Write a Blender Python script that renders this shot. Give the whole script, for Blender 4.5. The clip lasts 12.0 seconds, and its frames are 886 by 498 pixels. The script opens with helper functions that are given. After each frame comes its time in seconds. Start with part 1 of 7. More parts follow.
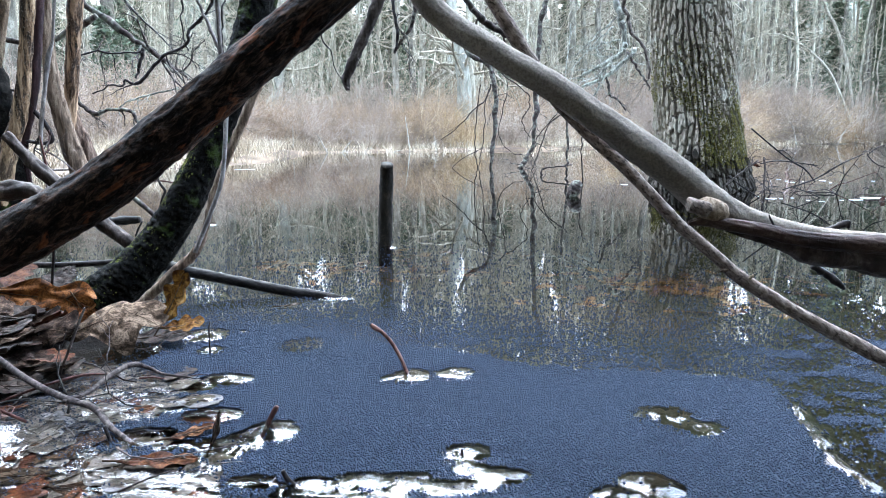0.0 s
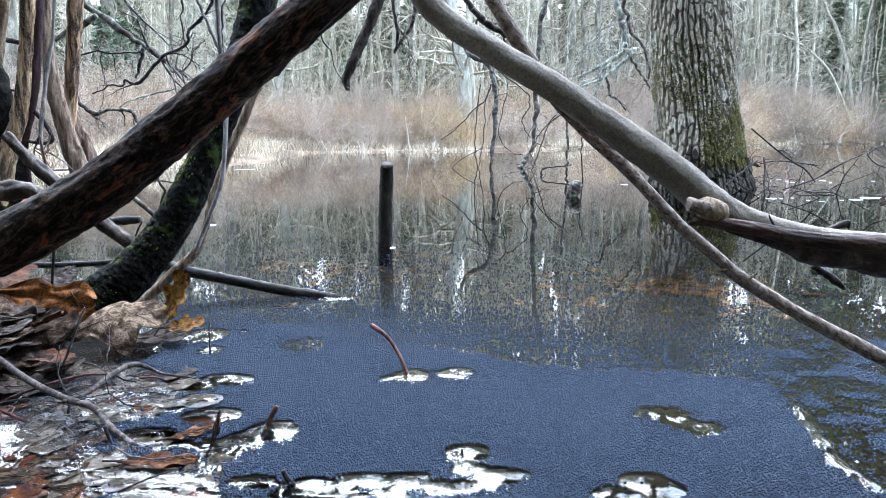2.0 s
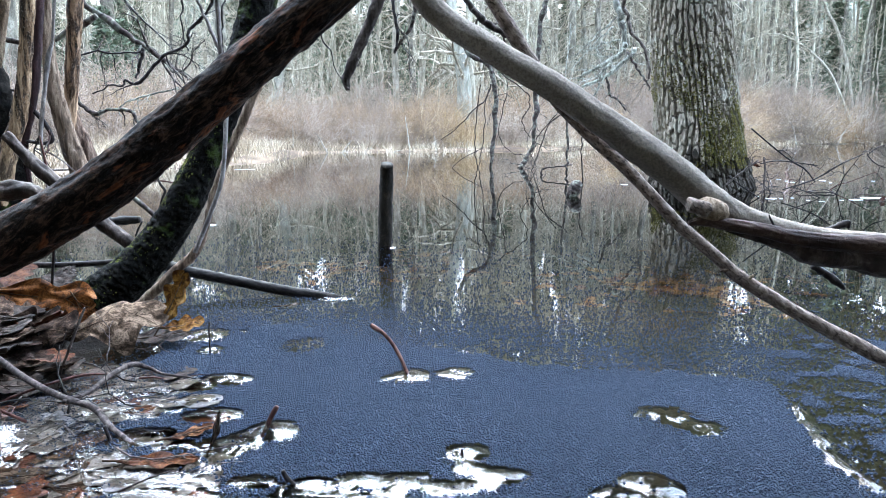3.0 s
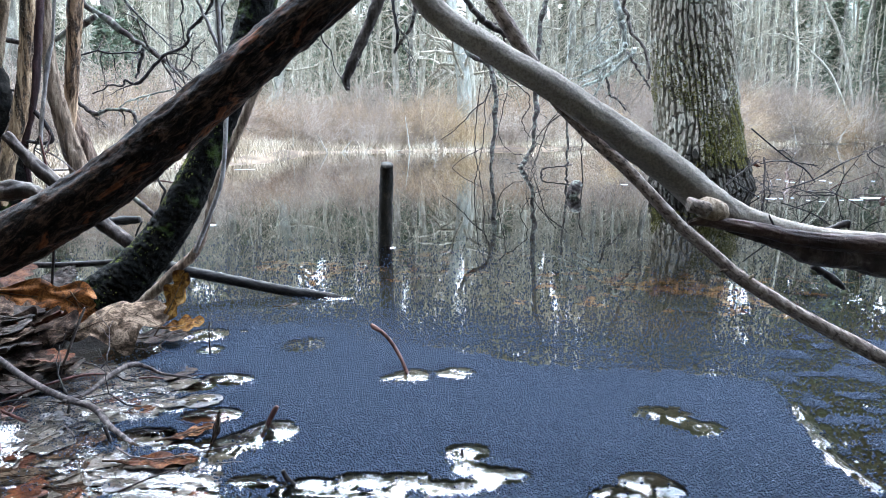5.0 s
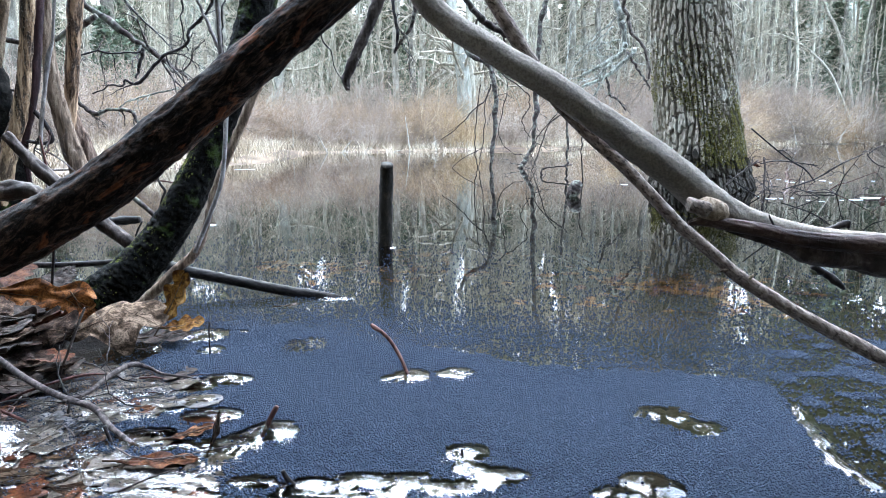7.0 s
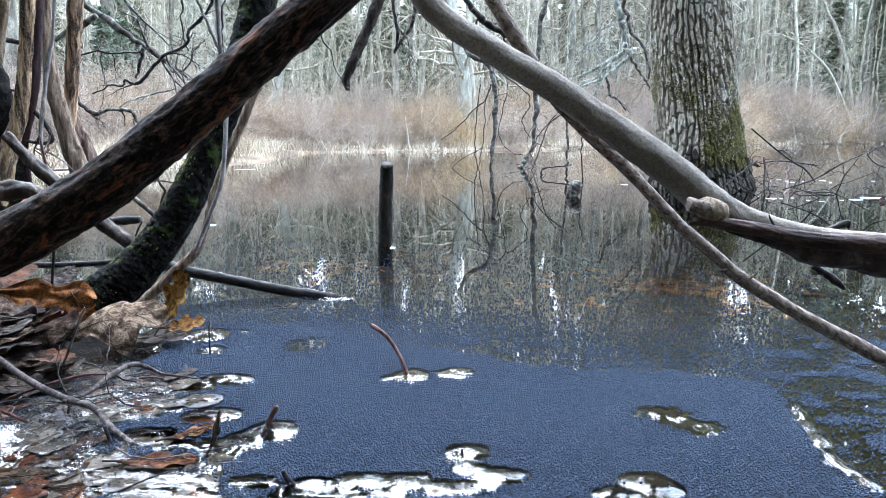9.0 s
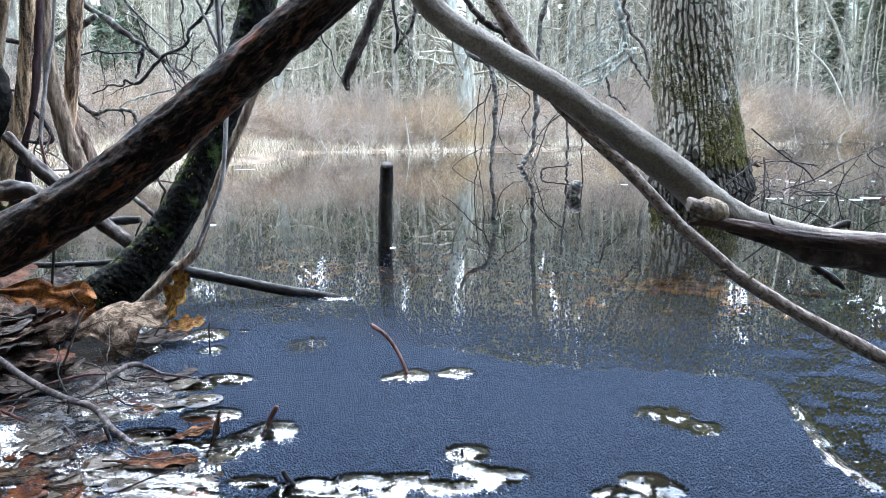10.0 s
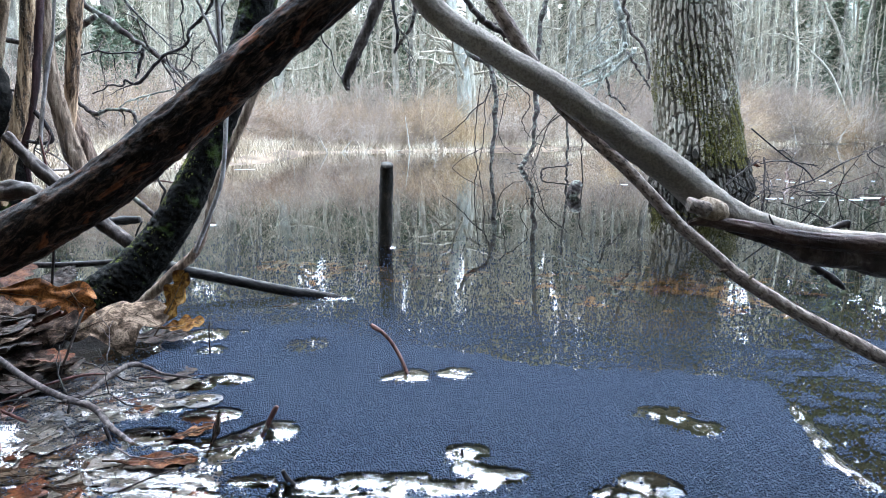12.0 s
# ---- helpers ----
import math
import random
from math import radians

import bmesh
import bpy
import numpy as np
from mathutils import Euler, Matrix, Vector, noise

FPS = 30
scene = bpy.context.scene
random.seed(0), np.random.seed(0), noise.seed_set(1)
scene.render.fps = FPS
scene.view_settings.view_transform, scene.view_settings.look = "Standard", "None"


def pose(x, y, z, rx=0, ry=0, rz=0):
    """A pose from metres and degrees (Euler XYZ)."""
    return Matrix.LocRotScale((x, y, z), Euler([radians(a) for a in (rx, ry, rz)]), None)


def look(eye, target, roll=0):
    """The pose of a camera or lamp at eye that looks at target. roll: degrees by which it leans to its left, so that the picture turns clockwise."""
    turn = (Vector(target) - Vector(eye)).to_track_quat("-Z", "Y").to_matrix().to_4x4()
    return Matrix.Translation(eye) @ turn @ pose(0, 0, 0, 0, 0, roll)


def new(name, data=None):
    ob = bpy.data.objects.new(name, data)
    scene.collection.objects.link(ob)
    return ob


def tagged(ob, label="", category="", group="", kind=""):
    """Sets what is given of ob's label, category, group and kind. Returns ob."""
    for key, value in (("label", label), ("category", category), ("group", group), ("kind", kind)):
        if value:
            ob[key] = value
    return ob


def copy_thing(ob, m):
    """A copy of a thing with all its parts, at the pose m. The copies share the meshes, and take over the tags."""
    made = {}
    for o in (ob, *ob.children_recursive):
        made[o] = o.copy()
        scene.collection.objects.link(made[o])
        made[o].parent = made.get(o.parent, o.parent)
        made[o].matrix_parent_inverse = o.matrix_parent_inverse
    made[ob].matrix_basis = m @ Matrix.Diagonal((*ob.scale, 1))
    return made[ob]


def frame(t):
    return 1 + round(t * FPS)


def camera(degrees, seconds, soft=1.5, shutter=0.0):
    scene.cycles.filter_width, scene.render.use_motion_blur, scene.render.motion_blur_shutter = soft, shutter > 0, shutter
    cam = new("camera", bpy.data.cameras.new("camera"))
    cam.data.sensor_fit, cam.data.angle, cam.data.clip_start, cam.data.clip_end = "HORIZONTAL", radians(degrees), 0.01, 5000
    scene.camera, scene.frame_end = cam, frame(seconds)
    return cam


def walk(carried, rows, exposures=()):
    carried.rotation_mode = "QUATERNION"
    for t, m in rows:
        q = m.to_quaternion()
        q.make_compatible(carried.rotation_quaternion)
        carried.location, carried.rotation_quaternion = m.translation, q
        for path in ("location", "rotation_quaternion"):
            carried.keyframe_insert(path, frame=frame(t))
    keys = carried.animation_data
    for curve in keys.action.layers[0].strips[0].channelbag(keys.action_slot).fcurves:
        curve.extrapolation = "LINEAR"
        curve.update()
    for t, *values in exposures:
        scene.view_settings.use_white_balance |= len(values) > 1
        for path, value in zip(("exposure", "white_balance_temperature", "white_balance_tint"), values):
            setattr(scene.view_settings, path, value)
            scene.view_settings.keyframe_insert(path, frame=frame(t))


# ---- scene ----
import itertools

# ---------------------------------------------------------------- camera
cam = camera(66, 12.0, soft=0.85)
walk(cam, [(0, pose(0, 0, 0.30, 80.825, 0, 0)), (12, pose(0, 0, 0.30, 80.825, 0, 0))],
     exposures=[(0, 4.31, 5620, 4), (12, 4.31, 5620, 4)])

# ---------------------------------------------------------------- overcast sky
world = bpy.data.worlds.new("overcast_sky")
scene.world = world
world.use_nodes = True
wn, wl = world.node_tree.nodes, world.node_tree.links
sky = wn.new("ShaderNodeTexSky")
sky.sky_type, sky.sun_disc = "NISHITA", False
sky.sun_elevation, sky.sun_rotation = radians(52), radians(-8)
sky.air_density, sky.dust_density, sky.ozone_density = 1.0, 1.5, 1.0
pale = wn.new("ShaderNodeHueSaturation")
pale.inputs["Saturation"].default_value = 0.45
wl.new(sky.outputs["Color"], pale.inputs["Color"])
# cloud cover: the zenith is about three times as bright as the horizon
where, split, grade, clouds = (wn.new("ShaderNode" + s) for s in ("TexCoord", "SeparateXYZ", "MapRange", "Mix"))
grade.inputs["From Min"].default_value, grade.inputs["From Max"].default_value = 0.0, 1.0
grade.inputs["To Min"].default_value, grade.inputs["To Max"].default_value = 0.55, 1.7
clouds.data_type, clouds.blend_type = "RGBA", "MULTIPLY"
clouds.inputs[0].default_value = 1.0
wl.new(where.outputs["Generated"], split.inputs["Vector"])
wl.new(split.outputs["Z"], grade.inputs["Value"])
wl.new(pale.outputs["Color"], clouds.inputs[6])
wl.new(grade.outputs["Result"], clouds.inputs[7])
wl.new(clouds.outputs[2], wn["Background"].inputs["Color"])
wn["Background"].inputs["Strength"].default_value = 0.15
sun = new("sun", bpy.data.lights.new("sun", "SUN"))
sun.data.energy, sun.data.angle, sun.data.color = 0.5, radians(50), (1.0, 0.98, 0.95)
sun.matrix_world = look((-1.1, 7.7, 10), (0, 0, 0))


# ---------------------------------------------------------------- materials
def rgb(c):
    return (c[0], c[1], c[2], 1.0)


class Mat:
    """A small builder of procedural materials."""

    def __init__(self, name, rough=0.8):
        self.m = bpy.data.materials.new(name)
        self.m.use_nodes = True
        self.n, self.l = self.m.node_tree.nodes, self.m.node_tree.links
        self.b = self.n["Principled BSDF"]
        self.b.inputs["Roughness"].default_value = rough
        self.co = self.n.new("ShaderNodeTexCoord").outputs["Object"]

    def link(self, a, b):
        self.l.new(a, b)

    def stretch(self, sx, sy, sz):
        mp = self.n.new("ShaderNodeMapping")
        mp.inputs["Scale"].default_value = (sx, sy, sz)
        self.link(self.co, mp.inputs["Vector"])
        return mp.outputs["Vector"]

    def along(self, angle, sx, sy, sz):
        """Coordinates turned so that x runs along a limb that rises at that angle, then scaled."""
        a, b = self.n.new("ShaderNodeMapping"), self.n.new("ShaderNodeMapping")
        a.inputs["Rotation"].default_value = (0, radians(angle), 0)
        b.inputs["Scale"].default_value = (sx, sy, sz)
        self.link(self.co, a.inputs["Vector"])
        self.link(a.outputs["Vector"], b.inputs["Vector"])
        return b.outputs["Vector"]

    def noise(self, scale, detail=5, rough=0.6, co=None, warp=0.0):
        t = self.n.new("ShaderNodeTexNoise")
        t.inputs["Scale"].default_value, t.inputs["Detail"].default_value = scale, detail
        t.inputs["Roughness"].default_value, t.inputs["Distortion"].default_value = rough, warp
        self.link(co or self.co, t.inputs["Vector"])
        return t.outputs["Fac"]

    def voronoi(self, scale, co=None, feature="F1"):
        t = self.n.new("ShaderNodeTexVoronoi")
        t.feature = feature
        t.inputs["Scale"].default_value = scale
        self.link(co or self.co, t.inputs["Vector"])
        return t.outputs["Distance"]

    def ramp(self, fac, stops):
        r = self.n.new("ShaderNodeValToRGB")
        e = r.color_ramp.elements
        while len(e) < len(stops):
            e.new(0.5)
        for k, (p, c) in zip(e, stops):
            k.position, k.color = p, rgb(c) if not isinstance(c, (int, float)) else (c, c, c, 1)
        self.link(fac, r.inputs["Fac"])
        return r.outputs["Color"]

    def mix(self, fac, a, b, mode="MIX"):
        x = self.n.new("ShaderNodeMix")
        x.data_type, x.blend_type = "RGBA", mode
        for sock, v in ((x.inputs[0], fac), (x.inputs[6], a), (x.inputs[7], b)):
            if isinstance(v, (int, float)):
                sock.default_value = v
            elif isinstance(v, tuple):
                sock.default_value = rgb(v)
            else:
                self.link(v, sock)
        return x.outputs[2]

    def vary(self, col, amount=0.25, hue=0.02):
        o = self.n.new("ShaderNodeObjectInfo")
        h = self.n.new("ShaderNodeHueSaturation")
        for lo, hi, sock in ((1 - amount, 1 + amount, "Value"), (0.5 - hue, 0.5 + hue, "Hue")):
            r = self.n.new("ShaderNodeMapRange")
            r.inputs["To Min"].default_value, r.inputs["To Max"].default_value = lo, hi
            self.link(o.outputs["Random"], r.inputs["Value"])
            self.link(r.outputs["Result"], h.inputs[sock])
        self.link(col, h.inputs["Color"])
        return h.outputs["Color"]

    def islands(self, col, amount=0.3):
        o = self.n.new("ShaderNodeNewGeometry")
        h = self.n.new("ShaderNodeHueSaturation")
        r = self.n.new("ShaderNodeMapRange")
        r.inputs["To Min"].default_value, r.inputs["To Max"].default_value = 1 - amount, 1 + amount
        self.link(o.outputs["Random Per Island"], r.inputs["Value"])
        self.link(r.outputs["Result"], h.inputs["Value"])
        self.link(col, h.inputs["Color"])
        return h.outputs["Color"]

    def bump(self, height, strength, distance):
        b = self.n.new("ShaderNodeBump")
        b.inputs["Strength"].default_value, b.inputs["Distance"].default_value = strength, distance
        self.link(height, b.inputs["Height"])
        self.link(b.outputs["Normal"], self.b.inputs["Normal"])
        return self

    def done(self, col, rough=None, coat=0.0, spec=0.10):
        if isinstance(col, tuple):
            self.b.inputs["Base Color"].default_value = rgb(col)
        else:
            self.link(col, self.b.inputs["Base Color"])
        if rough is not None:
            self.link(rough, self.b.inputs["Roughness"])
        self.b.inputs["Coat Weight"].default_value = coat
        self.b.inputs["Coat Roughness"].default_value = 0.3
        self.b.inputs["Specular IOR Level"].default_value = spec
        return self.m


def plain_bark(name, dark, mid, pale, scale=60, rough=0.85, bump=0.002, coat=0.0, squash=0.35, angle=None):
    k = Mat(name, rough)
    co = k.stretch(1, 1, squash) if angle is None else k.along(angle, squash, 1, 1)
    n1, n2 = k.noise(scale, 7, 0.65, co, 0.6), k.noise(scale * 0.13, 4, 0.6)
    n3 = k.noise(scale * 5.5, 4, 0.7)
    a = k.ramp(n1, [(0.40, dark), (0.50, mid), (0.61, pale)])
    a = k.mix(k.ramp(n3, [(0.38, 0.7), (0.52, 0)]), a, dark)
    b = k.ramp(n2, [(0.35, dark), (0.7, pale)])
    k.bump(k.mix(0.4, n1, n3), 0.9, bump)
    return k.done(k.vary(k.mix(0.3, a, b), 0.2, 0.01), coat=coat * 0.12)


WET_LOG = Mat("wet_dark_log_bark", 0.6)
_co = WET_LOG.along(39, 0.30, 1, 1)
_n1, _n2, _n3, _n4 = WET_LOG.noise(120, 9, 0.72, _co, 0.6), WET_LOG.noise(11, 4, 0.6), WET_LOG.noise(30, 6, 0.65, _co, 0.8), WET_LOG.noise(260, 4, 0.6)
_c = WET_LOG.ramp(_n1, [(0.41, (0.0022, 0.0017, 0.0014)), (0.50, (0.0085, 0.0056, 0.004)), (0.61, (0.050, 0.029, 0.019))])
_c = WET_LOG.mix(WET_LOG.ramp(_n3, [(0.56, 0), (0.64, 0.75)]), _c, (0.15, 0.052, 0.020))
_c = WET_LOG.mix(WET_LOG.ramp(_n2, [(0.60, 0), (0.68, 0.25)]), _c, (0.030, 0.022, 0.016))
_c = WET_LOG.mix(WET_LOG.ramp(_n4, [(0.60, 0), (0.68, 0.2)]), _c, (0.08, 0.068, 0.056))
WET_LOG = WET_LOG.bump(WET_LOG.mix(0.4, _n1, _n4), 0.9, 0.004).done(_c, spec=0.04)

BLACK_MOSSY = Mat("black_wet_mossy_bark", 0.6)
_n1, _n2 = BLACK_MOSSY.noise(70, 8, 0.7, None, 0.8), BLACK_MOSSY.noise(14, 6, 0.7)
_c = BLACK_MOSSY.ramp(_n1, [(0.40, (0.0012, 0.0012, 0.0012)), (0.52, (0.003, 0.0027, 0.0023)), (0.64, (0.012, 0.011, 0.009))])
_c = BLACK_MOSSY.mix(BLACK_MOSSY.ramp(_n2, [(0.57, 0), (0.66, 0.8)]), _c, (0.035, 0.05, 0.012))
BLACK_MOSSY = BLACK_MOSSY.bump(_n1, 0.9, 0.004).done(_c, spec=0.03)

GREY_LIMB = Mat("smooth_grey_brown_bark", 0.75)
_n1, _n2, _n3 = GREY_LIMB.noise(140, 8, 0.65, GREY_LIMB.along(-33, 0.4, 1, 1)), GREY_LIMB.noise(18, 5, 0.6, GREY_LIMB.along(-33, 0.3, 1, 1), 0.8), GREY_LIMB.voronoi(95)
_c = GREY_LIMB.ramp(_n2, [(0.38, (0.15, 0.126, 0.102)), (0.5, (0.215, 0.183, 0.149)), (0.62, (0.295, 0.256, 0.212))])
_c = GREY_LIMB.mix(GREY_LIMB.ramp(_n1, [(0.4, 0.0), (0.7, 0.4)]), _c, (0.07, 0.062, 0.057))
_c = GREY_LIMB.mix(GREY_LIMB.ramp(_n3, [(0.03, 0.35), (0.10, 0)]), _c, (0.10, 0.09, 0.08))
_n4 = GREY_LIMB.noise(520, 4, 0.7)
_c = GREY_LIMB.mix(GREY_LIMB.ramp(_n4, [(0.40, 0.5), (0.54, 0)]), _c, (0.06, 0.052, 0.047))
_c = GREY_LIMB.mix(GREY_LIMB.ramp(_n4, [(0.58, 0), (0.70, 0.35)]), _c, (0.28, 0.26, 0.24))
GREY_LIMB = GREY_LIMB.bump(GREY_LIMB.mix(0.5, _n1, _n4), 0.9, 0.0014).done(_c)

BROKEN = plain_bark("split_dark_weathered_wood", (0.008, 0.006, 0.005), (0.038, 0.028, 0.023), (0.125, 0.10, 0.085), 45, 0.6, 0.003, 0.15)
FORK_WOOD = plain_bark("red_brown_split_wood", (0.010, 0.005, 0.004), (0.042, 0.024, 0.018), (0.115, 0.080, 0.064), 60, 0.6, 0.003, 0.15, 0.3, -10)
KNOT = plain_bark("pale_knot_wood", (0.05, 0.032, 0.02), (0.15, 0.105, 0.072), (0.27, 0.21, 0.16), 160, 0.75, 0.001, 0, 1.0)
TWIG_GREY = plain_bark("grey_brown_twig_bark", (0.016, 0.012, 0.011), (0.055, 0.043, 0.040), (0.15, 0.125, 0.115), 130, 0.7, 0.001, 0.1)
THIN_BARK = Mat("speckled_grey_brown_bark", 0.75)
_co = THIN_BARK.along(-38, 0.45, 1, 1)
_n1, _n2, _n3 = THIN_BARK.noise(300, 7, 0.65, _co), THIN_BARK.noise(40, 4, 0.6), THIN_BARK.noise(520, 3, 0.5, _co)
_c = THIN_BARK.ramp(_n1, [(0.38, (0.06, 0.045, 0.036)), (0.5, (0.145, 0.112, 0.092)), (0.64, (0.265, 0.218, 0.185))])
_c = THIN_BARK.mix(THIN_BARK.ramp(_n3, [(0.58, 0), (0.63, 0.85)]), _c, (0.022, 0.017, 0.015))
_c = THIN_BARK.mix(THIN_BARK.ramp(_n2, [(0.5, 0), (0.65, 0.4)]), _c, (0.09, 0.065, 0.05))
THIN_BARK = THIN_BARK.bump(_n1, 0.9, 0.001).done(_c)
STICK_BARK = plain_bark("soaked_dark_stick_bark", (0.0022, 0.002, 0.002), (0.0055, 0.0046, 0.0044), (0.026, 0.022, 0.021), 200, 0.55, 0.0015, 0, 0.3, -8)
TWIG_DARK = plain_bark("dark_wet_twig_bark", (0.006, 0.005, 0.005), (0.013, 0.010, 0.010), (0.038, 0.031, 0.029), 90, 0.55, 0.001, 0.2)
TWIG_RED = plain_bark("reddish_brown_twig_bark", (0.02, 0.008, 0.007), (0.07, 0.027, 0.022), (0.15, 0.078, 0.062), 120, 0.5, 0.001, 0.3)
STEM_BROWN = plain_bark("peeling_brown_stem_bark", (0.02, 0.012, 0.009), (0.085, 0.05, 0.036), (0.24, 0.165, 0.125), 34, 0.75, 0.003)
_k = Mat("peeling_strip_bark", 0.8)
_co = _k.stretch(1, 1, 0.10)
_n1, _n2, _n3 = _k.noise(75, 7, 0.7, _co, 0.5), _k.noise(28, 5, 0.65, _k.stretch(1, 1, 0.3), 0.8), _k.noise(300, 3, 0.6)
_c = _k.ramp(_n1, [(0.40, (0.016, 0.011, 0.008)), (0.48, (0.13, 0.078, 0.046)), (0.59, (0.34, 0.23, 0.145))])
_c = _k.mix(_k.ramp(_n2, [(0.50, 0), (0.58, 0.85)]), _c, (0.022, 0.015, 0.012))
_c = _k.mix(_k.ramp(_n3, [(0.55, 0), (0.68, 0.5)]), _c, (0.26, 0.21, 0.17))
STEM_BROWN = _k.bump(_n1, 1.0, 0.004).done(_k.vary(_c, 0.2, 0.01))
STEM_GREY = plain_bark("rough_grey_brown_stem_bark", (0.022, 0.014, 0.010), (0.135, 0.090, 0.062), (0.335, 0.250, 0.185), 95, 0.8, 0.004, 0, 0.12)
STEM_PURPLE = plain_bark("purple_brown_wet_stem_bark", (0.010, 0.005, 0.006), (0.028, 0.014, 0.015), (0.065, 0.036, 0.034), 50, 0.5, 0.002, 0.25)
LICHEN_BOUGH = Mat("lichen_covered_bough_bark", 0.9)
_n1, _n2 = LICHEN_BOUGH.noise(60, 6, 0.7, None, 0.7), LICHEN_BOUGH.noise(26, 5, 0.7)
_c = LICHEN_BOUGH.ramp(_n1, [(0.35, (0.015, 0.012, 0.012)), (0.6, (0.07, 0.055, 0.05)), (0.8, (0.16, 0.14, 0.12))])
_c = LICHEN_BOUGH.mix(LICHEN_BOUGH.ramp(_n2, [(0.48, 0), (0.62, 0.6)]), _c, (0.25, 0.265, 0.215))
LICHEN_BOUGH = LICHEN_BOUGH.bump(_n1, 0.7, 0.002).done(_c)
LICHEN_PALE = plain_bark("grey_green_lichen_crust", (0.06, 0.056, 0.048), (0.27, 0.28, 0.235), (0.48, 0.50, 0.43), 30, 0.95, 0.004)
TWIG_DULL = plain_bark("dull_brown_twig_bark", (0.012, 0.009, 0.008), (0.032, 0.025, 0.022), (0.085, 0.07, 0.062), 60, 0.8, 0.001)
TWIG_PALE = plain_bark("pale_grey_twig_bark", (0.06, 0.05, 0.046), (0.17, 0.15, 0.14), (0.33, 0.30, 0.28), 90, 0.75, 0.001)

BIG_BARK = Mat("ridged_grey_brown_bark_with_moss", 0.9)
_n1, _n2, _n3 = BIG_BARK.noise(80, 8, 0.7, BIG_BARK.stretch(1, 1, 0.4)), BIG_BARK.noise(5, 4, 0.6), BIG_BARK.noise(17, 6, 0.7)
_c = BIG_BARK.ramp(_n1, [(0.34, (0.11, 0.094, 0.071)), (0.5, (0.275, 0.241, 0.189)), (0.66, (0.50, 0.452, 0.37))])
_c = BIG_BARK.mix(BIG_BARK.ramp(_n3, [(0.57, 0), (0.63, 0.6)]), _c, (0.38, 0.375, 0.31))
_c = BIG_BARK.mix(BIG_BARK.ramp(_n2, [(0.50, 0), (0.62, 0.35)]), _c, (0.10, 0.075, 0.045))
BIG_BARK = BIG_BARK.bump(_n1, 0.8, 0.008).done(_c)

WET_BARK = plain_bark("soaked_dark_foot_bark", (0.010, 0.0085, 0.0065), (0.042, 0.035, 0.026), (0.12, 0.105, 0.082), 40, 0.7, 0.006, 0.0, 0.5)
MOSS = Mat("olive_green_moss", 0.95)
_n = MOSS.noise(60, 5)
MOSS = MOSS.done(MOSS.islands(MOSS.ramp(_n, [(0.4, (0.030, 0.029, 0.007)), (0.6, (0.115, 0.10, 0.026))]), 0.4))

MOSS_DARK = Mat("dark_olive_moss", 0.95)
MOSS_DARK = MOSS_DARK.done(MOSS_DARK.islands(MOSS_DARK.ramp(MOSS_DARK.noise(50, 5), [(0.4, (0.018, 0.022, 0.005)), (0.6, (0.095, 0.10, 0.024))]), 0.5))
POST_WOOD = plain_bark("soaked_black_post_wood", (0.002, 0.0016, 0.0013), (0.006, 0.0045, 0.003), (0.026, 0.018, 0.012), 50, 0.7, 0.003, 0.0)
FAR_BARK = plain_bark("pale_grey_forest_bark", (0.12, 0.108, 0.080), (0.31, 0.285, 0.218), (0.54, 0.505, 0.405), 9, 0.95, 0.01)
FAR_BARK_DARK = plain_bark("dull_grey_forest_bark", (0.05, 0.045, 0.035), (0.15, 0.138, 0.108), (0.32, 0.30, 0.245), 8, 0.95, 0.01)
FAR_TWIG = plain_bark("grey_fine_crown_twigs", (0.115, 0.102, 0.073), (0.30, 0.27, 0.20), (0.57, 0.52, 0.41), 3, 0.95, 0.01)
DEEP_TWIG = plain_bark("dull_grey_brown_deep_woods", (0.06, 0.056, 0.040), (0.17, 0.158, 0.118), (0.42, 0.39, 0.31), 1.2, 0.95, 0.01)
BIRCH = plain_bark("whitish_birch_bark", (0.13, 0.127, 0.102), (0.30, 0.295, 0.240), (0.47, 0.46, 0.385), 5, 0.85, 0.01)
SHRUB_TWIG = plain_bark("russet_brown_thicket_twigs", (0.13, 0.085, 0.050), (0.31, 0.213, 0.132), (0.50, 0.385, 0.265), 3, 0.95, 0.01)
SHRUB_MAUVE = plain_bark("mauve_grey_thicket_twigs", (0.115, 0.088, 0.069), (0.29, 0.228, 0.180), (0.49, 0.41, 0.335), 3, 0.95, 0.01)
SHRUB_TAN = plain_bark("tan_thicket_twigs", (0.16, 0.106, 0.053), (0.37, 0.26, 0.142), (0.56, 0.43, 0.275), 3, 0.95, 0.01)

NEEDLES = Mat("dull_green_conifer_needles", 0.9)
NEEDLES = NEEDLES.done(NEEDLES.vary(NEEDLES.islands(NEEDLES.ramp(NEEDLES.noise(2.0), [(0.3, (0.065, 0.080, 0.052)), (0.7, (0.13, 0.152, 0.102))]), 0.4), 0.2))
GRASS = Mat("dead_straw_coloured_grass", 0.9)
GRASS = GRASS.done(GRASS.islands(GRASS.ramp(GRASS.noise(0.9), [(0.40, (0.17, 0.132, 0.092)), (0.5, (0.31, 0.25, 0.175)), (0.60, (0.56, 0.49, 0.375))]), 0.5))

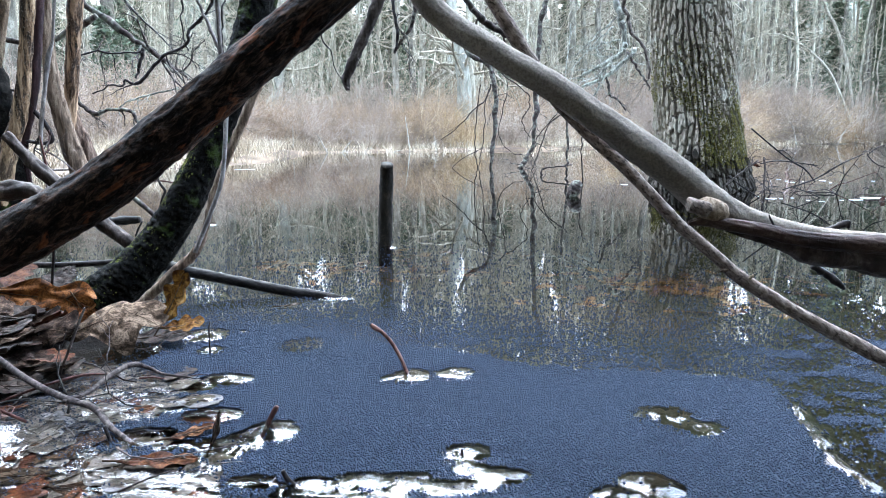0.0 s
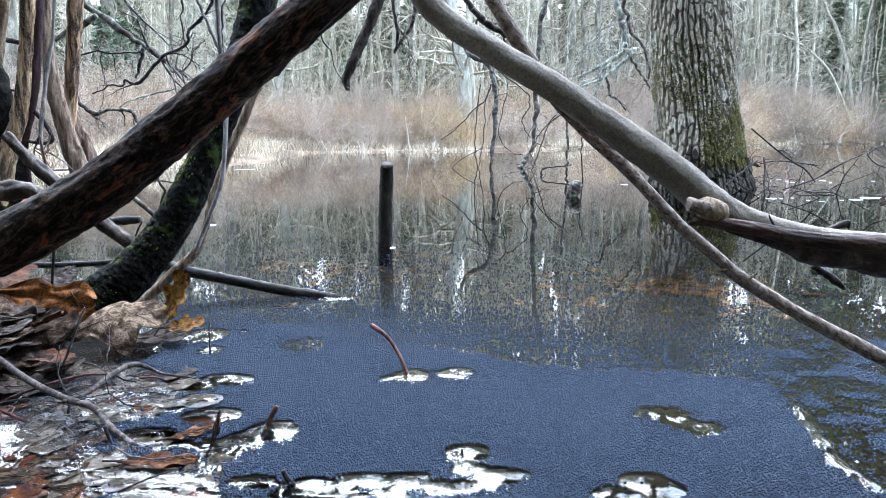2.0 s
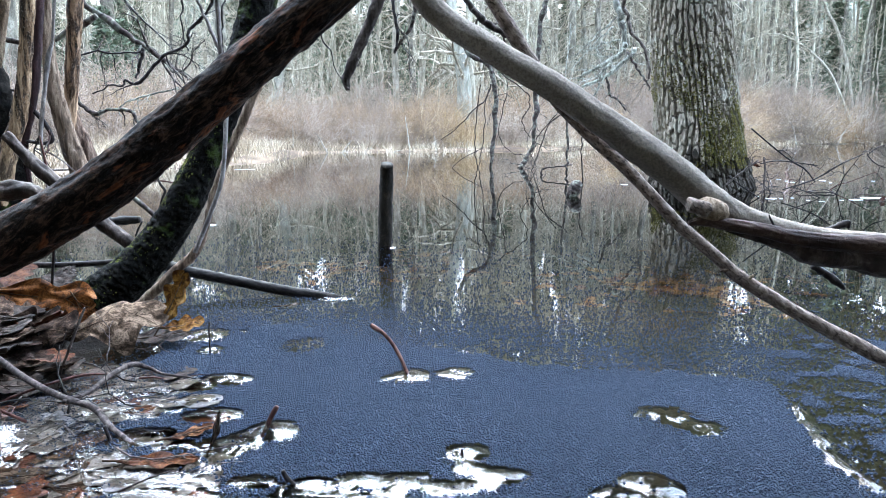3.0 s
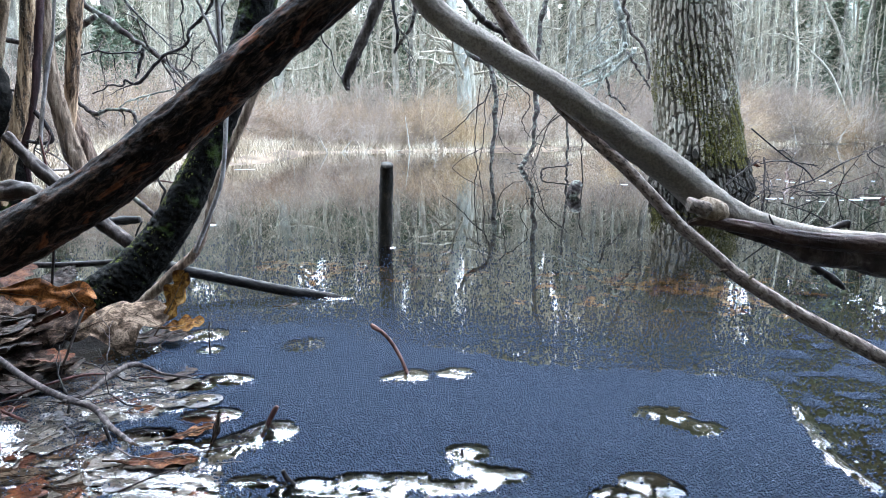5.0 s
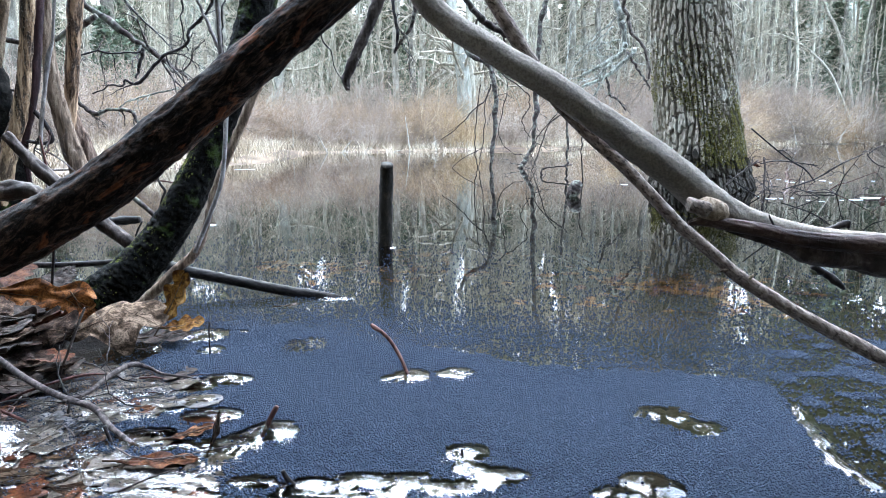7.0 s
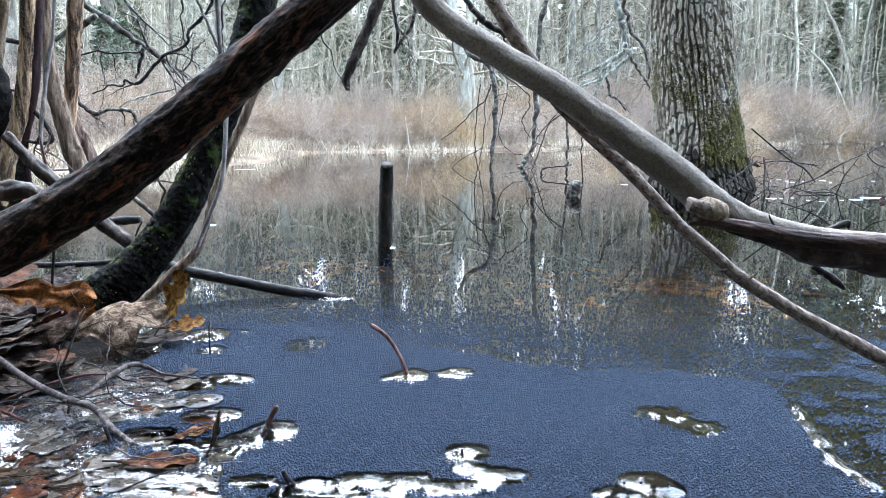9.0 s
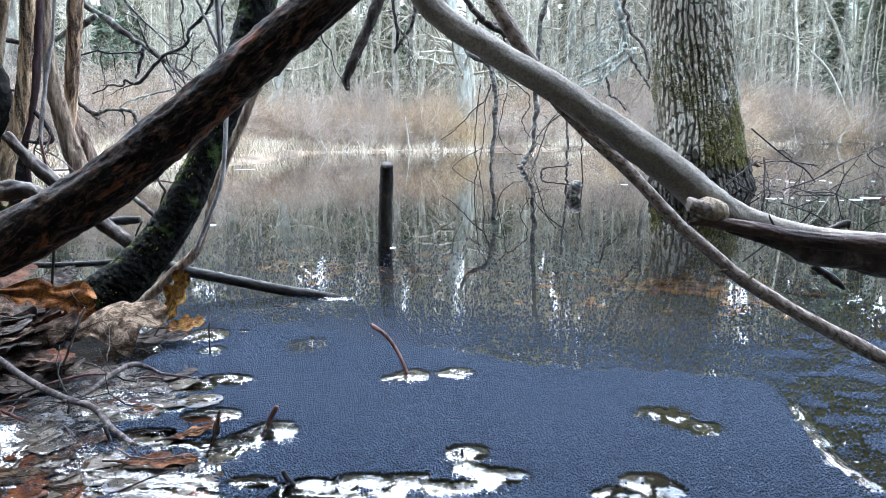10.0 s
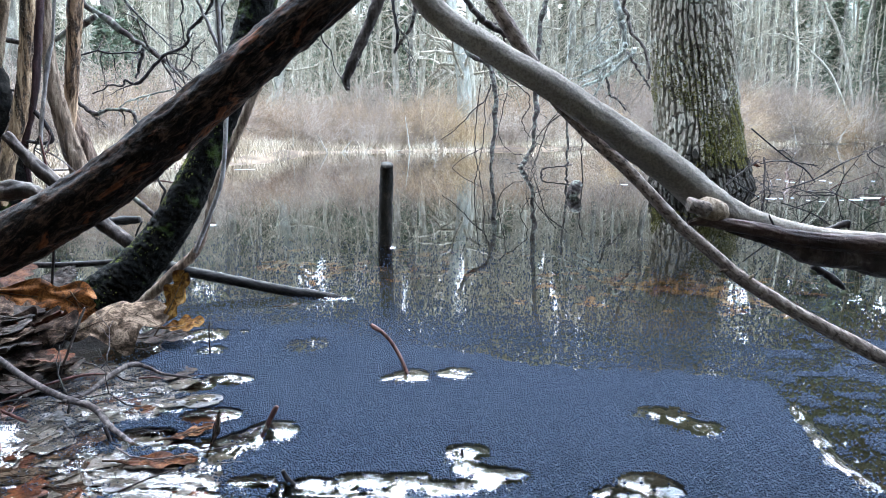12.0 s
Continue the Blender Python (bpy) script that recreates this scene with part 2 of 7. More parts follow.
RIDGE = Mat("distant_grey_green_woods", 1.0)
_n1, _n2 = RIDGE.noise(1.2, 7, 0.75, RIDGE.stretch(1, 1, 0.25)), RIDGE.noise(0.06, 4)
_c = RIDGE.ramp(_n1, [(0.42, (0.05, 0.056, 0.042)), (0.52, (0.115, 0.122, 0.098)), (0.62, (0.27, 0.275, 0.24))])
RIDGE = RIDGE.done(RIDGE.mix(RIDGE.ramp(_n2, [(0.45, 0), (0.6, 0.5)]), _c, (0.06, 0.075, 0.042)))
BED = Mat("brown_leafy_pond_bed", 0.9)
_n1, _n2 = BED.noise(16, 6, 0.7, None, 1.0), BED.noise(2.2, 4)
_c = BED.ramp(_n1, [(0.3, (0.010, 0.009, 0.006)), (0.55, (0.034, 0.029, 0.019)), (0.75, (0.085, 0.068, 0.045))])
_c = BED.mix(BED.ramp(_n2, [(0.38, 0), (0.55, 0.85)]), _c, (0.017, 0.021, 0.013))
BED = BED.bump(_n1, 0.6, 0.01).done(_c)
SOIL = Mat("damp_leaf_mould_soil", 0.9)
_n1, _n2 = SOIL.noise(30, 7, 0.7, None, 1.0), SOIL.noise(1.3, 4)
_c = SOIL.ramp(_n1, [(0.35, (0.010, 0.007, 0.005)), (0.52, (0.045, 0.03, 0.02)), (0.68, (0.13, 0.092, 0.066))])
_c = SOIL.mix(SOIL.ramp(_n2, [(0.4, 0), (0.65, 0.6)]), _c, (0.20, 0.15, 0.10))
SOIL = SOIL.bump(_n1, 0.6, 0.01).done(_c)


# wet leaf mould, blackened further so the hollow under the leaf looks shaded
SHADED_MOULD = plain_bark("wet_leaf_mould_with_hollow_shade", (0.0015, 0.0011, 0.0009), (0.0045, 0.0033, 0.0026), (0.016, 0.0115, 0.009), 70, 0.7, 0.006, 0.0, 1.0)


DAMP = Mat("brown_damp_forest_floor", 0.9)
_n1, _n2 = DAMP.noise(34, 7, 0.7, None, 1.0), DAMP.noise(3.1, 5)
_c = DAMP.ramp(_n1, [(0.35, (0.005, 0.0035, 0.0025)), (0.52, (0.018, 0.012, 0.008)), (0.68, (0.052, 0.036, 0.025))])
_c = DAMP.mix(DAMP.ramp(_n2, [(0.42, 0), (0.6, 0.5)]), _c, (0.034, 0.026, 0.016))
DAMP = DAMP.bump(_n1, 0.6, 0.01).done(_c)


def leaf_material(name, dark, mid, pale, rough=0.5, coat=0.2, spec=0.06):
    k = Mat(name, rough)
    n1, n2, n3 = k.noise(55, 6, 0.7, None, 0.6), k.noise(420, 5, 0.7), k.voronoi(110)
    c = k.ramp(n1, [(0.40, dark), (0.50, mid), (0.60, pale)])
    c = k.mix(k.ramp(n2, [(0.45, 0), (0.6, 0.75)]), c, dark)
    c = k.mix(k.ramp(n3, [(0.04, 0.7), (0.10, 0)]), c, (0.02, 0.015, 0.012))
    k.bump(n2, 0.7, 0.0012)
    return k.done(k.vary(c, 0.25, 0.012), coat=coat * 0.08, spec=spec)


LEAF_ORANGE = leaf_material("orange_brown_oak_leaf", (0.028, 0.009, 0.003), (0.125, 0.037, 0.011), (0.22, 0.078, 0.027))
LEAF_GREY = leaf_material("pale_grey_brown_oak_leaf", (0.007, 0.004, 0.003), (0.033, 0.0205, 0.014), (0.105, 0.072, 0.052), 0.85, 0.0)
LEAF_PALE = leaf_material("speckled_pale_brown_leaf", (0.013, 0.008, 0.005), (0.065, 0.042, 0.028), (0.20, 0.142, 0.10), 0.85, 0.0)
LEAF_YELLOW = leaf_material("yellow_orange_oak_leaf", (0.05, 0.02, 0.004), (0.20, 0.10, 0.014), (0.32, 0.19, 0.045))
VEIN = plain_bark("leaf_vein", (0.012, 0.007, 0.004), (0.04, 0.024, 0.015), (0.09, 0.06, 0.04), 200, 0.8, 0.0005)
LEAF_SUNK = leaf_material("sunken_rust_leaf", (0.09, 0.045, 0.013), (0.24, 0.130, 0.040), (0.36, 0.215, 0.080), 0.8, 0.0)
LEAF_DARK = leaf_material("dark_brown_soaked_leaf", (0.005, 0.0035, 0.003), (0.020, 0.0135, 0.0105), (0.056, 0.040, 0.032), 0.6, 0.1)
LEAF_WET = leaf_material("glossy_soaked_grey_leaf", (0.014, 0.010, 0.008), (0.058, 0.053, 0.055), (0.155, 0.146, 0.150), 0.5, 1.0, 0.2)
LEAF_RUSSET = leaf_material("wet_russet_leaf", (0.016, 0.005, 0.0025), (0.05, 0.016, 0.007), (0.10, 0.04, 0.017), 0.6, 0.2)

INSECT = Mat("slate_blue_springtail", 0.85)
INSECT = INSECT.done(INSECT.islands(INSECT.ramp(INSECT.noise(150, 4, 0.7), [(0.36, (0.0175, 0.0245, 0.0400)), (0.64, (0.028, 0.0380, 0.0595))]), 0.16), spec=0.12)
# white colour that stands in for sky glints on ripples
GLINT = Mat("white_water_glint", 0.25)
GLINT = GLINT.bump(GLINT.noise(60, 5), 0.4, 0.003).done(GLINT.ramp(GLINT.noise(12, 5), [(0.35, (0.55, 0.58, 0.62)), (0.65, (0.85, 0.87, 0.9))]))

WATER = bpy.data.materials.new("still_brown_pond_water")
WATER.use_nodes = True
_n, _l = WATER.node_tree.nodes, WATER.node_tree.links
_n.remove(_n["Principled BSDF"])
_gl, _tr, _mx, _fr = (_n.new("ShaderNode" + s) for s in ("BsdfGlossy", "BsdfTransparent", "MixShader", "Fresnel"))
_gl.inputs["Roughness"].default_value = 0.0
_gl.inputs["Color"].default_value = (1, 1, 1, 1)
_tr.inputs["Color"].default_value = (0.50, 0.485, 0.435, 1)
_fr.inputs["IOR"].default_value = 1.33
_tc, _nz, _bp = _n.new("ShaderNodeTexCoord"), _n.new("ShaderNodeTexNoise"), _n.new("ShaderNodeBump")
_nz.inputs["Scale"].default_value, _nz.inputs["Detail"].default_value = 9.0, 2.0
_bp.inputs["Strength"].default_value, _bp.inputs["Distance"].default_value = 0.035, 0.002
_l.new(_tc.outputs["Object"], _nz.inputs["Vector"])
_l.new(_nz.outputs["Fac"], _bp.inputs["Height"])
_l.new(_bp.outputs["Normal"], _gl.inputs["Normal"])
# peat-stained: little light comes back from the deeper pond, more from the leafy shelf near the bank
_sp, _dp, _dc = _n.new("ShaderNodeSeparateXYZ"), _n.new("ShaderNodeMapRange"), _n.new("ShaderNodeMix")
_dp.inputs["From Min"].default_value, _dp.inputs["From Max"].default_value = 1.75, 2.6
_dc.data_type = "RGBA"
_dc.inputs[6].default_value, _dc.inputs[7].default_value = (0.62, 0.58, 0.49, 1), (0.14, 0.13, 0.11, 1)
_l.new(_tc.outputs["Object"], _sp.inputs["Vector"])
_l.new(_sp.outputs["Y"], _dp.inputs["Value"])
_l.new(_dp.outputs["Result"], _dc.inputs[0])
_l.new(_dc.outputs[2], _tr.inputs["Color"])
_l.new(_fr.outputs["Fac"], _mx.inputs["Fac"])
_l.new(_tr.outputs["BSDF"], _mx.inputs[1])
_l.new(_gl.outputs["BSDF"], _mx.inputs[2])
_l.new(_mx.outputs["Shader"], _n["Material Output"].inputs["Surface"])


WATER_SHALLOW = WATER.copy()
WATER_SHALLOW.name = "clear_film_of_shallow_water"
for _node in WATER_SHALLOW.node_tree.nodes:
    if _node.bl_idname == "ShaderNodeMix":
        _node.inputs[6].default_value = _node.inputs[7].default_value = (0.90, 0.86, 0.78, 1)


# ---------------------------------------------------------------- mesh helpers
class Geo:
    """Gathers vertices and faces of one mesh."""

    def __init__(self):
        self.v, self.f, self.k = [], [], []

    def add(self, verts, faces, slot=0):
        o = len(self.v)
        self.v.extend(verts)
        self.f.extend([tuple(i + o for i in f) for f in faces])
        self.k.extend([slot] * len(faces))

    def mesh(self, name, *mats, smooth=True):
        me = bpy.data.meshes.new(name)
        me.from_pydata([tuple(p) for p in self.v], [], self.f)
        for m in mats:
            me.materials.append(m)
        if any(self.k):
            me.polygons.foreach_set("material_index", self.k)
        me.polygons.foreach_set("use_smooth", [smooth] * len(me.polygons))
        me.update()
        return me


def spline(pts, per=6):
    """Catmull-Rom through rows of numbers."""
    p = np.array(pts, float)
    q = np.vstack([2 * p[0] - p[1], p, 2 * p[-1] - p[-2]])
    out = []
    for i in range(1, len(q) - 2):
        a, b, c, d = q[i - 1:i + 3]
        for t in np.arange(per) / per:
            out.append(0.5 * (2 * b + (c - a) * t + (2 * a - 5 * b + 4 * c - d) * t * t + (3 * b - a - 3 * c + d) * t ** 3))
    return np.array(out + [p[-1]])


def tube(g, pts, sides=8, per=4, rough=0.0, freq=40.0, seed=0, slot=0, squash=1.0, bark=None):
    """A bent, tapering, uneven round limb along rows of x, y, z, radius."""
    s = spline(pts, per) if per > 1 else np.array(pts, float)
    c, r = s[:, :3], np.maximum(s[:, 3], 1e-5)
    tan = np.gradient(c, axis=0)
    tan /= np.linalg.norm(tan, axis=1)[:, None] + 1e-12
    ref = np.array((0, 0, 1.0)) if abs(tan[0][2]) < 0.9 else np.array((1.0, 0, 0))
    u = np.cross(tan[0], ref)
    verts, n = [], len(c)
    arc = np.concatenate([[0], np.cumsum(np.linalg.norm(np.diff(c, axis=0), axis=1))])
    ang = np.arange(sides) * 2 * math.pi / sides
    for i in range(n):
        u = u - tan[i] * u.dot(tan[i])
        u /= np.linalg.norm(u)
        w = np.cross(tan[i], u)
        ring = c[i] + r[i] * (np.cos(ang)[:, None] * u + squash * np.sin(ang)[:, None] * w)
        if rough:
            for j in range(sides):
                p = Vector(ring[j]) * freq + Vector((seed * 7.1, 0, 0))
                k = noise.noise(p) + 0.5 * noise.noise(p * 2.7)
                ring[j] = c[i] + (ring[j] - c[i]) * (1 + rough * k)
                if bark:
                    amp, across, far = bark
                    b = Vector((math.cos(ang[j]) * across, math.sin(ang[j]) * across, arc[i] * far + seed))
                    e = 1 - 2.2 * abs(noise.noise(b)) + 0.6 * noise.noise(b * 2.3) + 0.45 * noise.noise(b * 5.1) + 0.3 * noise.noise(b * 11)
                    ring[j] += (ring[j] - c[i]) / r[i] * amp * e
        verts.extend(ring.tolist())
    faces = [(i * sides + j, i * sides + (j + 1) % sides, (i + 1) * sides + (j + 1) % sides, (i + 1) * sides + j)
             for i in range(n - 1) for j in range(sides)]
    faces += [tuple(range(sides - 1, -1, -1)), tuple((n - 1) * sides + j for j in range(sides))]
    g.add(verts, faces, slot)


def part(name, g, material, parent=None, label="", smooth=True):
    """Links a mesh as one object, under a thing or a part."""
    mats = material if isinstance(material, (list, tuple)) else (material,)
    ob = new(name, g.mesh(name, *mats, smooth=smooth) if isinstance(g, Geo) else g)
    if parent:
        ob.parent = parent
    return tagged(ob, label=label)


def thing(name, at, label, category, group="", kind=""):
    """An Empty at a thing's base that carries its parts."""
    ob = new(name)
    ob.empty_display_size = 0.02
    ob.location = at
    return tagged(ob, label, category, group, kind)


def shifted(pts, at):
    return [(p[0] - at[0], p[1] - at[1], p[2] - at[2], *p[3:]) for p in pts]


def side_twigs(g, pts, count, length, r, rng, droop=0.0, sides=4, forks=1, spread=1.0, lo=0.15, slot=0):
    """Crooked side twigs along a limb, with forks."""
    s = spline(pts, 6)
    for _ in range(count):
        i = rng.randrange(int(lo * len(s)), len(s) - 1)
        base, t = s[i, :3], s[i + 1, :3] - s[i, :3]
        t = Vector(t).normalized()
        d = (t * rng.uniform(0.1, 0.7) + Vector((rng.uniform(-1, 1), rng.uniform(-1, 1), rng.uniform(-1, 1))) * spread).normalized()
        crooked(g, Vector(base), d, length * rng.uniform(0.4, 1.0), min(r, s[i, 3] * 0.6), rng, droop, sides, forks, slot)


def crooked(g, p, d, length, r, rng, droop=0.0, sides=4, forks=1, slot=0, n=5):
    rows = [(*p, r)]
    q, e = p.copy(), d.copy()
    for i in range(1, n + 1):
        e = (e + Vector((rng.gauss(0, 0.3), rng.gauss(0, 0.3), rng.gauss(0, 0.3) - droop * 0.3))).normalized()
        q = q + e * (length / n)
        rows.append((*q, r * (1 - 0.8 * i / n)))
        if forks > 0 and i < n and rng.random() < (0.7 if i > 1 else 0.35):
            f = (e + Vector((rng.uniform(-1, 1), rng.uniform(-1, 1), rng.uniform(-1, 1) - droop * 0.3)) * 0.9).normalized()
            crooked(g, q.copy(), f, length * rng.uniform(0.3, 0.6), r * 0.55, rng, droop, max(3, sides - 1), forks - 1, slot, max(3, n - 1))
    tube(g, rows, sides, 1, slot=slot)


def lattice(x, y, cell, seed):
    """Smooth value noise on arrays, -1 to 1."""
    table = np.random.RandomState(seed).uniform(-1, 1, (256, 256))
    fx, fy = np.asarray(x) / cell, np.asarray(y) / cell
    ix, iy = np.floor(fx).astype(int), np.floor(fy).astype(int)
    tx, ty = fx - ix, fy - iy
    tx, ty = tx * tx * (3 - 2 * tx), ty * ty * (3 - 2 * ty)
    a, b = table[ix % 256, iy % 256], table[(ix + 1) % 256, iy % 256]
    c, d = table[ix % 256, (iy + 1) % 256], table[(ix + 1) % 256, (iy + 1) % 256]
    return (a * (1 - tx) + b * tx) * (1 - ty) + (c * (1 - tx) + d * tx) * ty


def signed(x, y, poly):
    """Distance to a closed outline, positive inside."""
    x, y = np.asarray(x, float), np.asarray(y, float)
    best, inside = np.full(x.shape, 1e9), np.zeros(x.shape, bool)
    for (ax, ay), (bx, by) in zip(poly, poly[1:] + poly[:1]):
        dx, dy = bx - ax, by - ay
        t = np.clip(((x - ax) * dx + (y - ay) * dy) / (dx * dx + dy * dy + 1e-12), 0, 1)
        best = np.minimum(best, np.hypot(x - ax - t * dx, y - ay - t * dy))
        if abs(dy) > 1e-12:
            inside ^= ((ay > y) != (by > y)) & (x < ax + (y - ay) * dx / dy)
    return np.where(inside, best, -best)


# ---------------------------------------------------------------- plan of the pond
SHORE = ([(28.029, 43.672), (18.720, 37.114), (10.115, 26.496), (5.649, 21.812), (1.720, 18.080), (-1.110, 16.109), (-2.723, 14.817), (-2.877, 12.339), (-2.206, 8.030), (-2.724, 6.833), (-2.919, 5.582)]
         + [(-4.6, 4.4), (-3.4, 2.9), (-2.4, 2.1), (-1.7, 1.75)]
         + [(-1.226, 1.611), (-0.9873, 1.574), (-0.8363, 1.415), (-0.7586, 1.349), (-0.5652, 1.135), (-0.4389, 1.038), (-0.4001, 0.9321), (-0.4167, 0.8714), (-0.4827, 0.8406), (-0.5439, 0.8), (-0.6437, 0.7356)]
         + [(-0.62, 0.55), (-0.5, 0.38), (0.1, 0.34), (0.5, 0.36), (1.6, 0.5), (3.5, 1.0), (9.0, 3.0), (20, 9), (34, 22)])
# a small hollow in the bank under a leaf
HOLLOW = (-0.4676, 0.9143)
# shallows where soaked leaves lie at the surface
LEAFY = [(-0.6872, 0.7885), (-0.4934, 0.8602), (-0.3964, 0.8948), (-0.3132, 0.8239), (-0.2879, 0.7356), (-0.3293, 0.6918), (-0.3532, 0.6608), (-0.2984, 0.6223), (-0.2169, 0.6081), (-0.1973, 0.572), (-0.1851, 0.5568), (-0.1691, 0.5198), (-0.4665, 0.5198)]


def ground_height(x, y):
    d = signed(x, y, SHORE)
    near = np.exp(-(x * x + y * y) / 6.0)
    up = np.minimum(-d, 0.25) * (0.30 * near + 0.10) + np.clip(-d - 0.25, 0, 30) * 0.035 + np.clip(-d - 30, 0, 200) * 0.06
    down = -0.055 - np.minimum(d, 0.5) * 0.14 - np.clip(d - 0.5, 0, 6) * 0.05
    leafy = np.clip(0.5 + signed(x, y, LEAFY) / 0.05, 0, 1)
    rim = -0.055 * np.clip(d / 0.05, 0, 1)
    h = np.where(d > 0, (rim + (down + 0.055)) * (1 - leafy) - 0.020 * leafy, up)
    hollow = np.clip(1 - ((x - HOLLOW[0]) / 0.085) ** 2 - ((y - HOLLOW[1]) / 0.07) ** 2, 0, 1)
    h = h - 0.030 * hollow * (d < 0.02)
    rough = np.exp(-np.maximum(np.hypot(x, y) - 3, 0) / 8)
    return h + 0.008 * lattice(x, y, 0.11, 3) * rough + 0.012 * lattice(x + 3, y, 0.3, 4) * rough + 0.12 * lattice(x, y, 4.0, 5) * (d < 0) * (1 - near)


def grid_axis(lo, hi, fine_lo, fine_hi, fine, growth=1.12):
    mid = list(np.arange(fine_lo, fine_hi, fine))
    a, s = [], fine
    p = fine_lo
    while p > lo:
        s *= growth
        p -= s
        a.append(p)
    b, s, p = [], fine, mid[-1]
    while p < hi:
        s *= growth
        p += s
        b.append(p)
    return np.array(a[::-1] + mid + b)


def sheet(name, xs, ys, height, mats, slot=None):
    gx, gy = np.meshgrid(xs, ys)
    z = height(gx, gy)
    co = np.stack([gx, gy, z], -1).reshape(-1, 3)
    w, h = len(xs), len(ys)
    i = (np.arange(h - 1)[:, None] * w + np.arange(w - 1)[None, :]).ravel()
    quads = np.stack([i, i + 1, i + w + 1, i + w], -1)
    me = bpy.data.meshes.new(name)
    me.vertices.add(len(co))
    me.vertices.foreach_set("co", co.ravel())
    me.loops.add(quads.size)
    me.loops.foreach_set("vertex_index", quads.ravel())
    me.polygons.add(len(quads))
    me.polygons.foreach_set("loop_start", np.arange(0, quads.size, 4))
    me.polygons.foreach_set("loop_total", np.full(len(quads), 4))
    for m in mats:
        me.materials.append(m)
    if slot is not None:
        me.polygons.foreach_set("material_index", slot(co[quads].mean(1)).astype(int))
    me.polygons.foreach_set("use_smooth", np.ones(len(quads), bool))
    me.update(calc_edges=True)
    me.validate()
    return new(name, me)


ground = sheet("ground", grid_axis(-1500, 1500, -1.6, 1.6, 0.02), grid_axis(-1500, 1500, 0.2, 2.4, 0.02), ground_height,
               (SOIL, BED, SHADED_MOULD, DAMP), lambda c: np.where(signed(c[:, 0], c[:, 1], SHORE) > np.where(c[:, 1] > 6, 1.2, 0.0), 1, np.where(np.hypot(c[:, 0] + 0.4, c[:, 1] - 0.9) < 1.15 + 0.2 * lattice(c[:, 0], c[:, 1], 0.2, 6), 2,
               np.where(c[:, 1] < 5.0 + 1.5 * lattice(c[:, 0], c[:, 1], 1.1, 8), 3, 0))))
tagged(ground, "brown leaf-littered earth that dips under the pond", "ground", kind="structure")

# water bulges gently up round each twig and leaf that breaks the surface: x, y, half-width, half-depth, height
BULGES = []


def bulge(at, wide, deep, high=0.0032):
    BULGES.append((at[0], at[1], wide, deep, high))


bulge((-0.04042, 0.8343), 0.030, 0.030, 0.0032)
bulge((-0.05992, 0.8239), 0.026, 0.020, 0.0022)
bulge((0.01753, 0.8449), 0.032, 0.026, 0.0034)
bulge((-0.1777, 0.6662), 0.034, 0.034, 0.0036)
bulge((-0.1996, 0.641), 0.030, 0.030, 0.0036)
bulge((-0.2134, 0.6223), 0.024, 0.030, 0.0034)
bulge((0.02225, 0.6152), 0.027, 0.028, 0.0034)
bulge((0.02645, 0.5857), 0.022, 0.024, 0.0032)
bulge((0.05369, 0.5709), 0.028, 0.022, 0.0036)
bulge((0.02763, 0.5548), 0.034, 0.018, 0.0029)
bulge((0.18, 0.5529), 0.034, 0.030, 0.0038)
bulge((0.1519, 0.5396), 0.030, 0.020, 0.0030)
bulge((0.2440, 0.7069), 0.046, 0.036, 0.0017)
bulge((0.2674, 0.6770), 0.036, 0.028, 0.0017)
bulge((0.2549, 0.7008), 0.010, 0.006, 0.0030)
bulge((0.2732, 0.6608), 0.014, 0.007, 0.0032)
EDGE = [(0.3959, 0.7225), (0.385, 0.686), (0.3841, 0.6676), (0.3766, 0.641), (0.3723, 0.6152), (0.3714, 0.5967), (0.3704, 0.5772), (0.3754, 0.5548)]
for (ax, ay), (bx, by) in zip(EDGE, EDGE[1:]):
    for k in range(4):
        t = k / 4
        bulge((ax + (bx - ax) * t, ay + (by - ay) * t), 0.009, 0.018, 0.0036)
bulge((-0.1658, 0.5588), 0.036, 0.020, 0.0015)
bulge((-0.1204, 0.5548), 0.046, 0.024, 0.0013)
bulge((-0.0715, 0.5588), 0.050, 0.026, 0.0016)
bulge((-0.03178, 0.5588), 0.040, 0.024, 0.0023)
bulge((-0.001961, 0.5509), 0.034, 0.018, 0.0029)
bulge((-0.08819, 0.5377), 0.080, 0.014, 0.0016)
bulge((-0.2726, 0.8198), 0.040, 0.026, 0.0046)
bulge((-0.3073, 0.7981), 0.040, 0.030, 0.0040)
bulge((-0.283, 0.749), 0.030, 0.026, 0.0040)
bulge((-0.2526, 0.7069), 0.040, 0.026, 0.0046)
bulge((-0.3648, 1.016), 0.040, 0.044, 0.0050)
bulge((-0.3306, 0.9399), 0.026, 0.024, 0.0030)
bulge((-0.3119, 1.038), 0.010, 0.012, 0.0018)
bulge((-0.3261, 0.7274), 0.044, 0.024, 0.0034)
bulge((-0.3714, 0.7162), 0.044, 0.028, 0.0034)
bulge((-0.3027, 0.6581), 0.036, 0.024, 0.0034)
bulge((-0.2582, 0.6322), 0.036, 0.020, 0.0014)
bulge((-0.2249, 0.6322), 0.030, 0.022, 0.0022)
bulge((-0.2966, 0.6372), 0.044, 0.016, 0.0014)
bulge((-0.2562, 0.599), 0.050, 0.018, 0.0014)


